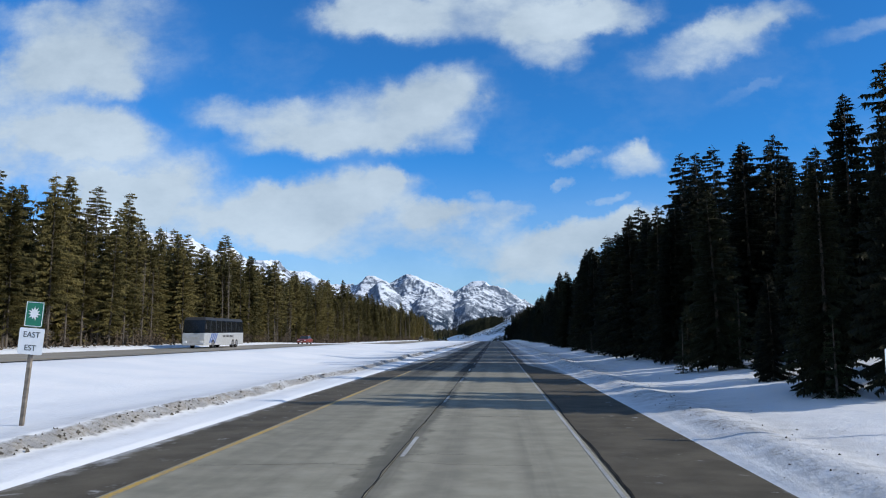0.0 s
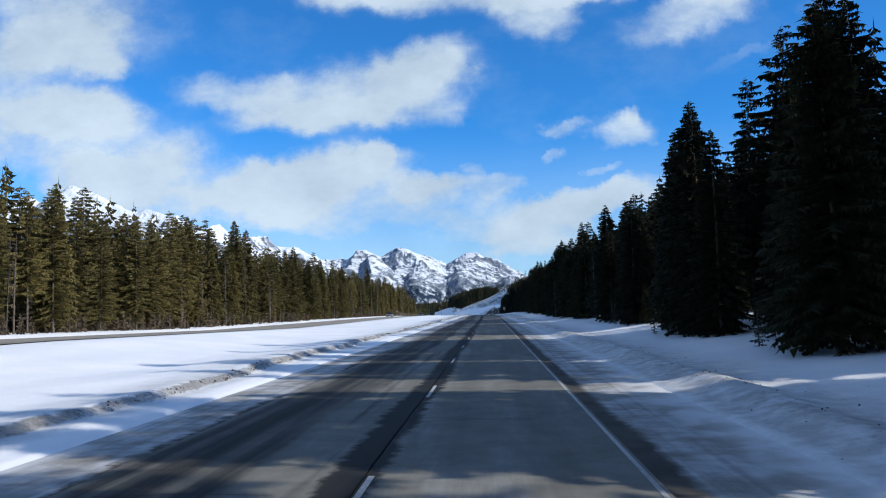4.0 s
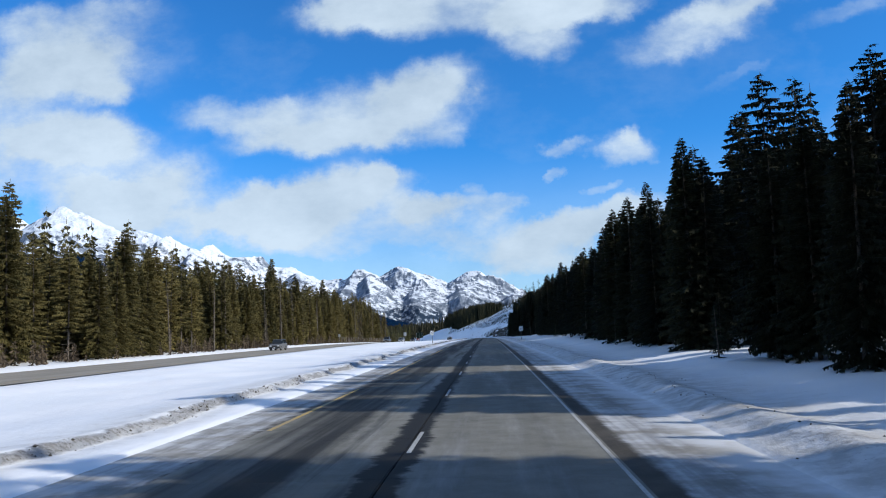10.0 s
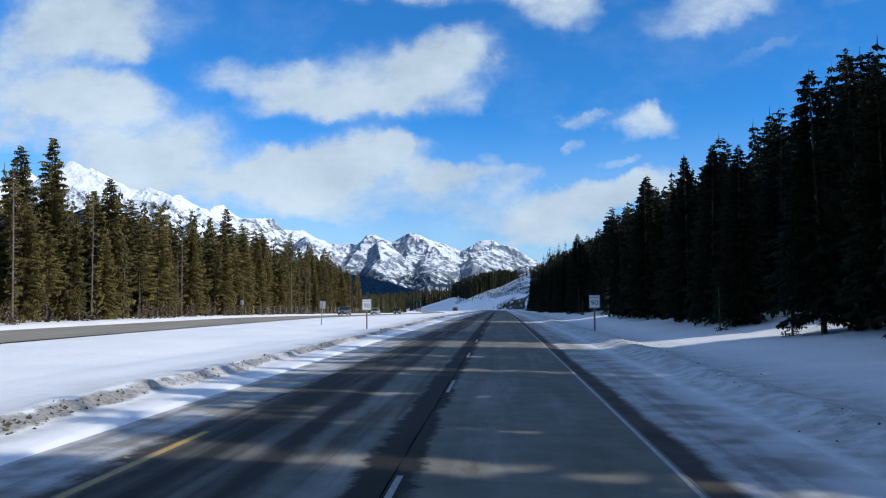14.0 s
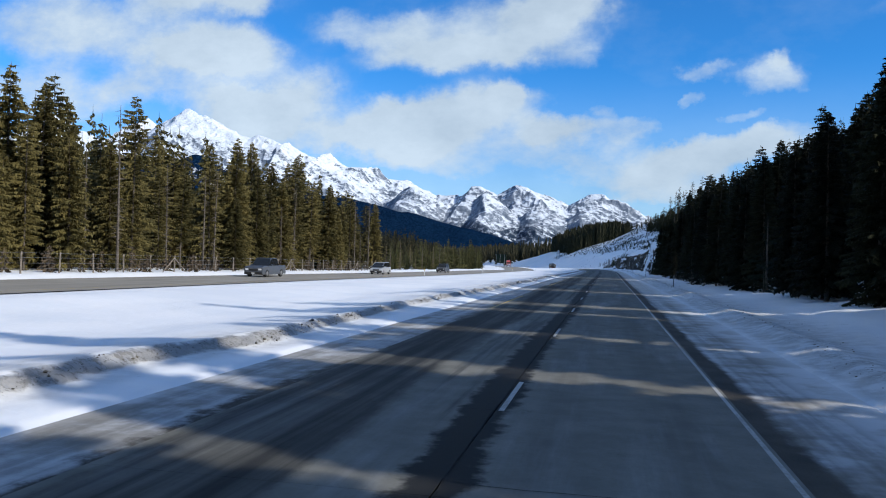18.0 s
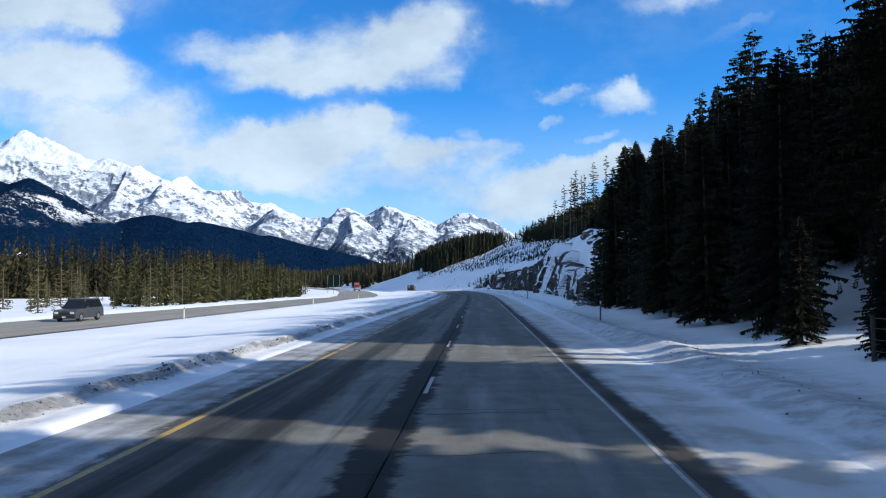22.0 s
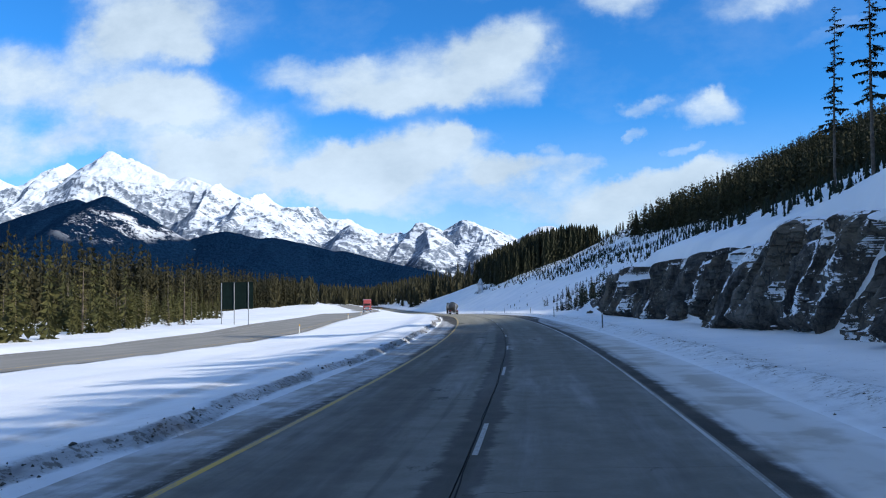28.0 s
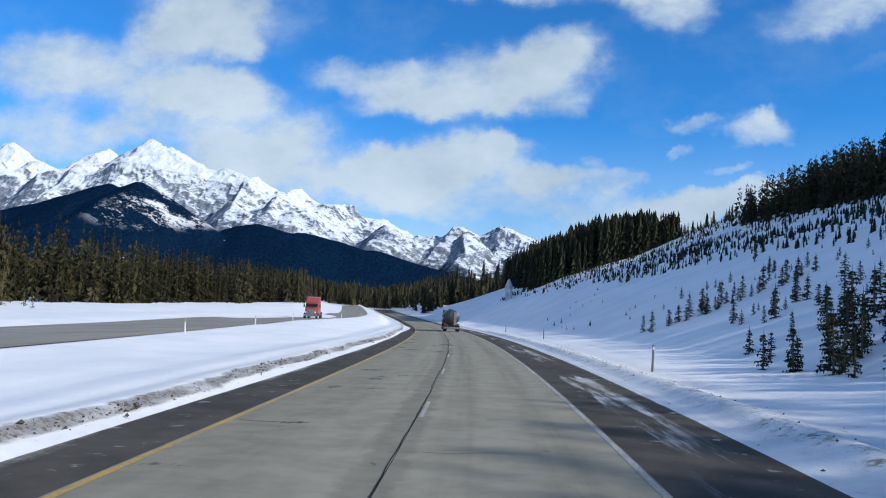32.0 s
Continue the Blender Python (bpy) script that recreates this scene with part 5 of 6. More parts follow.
def forest_left():
    rng = np.random.default_rng(31)
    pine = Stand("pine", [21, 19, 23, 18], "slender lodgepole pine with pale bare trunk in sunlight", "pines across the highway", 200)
    spruce = Stand("spruce", [18, 21, 15], "spruce across the highway, needles coloured olive for the sun", "spruces across the highway", 240, SUNLIT_NEEDLES)
    y = 20.0
    while y < 572:
        for lane in range(2):
            yy = y + rng.uniform(-2, 2)
            u = -43.6 - lane * 3.6 - rng.uniform(0, 3)
            x, y0, z = place(yy, u)
            early = yy < 300
            h = rng.normal(16.2 if early else 15.4, 2.0) * (.80, .95, 1.04)[lane] * float(np.interp(yy, [0, 150, 220, 430, 460], [1.07, 1.07, 1, 1, .93])) + (3.0 if rng.random() < .08 else 0)
            (pine if rng.random() < (.70 if early else .40) else spruce).plant(x, y0, z - .1, max(7, h), rng)
        y += rng.uniform(2.6, 4.2)
    bare = Stand("dead_pine", [12, 14, 10], "dead standing pine with grey bare branches", "dead pines at the forest edge", 260)
    for k in range(48):
        yy = rng.uniform(20, 560)
        x, y0, z = place(yy, -42.6 - rng.uniform(0, 2.2))
        bare.plant(x, y0, z - .1, rng.uniform(7, 15), rng)
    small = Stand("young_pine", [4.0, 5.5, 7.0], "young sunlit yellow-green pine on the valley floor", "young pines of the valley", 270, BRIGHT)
    for k in range(130):
        yy, u = rng.uniform(628, 800), -46 - 46 * rng.random() ** 1.3
        if float(vnoise(yy * .06, u * .06, 95)) > .38:
            x, y0, z = place(yy, u)
            small.plant(x, y0, z - .05, rng.uniform(2.5, 9.0), rng)
    for k in range(120):
        yy = rng.uniform(575, 860)
        edge = float(np.interp(yy, VALLEY_Y, VALLEY_U))
        x, y0, z = place(yy, edge + abs(rng.normal(0, 9)) - 2 if k % 3 else rng.uniform(-84, -46))
        small.plant(x, y0, z - .05, rng.uniform(2.0, 7.0), rng)


def hill_saplings():
    rng = np.random.default_rng(41)
    young = Stand("sapling", [2.0, 1.6, 2.6], "young dark fir on the snowy hillside", "young firs on the hillside", 300)
    n = 0
    while n < 62:
        yy, u = rng.uniform(772, 905), 31 + 32 * rng.random()
        if float(fbm(yy * .06, u * .09, 93)) < .42:
            continue
        x, y0, z = place(yy, u)
        young.plant(x, y0, z - .04, float(np.clip(rng.gamma(5, .22), .5, 2.0)), rng)
        n += 1
    pts = scatter(9900, 700, 1010, 18, 100, .55, 1.55, rng,
                  lambda y, u: u > float(np.interp(y, [700, 745, 775, 800, 850, 885, 935, 1000], [17, 17, 30, 31, 34, 31, 29, 24])) + 5 * float(vnoise(y * .12, u * .1, 96)) and float(fbm(y * .06, u * .09, 93)) > .36)
    stuff_forest("hillside_saplings", "many young firs scattered over the snowy hillside", pts, YOUNG, rng, 6, 4, .20, .02, 12, True)
    # a line of firs up a fold of the slope, a clump by the road and a few strays
    for y0_, y1_, u0, u1, h0, h1, count in ((821.5, 825, 14, 28, .9, 2.3, 26), (827, 840, 22, 32, .5, 1.5, 16), (777, 790, 11.2, 19.5, .8, 2.5, 40), (768, 782, 16.8, 22.5, .5, 2.0, 18), (786, 799, 13.0, 19.5, 1.0, 2.6, 22), (796, 813, 16.5, 27, .6, 2.2, 24), (800, 905, 14, 31, .3, .9, 34)):
        for k in range(count):
            x, y0, z = place(rng.uniform(y0_, y1_), rng.uniform(u0, u1))
            young.plant(x, y0, z - .04, float(rng.uniform(h0, h1)), rng)
    # shrubs and seedlings on the snow above the rock
    for k in range(44):
        yy = rng.uniform(594, 706)
        x, y0, z = place(yy, float(np.interp(yy, [594, 640, 706], [11.5, 16.5, 17.0])) + rng.uniform(0, 11))
        young.plant(x, y0, z - .04, float(rng.uniform(.35, 1.5)), rng)
    # the tall pines that stand clear on the brow
    tall = Stand("scraggy_pine", [17, 19], "tall sparse pine standing clear on the brow", "pines on the brow", 330, SHADED_NEEDLES)
    for yy, u, h in ((722, 23.0, 14), (721, 25.2, 17), (719, 26.4, 18), (720, 27.6, 17), (721, 28.4, 19), (718, 29.2, 17), (722, 31.0, 17), (719, 32.6, 19), (720, 35.6, 20)):
        x, y0, z = place(yy, u)
        tall.plant(x, y0, z - .1, h, rng)


forest_right()
forest_left()
hill_saplings()
deep_woods()

# ---------------------------------------------------------------- rock cut
def rock_build(nt, b):
    k = Nodes(nt)
    geo = k.node("ShaderNodeNewGeometry")
    pos, nor = geo.outputs["Position"], geo.outputs["Normal"]
    ns, ps = k.node("ShaderNodeSeparateXYZ"), k.node("ShaderNodeSeparateXYZ")
    k.put(nor, ns.inputs[0])
    k.put(pos, ps.inputs[0])
    n = k.noise(k.scaled(pos, (1, 1, .5)), .9, 7.0, .68)
    f = k.noise(pos, 5.0, 6.0, .72)
    big = k.noise(pos, .30, 5.0, .6)
    col = k.mix(k.ramp(n, .38, .62), (.028, .027, .026), (.150, .138, .120))
    col = k.mix(k.math("MULTIPLY", k.ramp(big, .48, .66), .55), col, (.20, .160, .112))
    col = k.mix(k.math("MULTIPLY", k.ramp(f, .52, .68), .25), col, (.22, .205, .185))
    # joints between the blocks
    j1 = k.noise(k.scaled(pos, (1.0, 1.3, .35)), 1.1, 4.0, .55)
    j2 = k.noise(k.scaled(pos, (1.0, .6, 1.5)), 1.5, 4.0, .6)
    crack = k.math("MAXIMUM", k.ramp(k.math("ABSOLUTE", k.math("SUBTRACT", j1, .5)), .022, .004), k.math("MULTIPLY", k.ramp(k.math("ABSOLUTE", k.math("SUBTRACT", j2, .47)), .018, .003), .8))
    col = k.mix(k.math("MULTIPLY", crack, .65), col, (.025, .025, .026))
    # snow on ledges and in the gullies
    chute = k.noise(k.scaled(pos, (.06, .24, .06)), 1.0, 3.0)
    few = k.ramp(ps.outputs[1], 684.0, 694.0, .75, .25)
    lie = k.math("ADD", k.math("ADD", k.math("MULTIPLY", ns.outputs[2], .44), k.math("MULTIPLY", k.ramp(chute, .48, .62), few)), k.math("MULTIPLY", k.math("SUBTRACT", n, .5), .8))
    drift = k.noise(k.scaled(pos, (.3, .5, .35)), 1.0, 4.0, .6)
    lie = k.math("ADD", lie, k.math("MULTIPLY", k.ramp(drift, .48, .60), k.ramp(ps.outputs[1], 668.0, 640.0, .35, .70)))
    lie = k.math("ADD", lie, k.math("MULTIPLY", k.math("SUBTRACT", f, .5), .85))
    white = k.ramp(lie, .475, .535)
    col = k.mix(white, col, (.86, .87, .90))
    k.put(col, b.inputs["Base Color"])
    b.inputs["Roughness"].default_value = .85
    h = k.math("SUBTRACT", k.math("ADD", n, k.math("MULTIPLY", f, .5)), k.math("MULTIPLY", crack, .6))
    h = k.math("ADD", k.math("MULTIPLY", h, k.ramp(white, 0.0, 1.0, 1.0, .08)), k.math("MULTIPLY", white, 1.1))
    k.put(k.bump(h, .9, .30), b.inputs["Normal"])


ROCK = material("rock", rock_build)


def rock_face(y0, y1, seed):
    """A broken rock wall: leaning columns and blocks with ledges, between two distances along the road."""
    ys = np.arange(y0, y1 + .01, .17)
    hs = np.linspace(-.12, 1.08, 76)
    Yg, Hg = np.meshgrid(ys, hs, indexing="ij")
    top = np.interp(ys, [597, 615, 630, 640, 650, 670, 677, 686, 700, 712, 719, 723, 728, 737, 745, 750, 756], [2.8, 4.0, 5.0, 7.2, 9.0, 8.6, 7.8, 7.2, 6.0, 5.2, 4.6, 5.0, 6.0, 6.3, 5.8, 4.4, 2.6])
    ends = np.clip(np.minimum((ys - y0) / 8.0, (y1 - ys) / 6.0), 0, 1)
    top = top * (.5 + .5 * ends ** .5) + (fbm(ys * .25, ys * 0, seed) - .5) * 2.0
    # whole columns stand higher or lower than their neighbours
    slab = np.floor(ys / 3.3 + .8 * fbm(ys * .35, ys * 0, seed + 1)).astype(np.int64)
    top = top + (lattice(slab, slab * 0, seed + 70) - .6) * 1.2 * ends + (fbm(ys * 1.3, ys * 0, seed + 71) - .5) * 1.2
    Z = Hg * np.maximum(top, .4)[:, None]
    # columns that lean along the road, broken into blocks of three sizes
    Ys = Yg + Z * .38
    warp = 1.6 * fbm(Ys * .35, Z * .09, seed + 1, 2)
    U = np.interp(Yg, [597, 640, 648, 660, 668, 690, 705], [11.9, 11.9, 12.0, 12.3, 13.0, 13.0, 12.5]) + 4.2 * ((1 - ends) ** 2)[:, None] + Z * .26 - 2.4 * (fbm(Ys * .12, Z * .15, seed + 3) - .5)
    for wide, tall, depth, s in ((3.3, 22.0, 1.8, 0), (1.5, 12.0, .80, 5), (.7, 5.0, .22, 8)):
        cell = np.floor(Ys / wide + warp * 1.3 / wide ** .5).astype(np.int64)
        lay = np.floor(Z / tall + lattice(cell, cell * 0, seed + s) * 3 + 1.5 * fbm(Ys * .5 / wide, Z * .15, seed + 2 + s, 2)).astype(np.int64)
        tilt = (lattice(cell, lay, seed + s + 40) - .5) * ((Ys / wide) % 1.0 - .5)
        U = U - depth * (lattice(cell, lay, seed + s) + .8 * tilt)
    U = U - .55 * (fbm(Ys * 1.4, Z * .9, seed + 4) - .5)
    # gullies where the snow of the slope lies over the rock, two of them deep
    gully = sstep(.56, .60, fbm(Ys * .30, Z * .16, seed + 30) - np.interp(Ys, [640, 650, 690, 705], [.03, 0, 0, .03])) * (1 - .9 * sstep(640, 646, Ys) * sstep(668, 662, Ys)) + np.exp(-((Ys - 681.5) / 1.4) ** 4) + np.exp(-((Ys - 720.0) / .8) ** 4)
    foot = sstep(.9, 0, Z) * sstep(.48, .58, fbm(Yg * .30, Yg * 0, seed + 31))
    U = U + 4.2 * np.clip(gully, 0, 1) + 1.2 * foot
    # the brow rounds over and goes under the snow
    U = U + 3.2 * sstep(.86, 1.08, Hg)
    Z = Z - 1.3 * sstep(.92, 1.08, Hg)
    Zb = ground_z(Yg, U * 0 + 11.5) - .2
    X = xr(Yg) + U / np.cos(head(Yg))
    v = np.stack([X, Yg + (vnoise(Yg * .8, Z * .8, seed + 6) - .5) * .5, Zb + Z + (vnoise(Yg * 1.1, Z * .4, seed + 9) - .5) * .3], -1).reshape(-1, 3)
    me = mesh_from("rock_face", v, grid_faces(len(ys), len(hs)), ROCK)
    return thing("rock_face", me, "blasted grey rock face with snow on its ledges", "rock", "rock faces of the cut", "structure")


rock_face(597, 646, 400)
rock_face(639, 684, 410)
rock_face(678, 755, 420)


def clods():
    """Gritty lumps of ice along the cut edge of the snow, and a few thrown on to the right verge."""
    rng = np.random.default_rng(61)
    ico = np.array([(0, 0, 1), (1, 0, .1), (.1, 1, -.1), (-1, .1, 0), (0, -1, .1), (0, .1, -.8)])
    tri = np.array([(0, 1, 2), (0, 2, 3), (0, 3, 4), (0, 4, 1), (5, 2, 1), (5, 3, 2), (5, 4, 3), (5, 1, 4)])
    for name, n, label in (("ice_clods", 15000, "dirty lumps of ice along the ploughed edge of the snow"), ("verge_clods", 2600, "scattered dirty snow lumps on the verge")):
        ys = rng.uniform(6, 840, n)
        if name == "ice_clods":
            us = grit_line(ys) + .06 + rng.normal(0, .12, n)
            size = rng.gamma(2.2, .008, n) * (.5 + .9 * vnoise(ys * .3, ys * 0, 62))
        else:
            us = 5.7 + rng.normal(0, .7, n) + .5 * vnoise(ys * .1, ys * 0, 63)
            size = rng.gamma(2.0, .014, n)
        size = np.clip(size, .010, .06 if name == 'ice_clods' else .03)
        z = ground_z(ys, us) + size * .2
        X = xr(ys) + us / np.cos(head(ys))
        v = ico[None] * rng.uniform(.6, 1.3, (n, 6, 1)) * (size[:, None] * rng.uniform(.7, 1.4, (n, 3)) * (1, 1.3, .8))[:, None, :]
        v = v + np.stack([X, ys, z], 1)[:, None, :]
        f = (tri[None] + 6 * np.arange(n)[:, None, None]).reshape(-1, 3)
        thing(name, mesh_from(name, v.reshape(-1, 3), f, CLOD), label, "snow lumps", kind="stuff")


clods()


PALE_ROCK = plain("pale_rock", (.27, .235, .18), .9, grain=.4, scale=1.6, bump=.7)


def boulder(y, u, size, seed, label="grey boulder half buried in the snowy slope", group="boulders below the hillside", mat=ROCK):
    bm = bmesh.new()
    bmesh.ops.create_icosphere(bm, subdivisions=3, radius=1)
    rng = random.Random(seed)
    cuts = [Vector((rng.uniform(-1, 1), rng.uniform(-1, 1), rng.uniform(-.6, 1))).normalized() for _ in range(9)]
    for vt in bm.verts:
        for c in cuts:
            d = vt.co.dot(c) - .72
            if d > 0:
                vt.co -= c * d
        vt.co *= 1 + .10 * noise.noise(vt.co * 2.3 + Vector((seed, 0, 0)))
        vt.co = Vector((vt.co.x * size * 1.25, vt.co.y * size, vt.co.z * size * .95))
    me = bpy.data.meshes.new("boulder")
    bm.to_mesh(me)
    bm.free()
    me.materials.append(mat)
    ob = thing("boulder", me, label, "rock", group)
    x, yy, z = place(y, u)
    ob.matrix_basis = pose(x, yy, z - size * .05, rng.uniform(-15, 15), rng.uniform(-15, 15), rng.uniform(0, 360))


for k, (y, u, s) in enumerate(((771.8, 14.3, .95), (766.9, 12.3, .48), (759.5, 14.0, .80), (777.3, 12.5, .42), (762.2, 13.8, .28), (781, 19.0, .45), (784, 16.0, .30), (779, 14.4, .28))):
    boulder(y, u, s, k + 3)
for k, (y, u, s) in enumerate(((766.4, 14.9, .82), (764.6, 15.6, .66), (763.4, 17.2, .5))):
    boulder(y, u, s, k + 25, "pale tan boulder with snow round its foot", mat=PALE_ROCK)
for k, (y, u, s) in enumerate(((612, 16.6, .5), (616, 18.2, .7), (608, 15.8, .45), (646, 17.6, .6), (652, 18.4, .9), (660, 19.0, .5), (603, 14.8, .6), (600, 16.2, .4), (642, 20.0, .35), (638, 15.9, .9), (630.5, 15.8, .8), (625, 15.8, .85), (634, 17.5, .4), (622, 17.0, .6))):
    boulder(y, u, s, k + 40, "dark rock breaking through the snow above the cut", "rocks above the cut")


def outcrop(y, u, height):
    """A pale icy crag at the cut end of the knoll."""
    bm = bmesh.new()
    bmesh.ops.create_icosphere(bm, subdivisions=4, radius=1)
    for vt in bm.verts:
        p = vt.co.copy()
        r = 1 + .35 * noise.noise(p * 1.7 + Vector((3, 0, 0))) + .16 * noise.noise(p * 4.5) + .07 * noise.noise(p * 11.0)
        vt.co = Vector((p.x * r * height * .16, p.y * r * height * .30, p.z * height * .55 * (1 + .1 * noise.noise(p * 3.0)) + height * .42))
    me = bpy.data.meshes.new("rock_outcrop")
    bm.to_mesh(me)
    bm.free()
    me.materials.append(ICE)
    ob = thing("rock_outcrop", me, "pale snow-plastered crag at the cut end of the wooded knoll", "rock")
    x, yy, z = place(y, u)
    ob.matrix_basis = pose(x, yy, z - .5, 0, 0, 20)


ICE = plain("icy_rock", (.50, .53, .58), .8, grain=.35, scale=.6, bump=.6)
outcrop(998, 26.5, 7.0)
# ---------------------------------------------------------------- signs, posts and fences
STEEL = plain("galvanised_steel", (.32, .33, .34), .45, .7, .2, 6)
WOOD_POST = plain("weathered_wood", (.20, .17, .14), .85, grain=.4, scale=6, bump=.4)
SIGN_WHITE = plain("sign_white", (.78, .79, .80), .5, grain=.04)
SIGN_BACK = plain("sign_back", (.40, .41, .42), .5, .4, .12, 4)
SIGN_GREEN = plain("sign_green", (.010, .17, .10), .5, grain=.05)
SIGN_DARK = plain("sign_dark", (.006, .014, .013), .95, grain=.2, scale=2)
SIGN_DARK.node_tree.nodes["Principled BSDF"].inputs["Specular IOR Level"].default_value = .08
INK = plain("ink", (.012, .012, .012), .6, grain=.0)
POST_WHITE = plain("post_white", (.70, .70, .66), .6, grain=.1)
POST_GREY = plain("post_grey", (.11, .12, .12), .6, grain=.2)
AMBER = plain("amber_reflector", (.75, .42, .03), .4, grain=.05)


def lettering(parent, text, size, x, y, z, mat=None, turn=0.0):
    """Raised words in the built-in font, facing down the road, centred at x, z."""
    cu = bpy.data.curves.new("lettering", "FONT")
    cu.body, cu.size, cu.align_x, cu.align_y, cu.extrude = text, size, "CENTER", "CENTER", .002
    cu.materials.append(mat or INK)
    tmp = new("lettering", cu)
    me = bpy.data.meshes.new_from_object(tmp.evaluated_get(bpy.context.evaluated_depsgraph_get()))
    bpy.data.objects.remove(tmp)
    me.materials.clear()
    me.materials.append(mat or INK)
    ob = part_of(parent, "lettering", me, pose(x, y, z, 90, 0, 0))
    return ob


def rounded_plate(w, h, y0, y1, zc, r=.04, xc=0.0):
    bm = bmesh.new()
    box(bm, xc - w / 2, xc + w / 2, y0, y1, zc - h / 2, zc + h / 2)
    es = [e for e in bm.edges if abs(e.verts[0].co.y - e.verts[1].co.y) > abs(y1 - y0) * .5]
    bmesh.ops.bevel(bm, geom=es, offset=r, segments=3, affect="EDGES", profile=.5)
    return bm


def frame_bars(w, h, zc, t, y):
    bm = bmesh.new()
    for s in (-1, 1):
        box(bm, -w / 2, w / 2, y, y + .003, zc + s * (h / 2 - t / 2) - t / 2, zc + s * (h / 2 - t / 2) + t / 2)
        box(bm, s * (w / 2 - t / 2) - t / 2, s * (w / 2 - t / 2) + t / 2, y + .0005, y + .0035, zc - h / 2 + t, zc + h / 2 - t)
    return bm


def speed_sign(y, u, top, lean=0.0):
    s = thing("speed_limit_sign", None, "white speed limit sign on a dark post in snow", "road sign", "speed limit signs")
    zc = top - .45
    part("post", bm_box(-.055, .055, .02, .12, -.5, top - .1, .01), WOOD_POST, s)
    pl = part("plate", rounded_plate(.75, .90, -.006, 0.0, zc), SIGN_WHITE, s)
    part("border", frame_bars(.70, .85, zc, .018, -.011), INK, pl)
    lettering(pl, "MAXIMUM", .135, 0, -.008, zc + .28)
    lettering(pl, "90", .52, 0, -.008, zc - .10)
    x, yy, z = place(y, u)
    s.matrix_basis = pose(x, yy, z, 0, lean, math.degrees(float(head(y))))


speed_sign(394.5, -11.4, 2.45)
speed_sign(385.5, 6.25, 2.50)


def back_sign(y, u, lean):
    s = thing("sign_seen_from_behind", None, "small grey sign back on a leaning post in snow", "road sign")
    part("post", bm_box(-.045, .045, -.04, .04, -.5, 2.3, .01), STEEL, s)
    part("plate", rounded_plate(.6, .75, .045, .052, 2.05), SIGN_BACK, s)
    x, yy, z = place(y, u)
    s.matrix_basis = pose(x, yy, z, 0, lean, 4)


back_sign(409, -18.6, 3.5)
back_sign(452, -41.5, 0)


def leaf_shape():
    """A plain many-pointed leaf."""
    bm = bmesh.new()
    pts = []
    for k in range(22):
        a = math.pi / 2 + 2 * math.pi * k / 22
        r = (.15 if k % 2 == 0 else .085) * (1.0 if k % 4 else 1.12)
        pts.append(bm.verts.new((math.cos(a) * r, 0, math.sin(a) * r)))
    fc = bm.faces.new(pts)
    ex = bmesh.ops.extrude_face_region(bm, geom=[fc])
    bmesh.ops.translate(bm, verts=[v for v in ex["geom"] if isinstance(v, bmesh.types.BMVert)], vec=(0, -.004, 0))
    bmesh.ops.recalc_face_normals(bm, faces=bm.faces)
    return bm


def route_sign(y, u, lean, sunk=0.0):
    s = thing("route_marker_sign", None, "green leaf route marker above white plate on a pole", "road sign", "route marker signs")
    part("pole", bm_box(-.05, .05, .02, .10, -.6, 2.75, .01), STEEL if lean == 0 else WOOD_POST, s)
    g = part("route_plate", rounded_plate(.45, .60, -.004, 0, 2.62), SIGN_GREEN, s, "green plate with a white leaf")
    lf = part("leaf", leaf_shape(), SIGN_WHITE, g)
    lf.matrix_basis = pose(0, -.007, 2.64)
    part("rim", frame_bars(.43, .58, 2.62, .015, -.009), SIGN_WHITE, g)
    w = part("direction_plate", rounded_plate(.62, .62, -.004, 0, 1.98), SIGN_WHITE, s, "white plate with black words")
    lettering(w, "EAST", .19, 0, -.007, 2.13)
    lettering(w, "EST", .19, 0, -.007, 1.82)
    x, yy, z = place(y, u)
    s.matrix_basis = pose(x, yy, z - sunk, 0, lean, 0)


route_sign(17.8, -11.05, 4.5)
route_sign(17.2, 8.62, 0, .52)


def guide_sign(y, u):
    s = thing("guide_sign_back", None, "large dark green highway sign back on three steel posts", "road sign")
    x, yy, z = place(y, u)
    up = float(zr(y)) - z
    for k in (-2.12, -.35, 1.62):
        part("post", bm_box(k - .055, k + .055, -.07, .07, -.6, up + 5.25, .01), STEEL, s)
    for a, b in ((-2.28, -.36), (-.34, 1.24), (1.26, 2.28)):
        part("panel", bm_box(a, b, .075, .13, up + 1.5, up + 5.3, .01), SIGN_DARK, s)
    for h in (2.1, 3.4, 4.7):
        part("rail", bm_box(-2.2, 2.2, .05, .074, up + h - .04, up + h + .04, .006), SIGN_DARK, s)
    s.matrix_basis = pose(x, yy, z, 0, 0, math.degrees(float(head(y))) + 3)


guide_sign(764.4, -36.5)


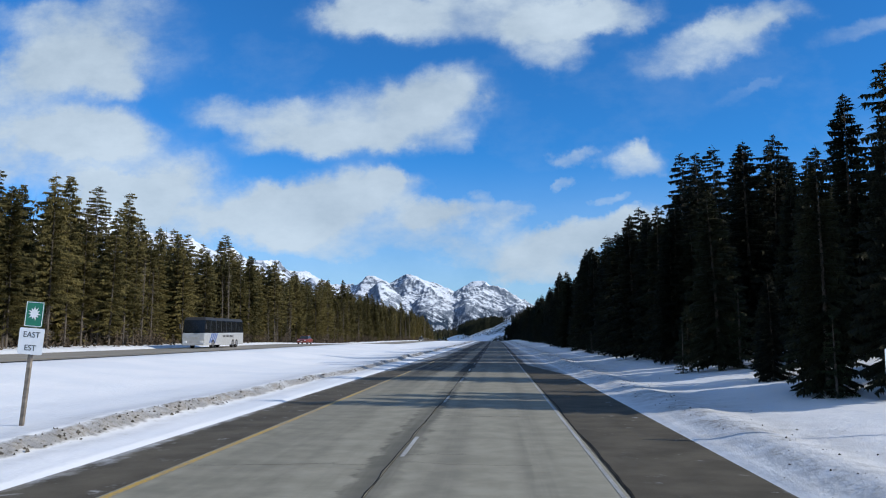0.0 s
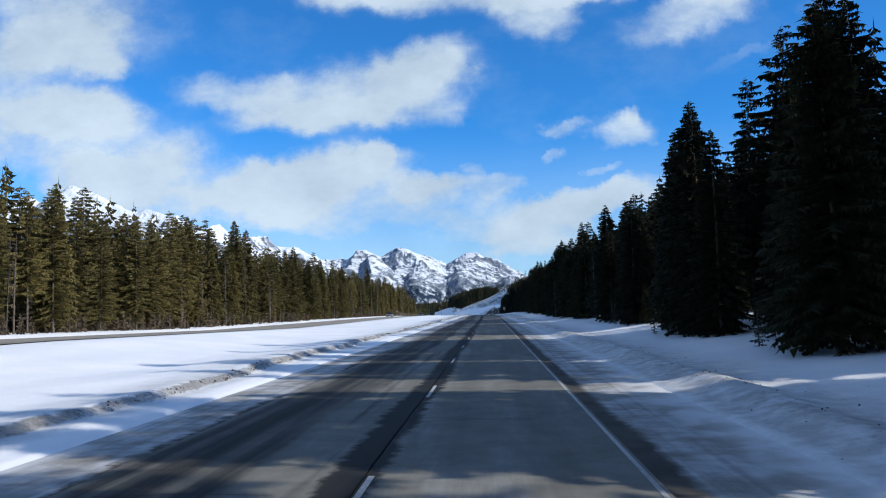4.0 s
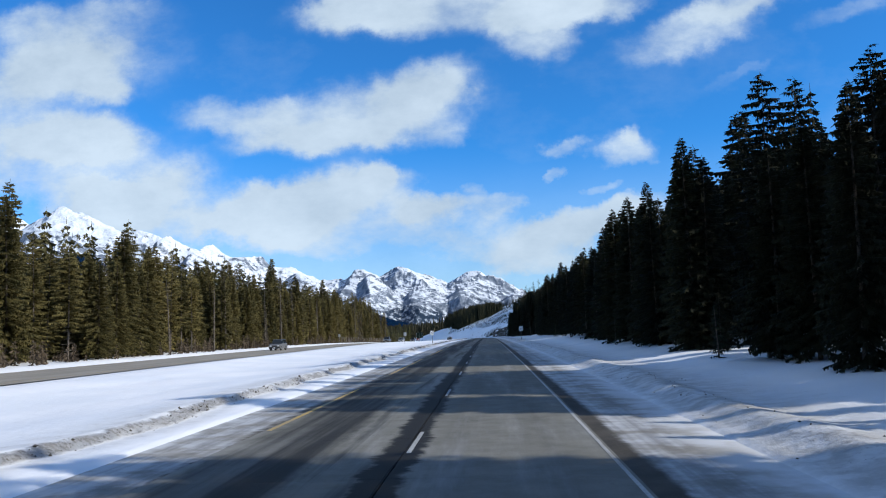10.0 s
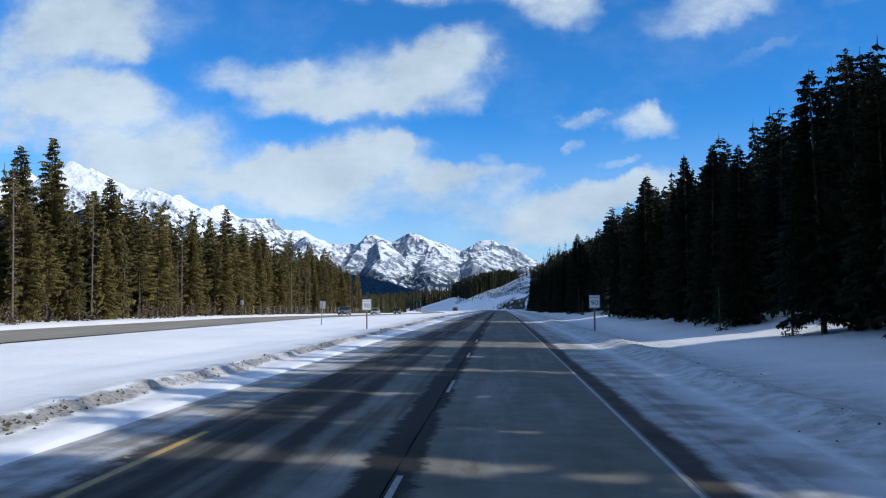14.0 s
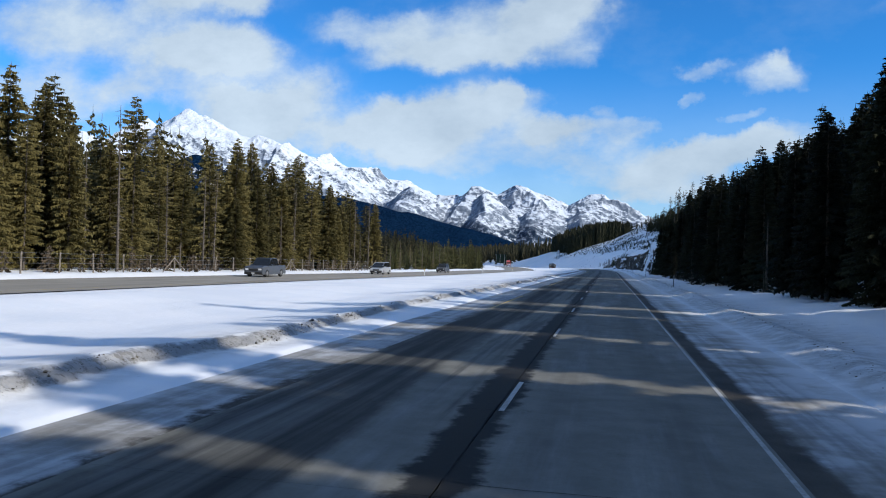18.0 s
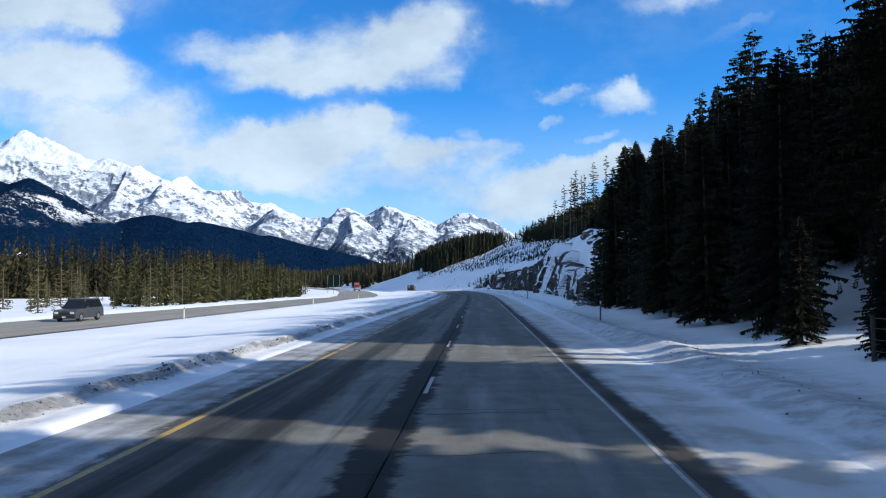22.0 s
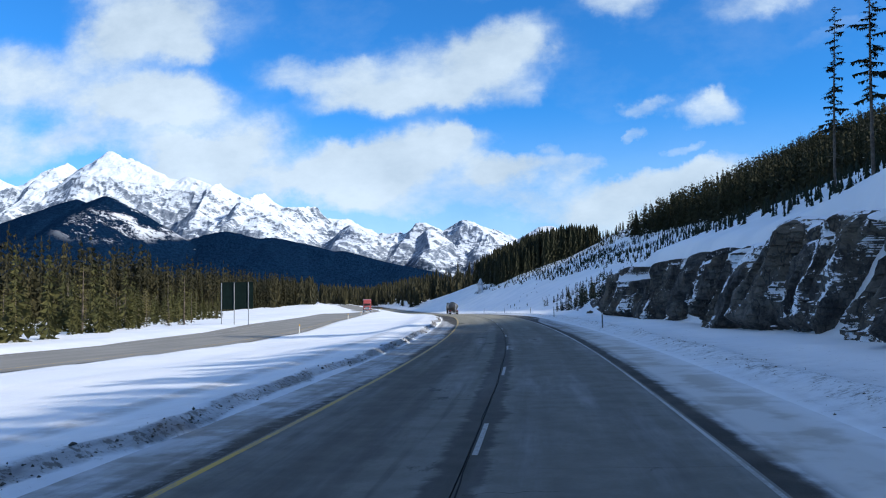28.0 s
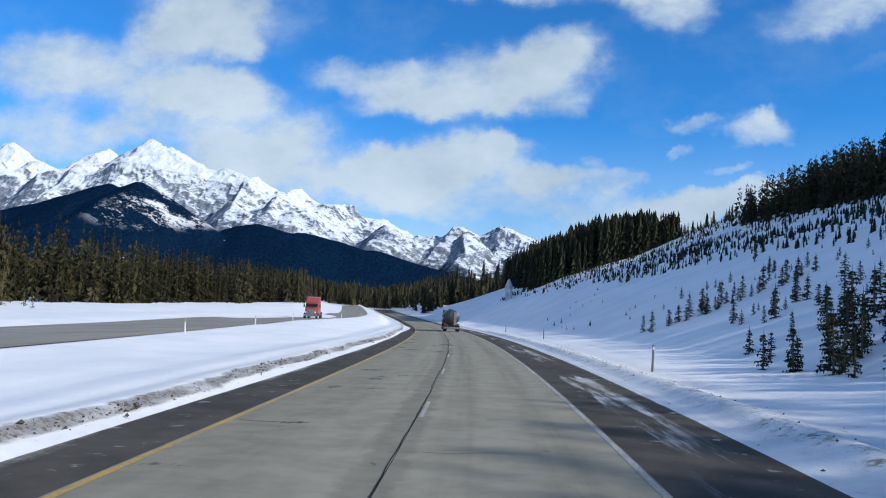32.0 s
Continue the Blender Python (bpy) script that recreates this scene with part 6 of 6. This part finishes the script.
def post_line():
    tmpl = thing("delineator_post", None, "slim dark roadside delineator post standing in snow", "roadside post", "delineator posts on the verge")
    part("post", bm_box(-.045, .045, -.02, .02, -.4, 1.15, .008), POST_GREY, tmpl)
    part("reflector", bm_box(-.03, .03, -.026, -.021, .95, 1.08), SIGN_WHITE, tmpl)
    first = True
    for y, u in ((504, 6.2), (563.5, 6.3), (617.5, 5.6), (655.5, 5.7), (717, 5.2), (751.5, 5.5), (789, 7.1), (836, 8.2), (876, 8.4)):
        x, yy, z = place(y, u)
        m = pose(x, yy, z, 0, random.uniform(-2, 2), math.degrees(float(head(y))))
        if first:
            tmpl.matrix_basis, first = m, False
        else:
            copy_thing(tmpl, m)
    other = thing("delineator_post", None, "white delineator post with amber top beside the opposite road", "roadside post", "delineator posts of the opposite road")
    part("post", bm_box(-.05, .05, -.025, .025, -.4, 1.05, .008), POST_WHITE, other)
    part("cap", bm_box(-.052, .052, -.028, .028, .85, 1.06, .004), AMBER, other)
    first = True
    for y in (532, 584, 636, 690, 740, 786, 811, 833, 854, 900, 950):
        x, yy, z = place(y, -25.6 + float(other_shift(y)))
        m = pose(x, yy, z, 0, random.uniform(-2, 2), math.degrees(float(head(y))))
        if first:
            other.matrix_basis, first = m, False
        else:
            copy_thing(other, m)


post_line()


def strand(points, r):
    """One unbroken wire through the points, four-sided."""
    bm = bmesh.new()
    rings = [[bm.verts.new((x + dx * r, y, z + dz * r)) for dx, dz in ((1, 0), (0, 1), (-1, 0), (0, -1))] for x, y, z in points]
    for a, c in zip(rings, rings[1:]):
        for q in range(4):
            bm.faces.new((a[q], a[(q + 1) % 4], c[(q + 1) % 4], c[q]))
    bm.faces.new(rings[0][::-1])
    bm.faces.new(rings[-1])
    return bm


def fence(y0, y1, u, label, step=4.0, high=1.6, mesh=None):
    root = thing("wire_fence", None, label, "fence")
    y = y0
    tops = []
    while y <= y1:
        x, yy, z = place(y, u)
        p = part_of(root, "post", mesh or FENCE_POST, pose(x, yy, z, random.uniform(-2, 2), random.uniform(-2, 2), 0) @ Matrix.Diagonal((1, 1, high / 1.6, 1)))
        tops.append((x, yy, z))
        y += step
    for hgt in (.35, .75, 1.15, 1.5):
        part("wire", strand([(a[0], a[1], a[2] + hgt * high / 1.6) for a in tops], .006), STEEL, root)
    for k in range(3, len(tops) - 3, 7):
        for s in (-1, 1):
            a = tops[k]
            c = tops[k + s]
            part("brace", bm_cyl((a[0], a[1], a[2] + high * .85), (a[0] + (c[0] - a[0]) * .5, a[1] + (c[1] - a[1]) * .5, a[2]), .05, n=6), WOOD_POST, root)


_bm = bm_cyl((0, 0, -.4), (0, 0, 1.6), .07, .06, n=7)
FENCE_POST = bpy.data.meshes.new("post")
_bm.to_mesh(FENCE_POST)
_bm.free()
FENCE_POST.materials.append(WOOD_POST)
fence(452, 566, -40.9, "low wire fence with wooden posts along the forest edge")
# the same post again, its wood coloured darker for shade
SHADED_POST = FENCE_POST.copy()
SHADED_POST.materials.clear()
SHADED_POST.materials.append(SHADED_BARK)
fence(507, 543, 9.4, "wire fence below the roadside trees, wooden posts darkened for shade", 3.6, 1.15, SHADED_POST)

# ---------------------------------------------------------------- vehicles
GLASS_DARK = plain("tinted_glass", (.012, .014, .016), .12, grain=.0)
RUBBER = plain("tyre_rubber", (.020, .020, .020), .85, grain=.2)
ALLOY = plain("wheel_metal", (.38, .38, .39), .35, .8, .1)
CHROME = plain("chrome", (.62, .63, .64), .2, 1.0, .05)
LAMP_GLASS = plain("lamp_glass", (.72, .74, .76), .15, grain=.02)
LAMP_RED = plain("lamp_red", (.32, .012, .012), .3, grain=.05)
BLACK_TRIM = plain("black_trim", (.022, .022, .023), .6, grain=.1)


def car_paint(name, color, metal=.2):
    def build(nt, b):
        k = Nodes(nt)
        co = k.node("ShaderNodeTexCoord").outputs["Object"]
        sep = k.node("ShaderNodeSeparateXYZ")
        k.put(co, sep.inputs[0])
        n = k.noise(co, 3.0, 5.0, .6)
        dirt = k.math("MULTIPLY", k.ramp(n, .3, .75), .30)
        k.put(k.mix(dirt, color, (.25, .23, .20)), b.inputs["Base Color"])
        b.inputs["Metallic"].default_value = metal
        b.inputs["Roughness"].default_value = .35
        b.inputs["Coat Weight"].default_value = .4
    return material(name, build)


def profile_body(pts, w, taper=0.0, bevel=.05, z_taper=None):
    """A solid from a side profile (y, z), extruded across x and rounded."""
    bm = bmesh.new()
    a, c = [], []
    zmax = max(p[1] for p in pts)
    zmin = min(p[1] for p in pts)
    for y, z in pts:
        t = taper * (z - zmin) / max(.01, zmax - zmin)
        a.append(bm.verts.new((-w / 2 + t, y, z)))
        c.append(bm.verts.new((w / 2 - t, y, z)))
    bm.faces.new(a)
    bm.faces.new(list(reversed(c)))
    n = len(pts)
    for k in range(n):
        bm.faces.new((a[k], c[k], c[(k + 1) % n], a[(k + 1) % n]))
    bmesh.ops.recalc_face_normals(bm, faces=bm.faces)
    if bevel:
        bmesh.ops.bevel(bm, geom=list(bm.edges), offset=bevel, segments=2, affect="EDGES", profile=.6)
    return bm


def wheel(parent, x, y, r, w):
    s = 1 if x > 0 else -1
    bm = bm_cyl((x - s * w, y, r), (x, y, r), r, n=22)
    bmesh.ops.bevel(bm, geom=[e for e in bm.edges if len(e.link_faces) == 2 and any(len(f.verts) > 4 for f in e.link_faces)], offset=.03, segments=2, affect="EDGES")
    ty = part("tyre", bm, RUBBER, parent, smooth=False)
    part("rim", bm_cyl((x - s * .03, y, r), (x + s * .012, y, r), r * .62, r * .55, n=16), ALLOY, ty)


def car(name, label, paint, spec, y, u, turn=0.0):
    """A car whose nose points to -y. spec: length, width, height, wheel radius and style."""
    L, W, H, R, style = spec
    s = thing(name, None, label, "car", "oncoming vehicles")
    c = .28                                   # clearance
    belt = H * (.60 if style != "sedan" else .62)
    hood = L * (.27 if style in ("suv", "pickup", "sedan") else .17)
    nose = -L / 2
    if style == "pickup":
        body = [(nose, c), (nose, belt * .86), (nose + .25, belt * .97), (nose + hood, belt * 1.03), (L / 2, belt * 1.0), (L / 2, c)]
        roof = [(nose + hood - .05, belt), (nose + hood + .75, H - .04), (nose + hood + 1.0, H), (nose + hood + 2.2, H - .02), (nose + hood + 2.55, belt)]
    elif style == "sedan":
        body = [(nose, c), (nose, belt * .74), (nose + .2, belt * .84), (nose + hood, belt * 1.0), (L / 2 - .5, belt * 1.02), (L / 2, belt * .92), (L / 2, c)]
        roof = [(nose + hood - .1, belt), (nose + hood + .75, H - .03), (nose + hood + 1.1, H), (nose + hood + 2.0, H - .03), (L / 2 - .55, belt)]
    elif style == "van":
        body = [(nose, c), (nose, belt * .72), (nose + .2, belt * .83), (nose + hood, belt * 1.0), (L / 2, belt * 1.02), (L / 2, c)]
        roof = [(nose + hood - .25, belt), (nose + hood + .85, H - .05), (nose + hood + 1.2, H), (L / 2 - .45, H - .02), (L / 2 - .04, belt)]
    else:
        body = [(nose, c), (nose, belt * .82), (nose + .2, belt * .93), (nose + hood, belt * 1.0), (L / 2, belt * 1.02), (L / 2, c)]
        roof = [(nose + hood - .1, belt), (nose + hood + .65, H - .05), (nose + hood + .95, H), (L / 2 - .40, H - .02), (L / 2 - .06, belt)]
    part("body", profile_body(body, W, .04, .07), paint, s)
    part("window_band", profile_body(roof, W - .16, .12, .05), GLASS_DARK, s, "dark tinted windows")
    yr = [p[0] for p in roof if p[1] > H - .06]
    part("roof", bm_box(-W / 2 + .21, W / 2 - .21, min(yr) + .05, max(yr) - .05, H - .045, H + .025, .025, 2), paint, s)
    for x in (-W / 2 + .16, W / 2 - .16):
        part("pillar", bm_cyl((x + (.02 if x < 0 else -.02), roof[0][0] + .1, belt), (x * .93, roof[1][0] + .05, H - .05), .045, n=6), paint, s)
    for x in (-1, 1):
        part("headlight", bm_box(x * (W / 2 - .30) - .17, x * (W / 2 - .30) + .17, nose - .015, nose + .12, belt * .62, belt * .78, .02), LAMP_GLASS, s)
        part("wing_mirror", bm_box(x * (W / 2 + .10) - .10, x * (W / 2 + .10) + .10, nose + hood + .30, nose + hood + .42, belt, belt + .16, .03), paint, s)
        for yy in (nose + L * .19, nose + L * .79):
            wheel(s, x * (W / 2 + .005), yy, R, .22)
    part("grille", bm_box(-W * .24, W * .24, nose - .012, nose + .08, belt * .56, belt * .74, .015), BLACK_TRIM, s)
    part("bumper", bm_box(-W / 2 + .04, W / 2 - .04, nose - .06, nose + .10, c + .02, c + .26, .05, 2), BLACK_TRIM if style != "sedan" else paint, s)
    part("number_plate", bm_box(-.15, .15, nose - .068, nose - .061, c + .09, c + .20), SIGN_WHITE, s)
    X, YY = rail(y, u + float(other_shift(y)))
    s.matrix_basis = pose(float(X), float(YY), float(other_z(y)) + .004, 0, 0, math.degrees(float(head(y))) + turn)


car("red_car", "red saloon car on the opposite carriageway", car_paint("red_paint", (.30, .035, .025)), (4.5, 1.75, 1.45, .31, "sedan"), 135, -33.3)
car("grey_suv", "grey sport utility car on the opposite carriageway", car_paint("grey_paint", (.14, .145, .15)), (4.5, 1.82, 1.70, .35, "suv"), 359, -33.5)
car("pickup_truck", "dark blue crew-cab pickup truck on the opposite carriageway", car_paint("slate_paint", (.06, .075, .10)), (5.6, 1.98, 1.88, .40, "pickup"), 498, -34.0)
car("silver_minivan", "silver minivan on the opposite carriageway", car_paint("silver_paint", (.50, .51, .52), .4), (4.9, 1.92, 1.75, .33, "van"), 537, -33.5)
car("dark_suv", "dark sport utility car on the opposite carriageway", car_paint("dark_paint", (.035, .040, .05)), (4.7, 1.88, 1.78, .37, "suv"), 582, -33.5)


def coach(y, u):
    s = thing("coach_bus", None, "white and silver touring coach with blue stripes and dark windows", "bus", "oncoming vehicles")
    silver, blue = car_paint("coach_silver", (.58, .60, .62), .3), car_paint("coach_blue", (.05, .13, .42))
    L, W, H = 13.6, 2.6, 3.55
    n = -L / 2
    part("body", profile_body([(n, .35), (n - .05, 1.2), (n + .02, 1.75), (L / 2, 1.85), (L / 2, .35)], W, 0.0, .06), silver, s)
    part("window_band", profile_body([(n + .02, 1.70), (n + .35, 3.25), (L / 2 - .25, 3.25), (L / 2 - .02, 1.80)], W - .03, .03, .04), GLASS_DARK, s, "dark tinted window band")
    part("roof", profile_body([(n + .33, 3.22), (n + .55, H), (L / 2 - .35, H), (L / 2 - .22, 3.22)], W - .06, .14, .06), BLACK_TRIM, s)
    for x in (-1, 1):
        for k in range(4):
            bm = bmesh.new()
            q = [(n + 1.4 + .55 * k, .62), (n + 1.75 + .55 * k, .62), (n + 2.6 + .55 * k, 1.74), (n + 2.25 + .55 * k, 1.74)]
            a = [bm.verts.new((x * (W / 2 + .006), yy, zz)) for yy, zz in q]
            c = [bm.verts.new((x * (W / 2 - .01), yy, zz)) for yy, zz in q]
            bm.faces.new(a)
            bm.faces.new(c)
            for i in range(4):
                bm.faces.new((a[i], a[(i + 1) % 4], c[(i + 1) % 4], c[i]))
            bmesh.ops.recalc_face_normals(bm, faces=bm.faces)
            part("stripe", bm, blue, s)
        # name band on the flank, drawn as plain bars
        for k in range(8):
            part("name_bar", bm_box(x * (W / 2 + .004) - .006, x * (W / 2 + .004) + .006, n + 5.9 + k * .5, n + 6.2 + k * .5, 1.25, 1.52), BLACK_TRIM, s)
        for yy in (n + 2.7, L / 2 - 4.0, L / 2 - 2.65):
            wheel(s, x * (W / 2 + .01), yy, .51, .3)
        part("headlight", bm_box(x * .95 - .2, x * .95 + .2, n - .07, n + .1, .62, .86, .03), LAMP_GLASS, s)
        part("wing_mirror", bm_box(x * (W / 2 + .2) - .09, x * (W / 2 + .2) + .09, n - .35, n - .15, 2.2, 2.75, .03), BLACK_TRIM, s)
        for k in range(6):
            part("window_post", bm_box(x * (W / 2 - .02) - .008, x * (W / 2 - .02) + .008, n + 1.9 + k * 1.75, n + 1.99 + k * 1.75, 1.86, 3.2), BLACK_TRIM, s)
    part("bumper", bm_box(-W / 2 + .03, W / 2 - .03, n - .12, n + .1, .34, .58, .05, 2), silver, s)
    part("wiper", bm_cyl((-.1, n - .03, 1.75), (.55, n + .09, 2.4), .015, n=5), BLACK_TRIM, s)
    X, YY = rail(y, u + float(other_shift(y)))
    s.matrix_basis = pose(float(X), float(YY), float(other_z(y)) + .004, 0, 0, math.degrees(float(head(y))))


coach(93.5, -34.2)


def tank_truck(y, u):
    s = thing("tank_truck", None, "dark tank truck driving ahead in the same lane", "truck")
    tank_m, frame_m = car_paint("tank_paint", (.045, .047, .050), .4), BLACK_TRIM
    bm = bmesh.new()
    m = Matrix.Translation((0, 4.2, 2.15)) @ Matrix.Rotation(math.pi / 2, 4, "X") @ Matrix.Diagonal((1.22, 1.05, 1, 1))
    bmesh.ops.create_cone(bm, cap_ends=True, segments=28, radius1=1, radius2=1, depth=8.4, matrix=m)
    bmesh.ops.bevel(bm, geom=[e for e in bm.edges if any(len(f.verts) > 4 for f in e.link_faces)], offset=.16, segments=3, affect="EDGES")
    tk = part("tank", bm, tank_m, s, smooth=True)
    for k in (1.2, 4.2, 7.2):
        part("band", bm_cyl((0, k - .04, 2.15), (0, k + .04, 2.15), 1.0, n=28), frame_m, tk).matrix_basis = Matrix.Diagonal((1.24, 1, 1.0, 1)) @ Matrix.Translation((0, 0, 0))
    part("manway", bm_cyl((0, 4.2, 3.1), (0, 4.2, 3.36), .35, n=16), frame_m, s)
    part("walkway", bm_box(-.3, .3, .3, 8.0, 3.2, 3.25, .01), frame_m, s)
    part("ladder", bm_box(.3, .7, -.06, -.01, 1.0, 3.0, .01), STEEL, s)
    part("chassis", bm_box(-.5, .5, .2, 11.0, .75, 1.05, .02), frame_m, s)
    part("bumper", bm_box(-1.2, 1.2, -.08, .06, .45, .70, .03), STEEL, s)
    for x in (-1, 1):
        part("tail_light", bm_box(x * .95 - .13, x * .95 + .13, -.10, -.05, .95, 1.12, .02), LAMP_RED, s)
        part("mudflap", bm_box(x * .95 - .3, x * .95 + .3, .12, .14, .25, .95), RUBBER, s)
        part("mudguard", bm_box(x * .95 - .32, x * .95 + .32, .2, 2.9, 1.12, 1.16, .01), frame_m, s)
        for yy in (.85, 2.15, 9.6):
            wheel(s, x * 1.22, yy, .51, .5)
    part("cab", profile_body([(8.9, 1.0), (8.9, 3.1), (10.6, 3.1), (10.9, 2.2), (12.2, 2.0), (12.4, .9)], 2.35, .08, .08), tank_m, s)
    X, YY = rail(y, u)
    s.matrix_basis = pose(float(X), float(YY), float(zr(y)) + bank(y) * u + .004, 0, 0, math.degrees(float(head(y))))


tank_truck(872, -.2)


def tractor_unit(y, u):
    s = thing("semi_tractor", None, "red semi-truck tractor with sleeper cab on the opposite road", "truck", "oncoming vehicles")
    red = car_paint("truck_red", (.42, .05, .04))
    part("hood", profile_body([(-3.9, .75), (-3.85, 1.75), (-2.1, 2.05), (-2.1, .75)], 1.9, .10, .10), red, s)
    part("cab", profile_body([(-2.2, .8), (-2.2, 1.95), (-1.85, 2.75), (-.6, 2.85), (-.6, .8)], 2.35, .06, .06), red, s)
    part("windscreen", bm_box(-1.02, 1.02, -2.17, -2.0, 2.0, 2.62, .03), GLASS_DARK, s).matrix_basis = pose(0, 0, 0)
    part("sleeper", profile_body([(-.6, .9), (-.6, 3.7), (1.3, 3.85), (1.3, .9)], 2.4, .05, .08), red, s)
    part("fairing", profile_body([(-1.9, 2.8), (-.7, 3.75), (-.58, 3.75), (-.58, 2.8)], 2.2, .10, .05), red, s)
    part("chassis", bm_box(-.5, .5, -2.5, 4.2, .7, .98, .02), BLACK_TRIM, s)
    part("fifth_wheel", bm_cyl((0, 2.9, .98), (0, 2.9, 1.12), .5, n=16), BLACK_TRIM, s)
    part("grille", bm_box(-.6, .6, -3.93, -3.80, .85, 1.65, .02), CHROME, s)
    part("bumper", bm_box(-1.15, 1.15, -4.1, -3.85, .4, .78, .05, 2), CHROME, s)
    for x in (-1, 1):
        part("headlight", bm_box(x * .82 - .14, x * .82 + .14, -3.95, -3.8, 1.0, 1.28, .02), LAMP_GLASS, s)
        part("exhaust_stack", bm_cyl((x * 1.1, -.45, 1.0), (x * 1.1, -.45, 3.9), .08, n=10), CHROME, s)
        part("fuel_tank", bm_cyl((x * .95, -1.6, .75), (x * .95, .8, .75), .33, n=16), CHROME, s)
        part("wing_mirror", bm_box(x * 1.4 - .1, x * 1.4 + .1, -1.9, -1.8, 1.95, 2.5, .02), BLACK_TRIM, s)
        for yy in (-3.1, 2.2, 3.5):
            wheel(s, x * 1.2, yy, .51, .35)
    X, YY = rail(y, u + float(other_shift(y)))
    s.matrix_basis = pose(float(X), float(YY), float(other_z(y)) + .004, 0, 0, math.degrees(float(head(y))))


tractor_unit(893, -29.3)

lay_slabs()
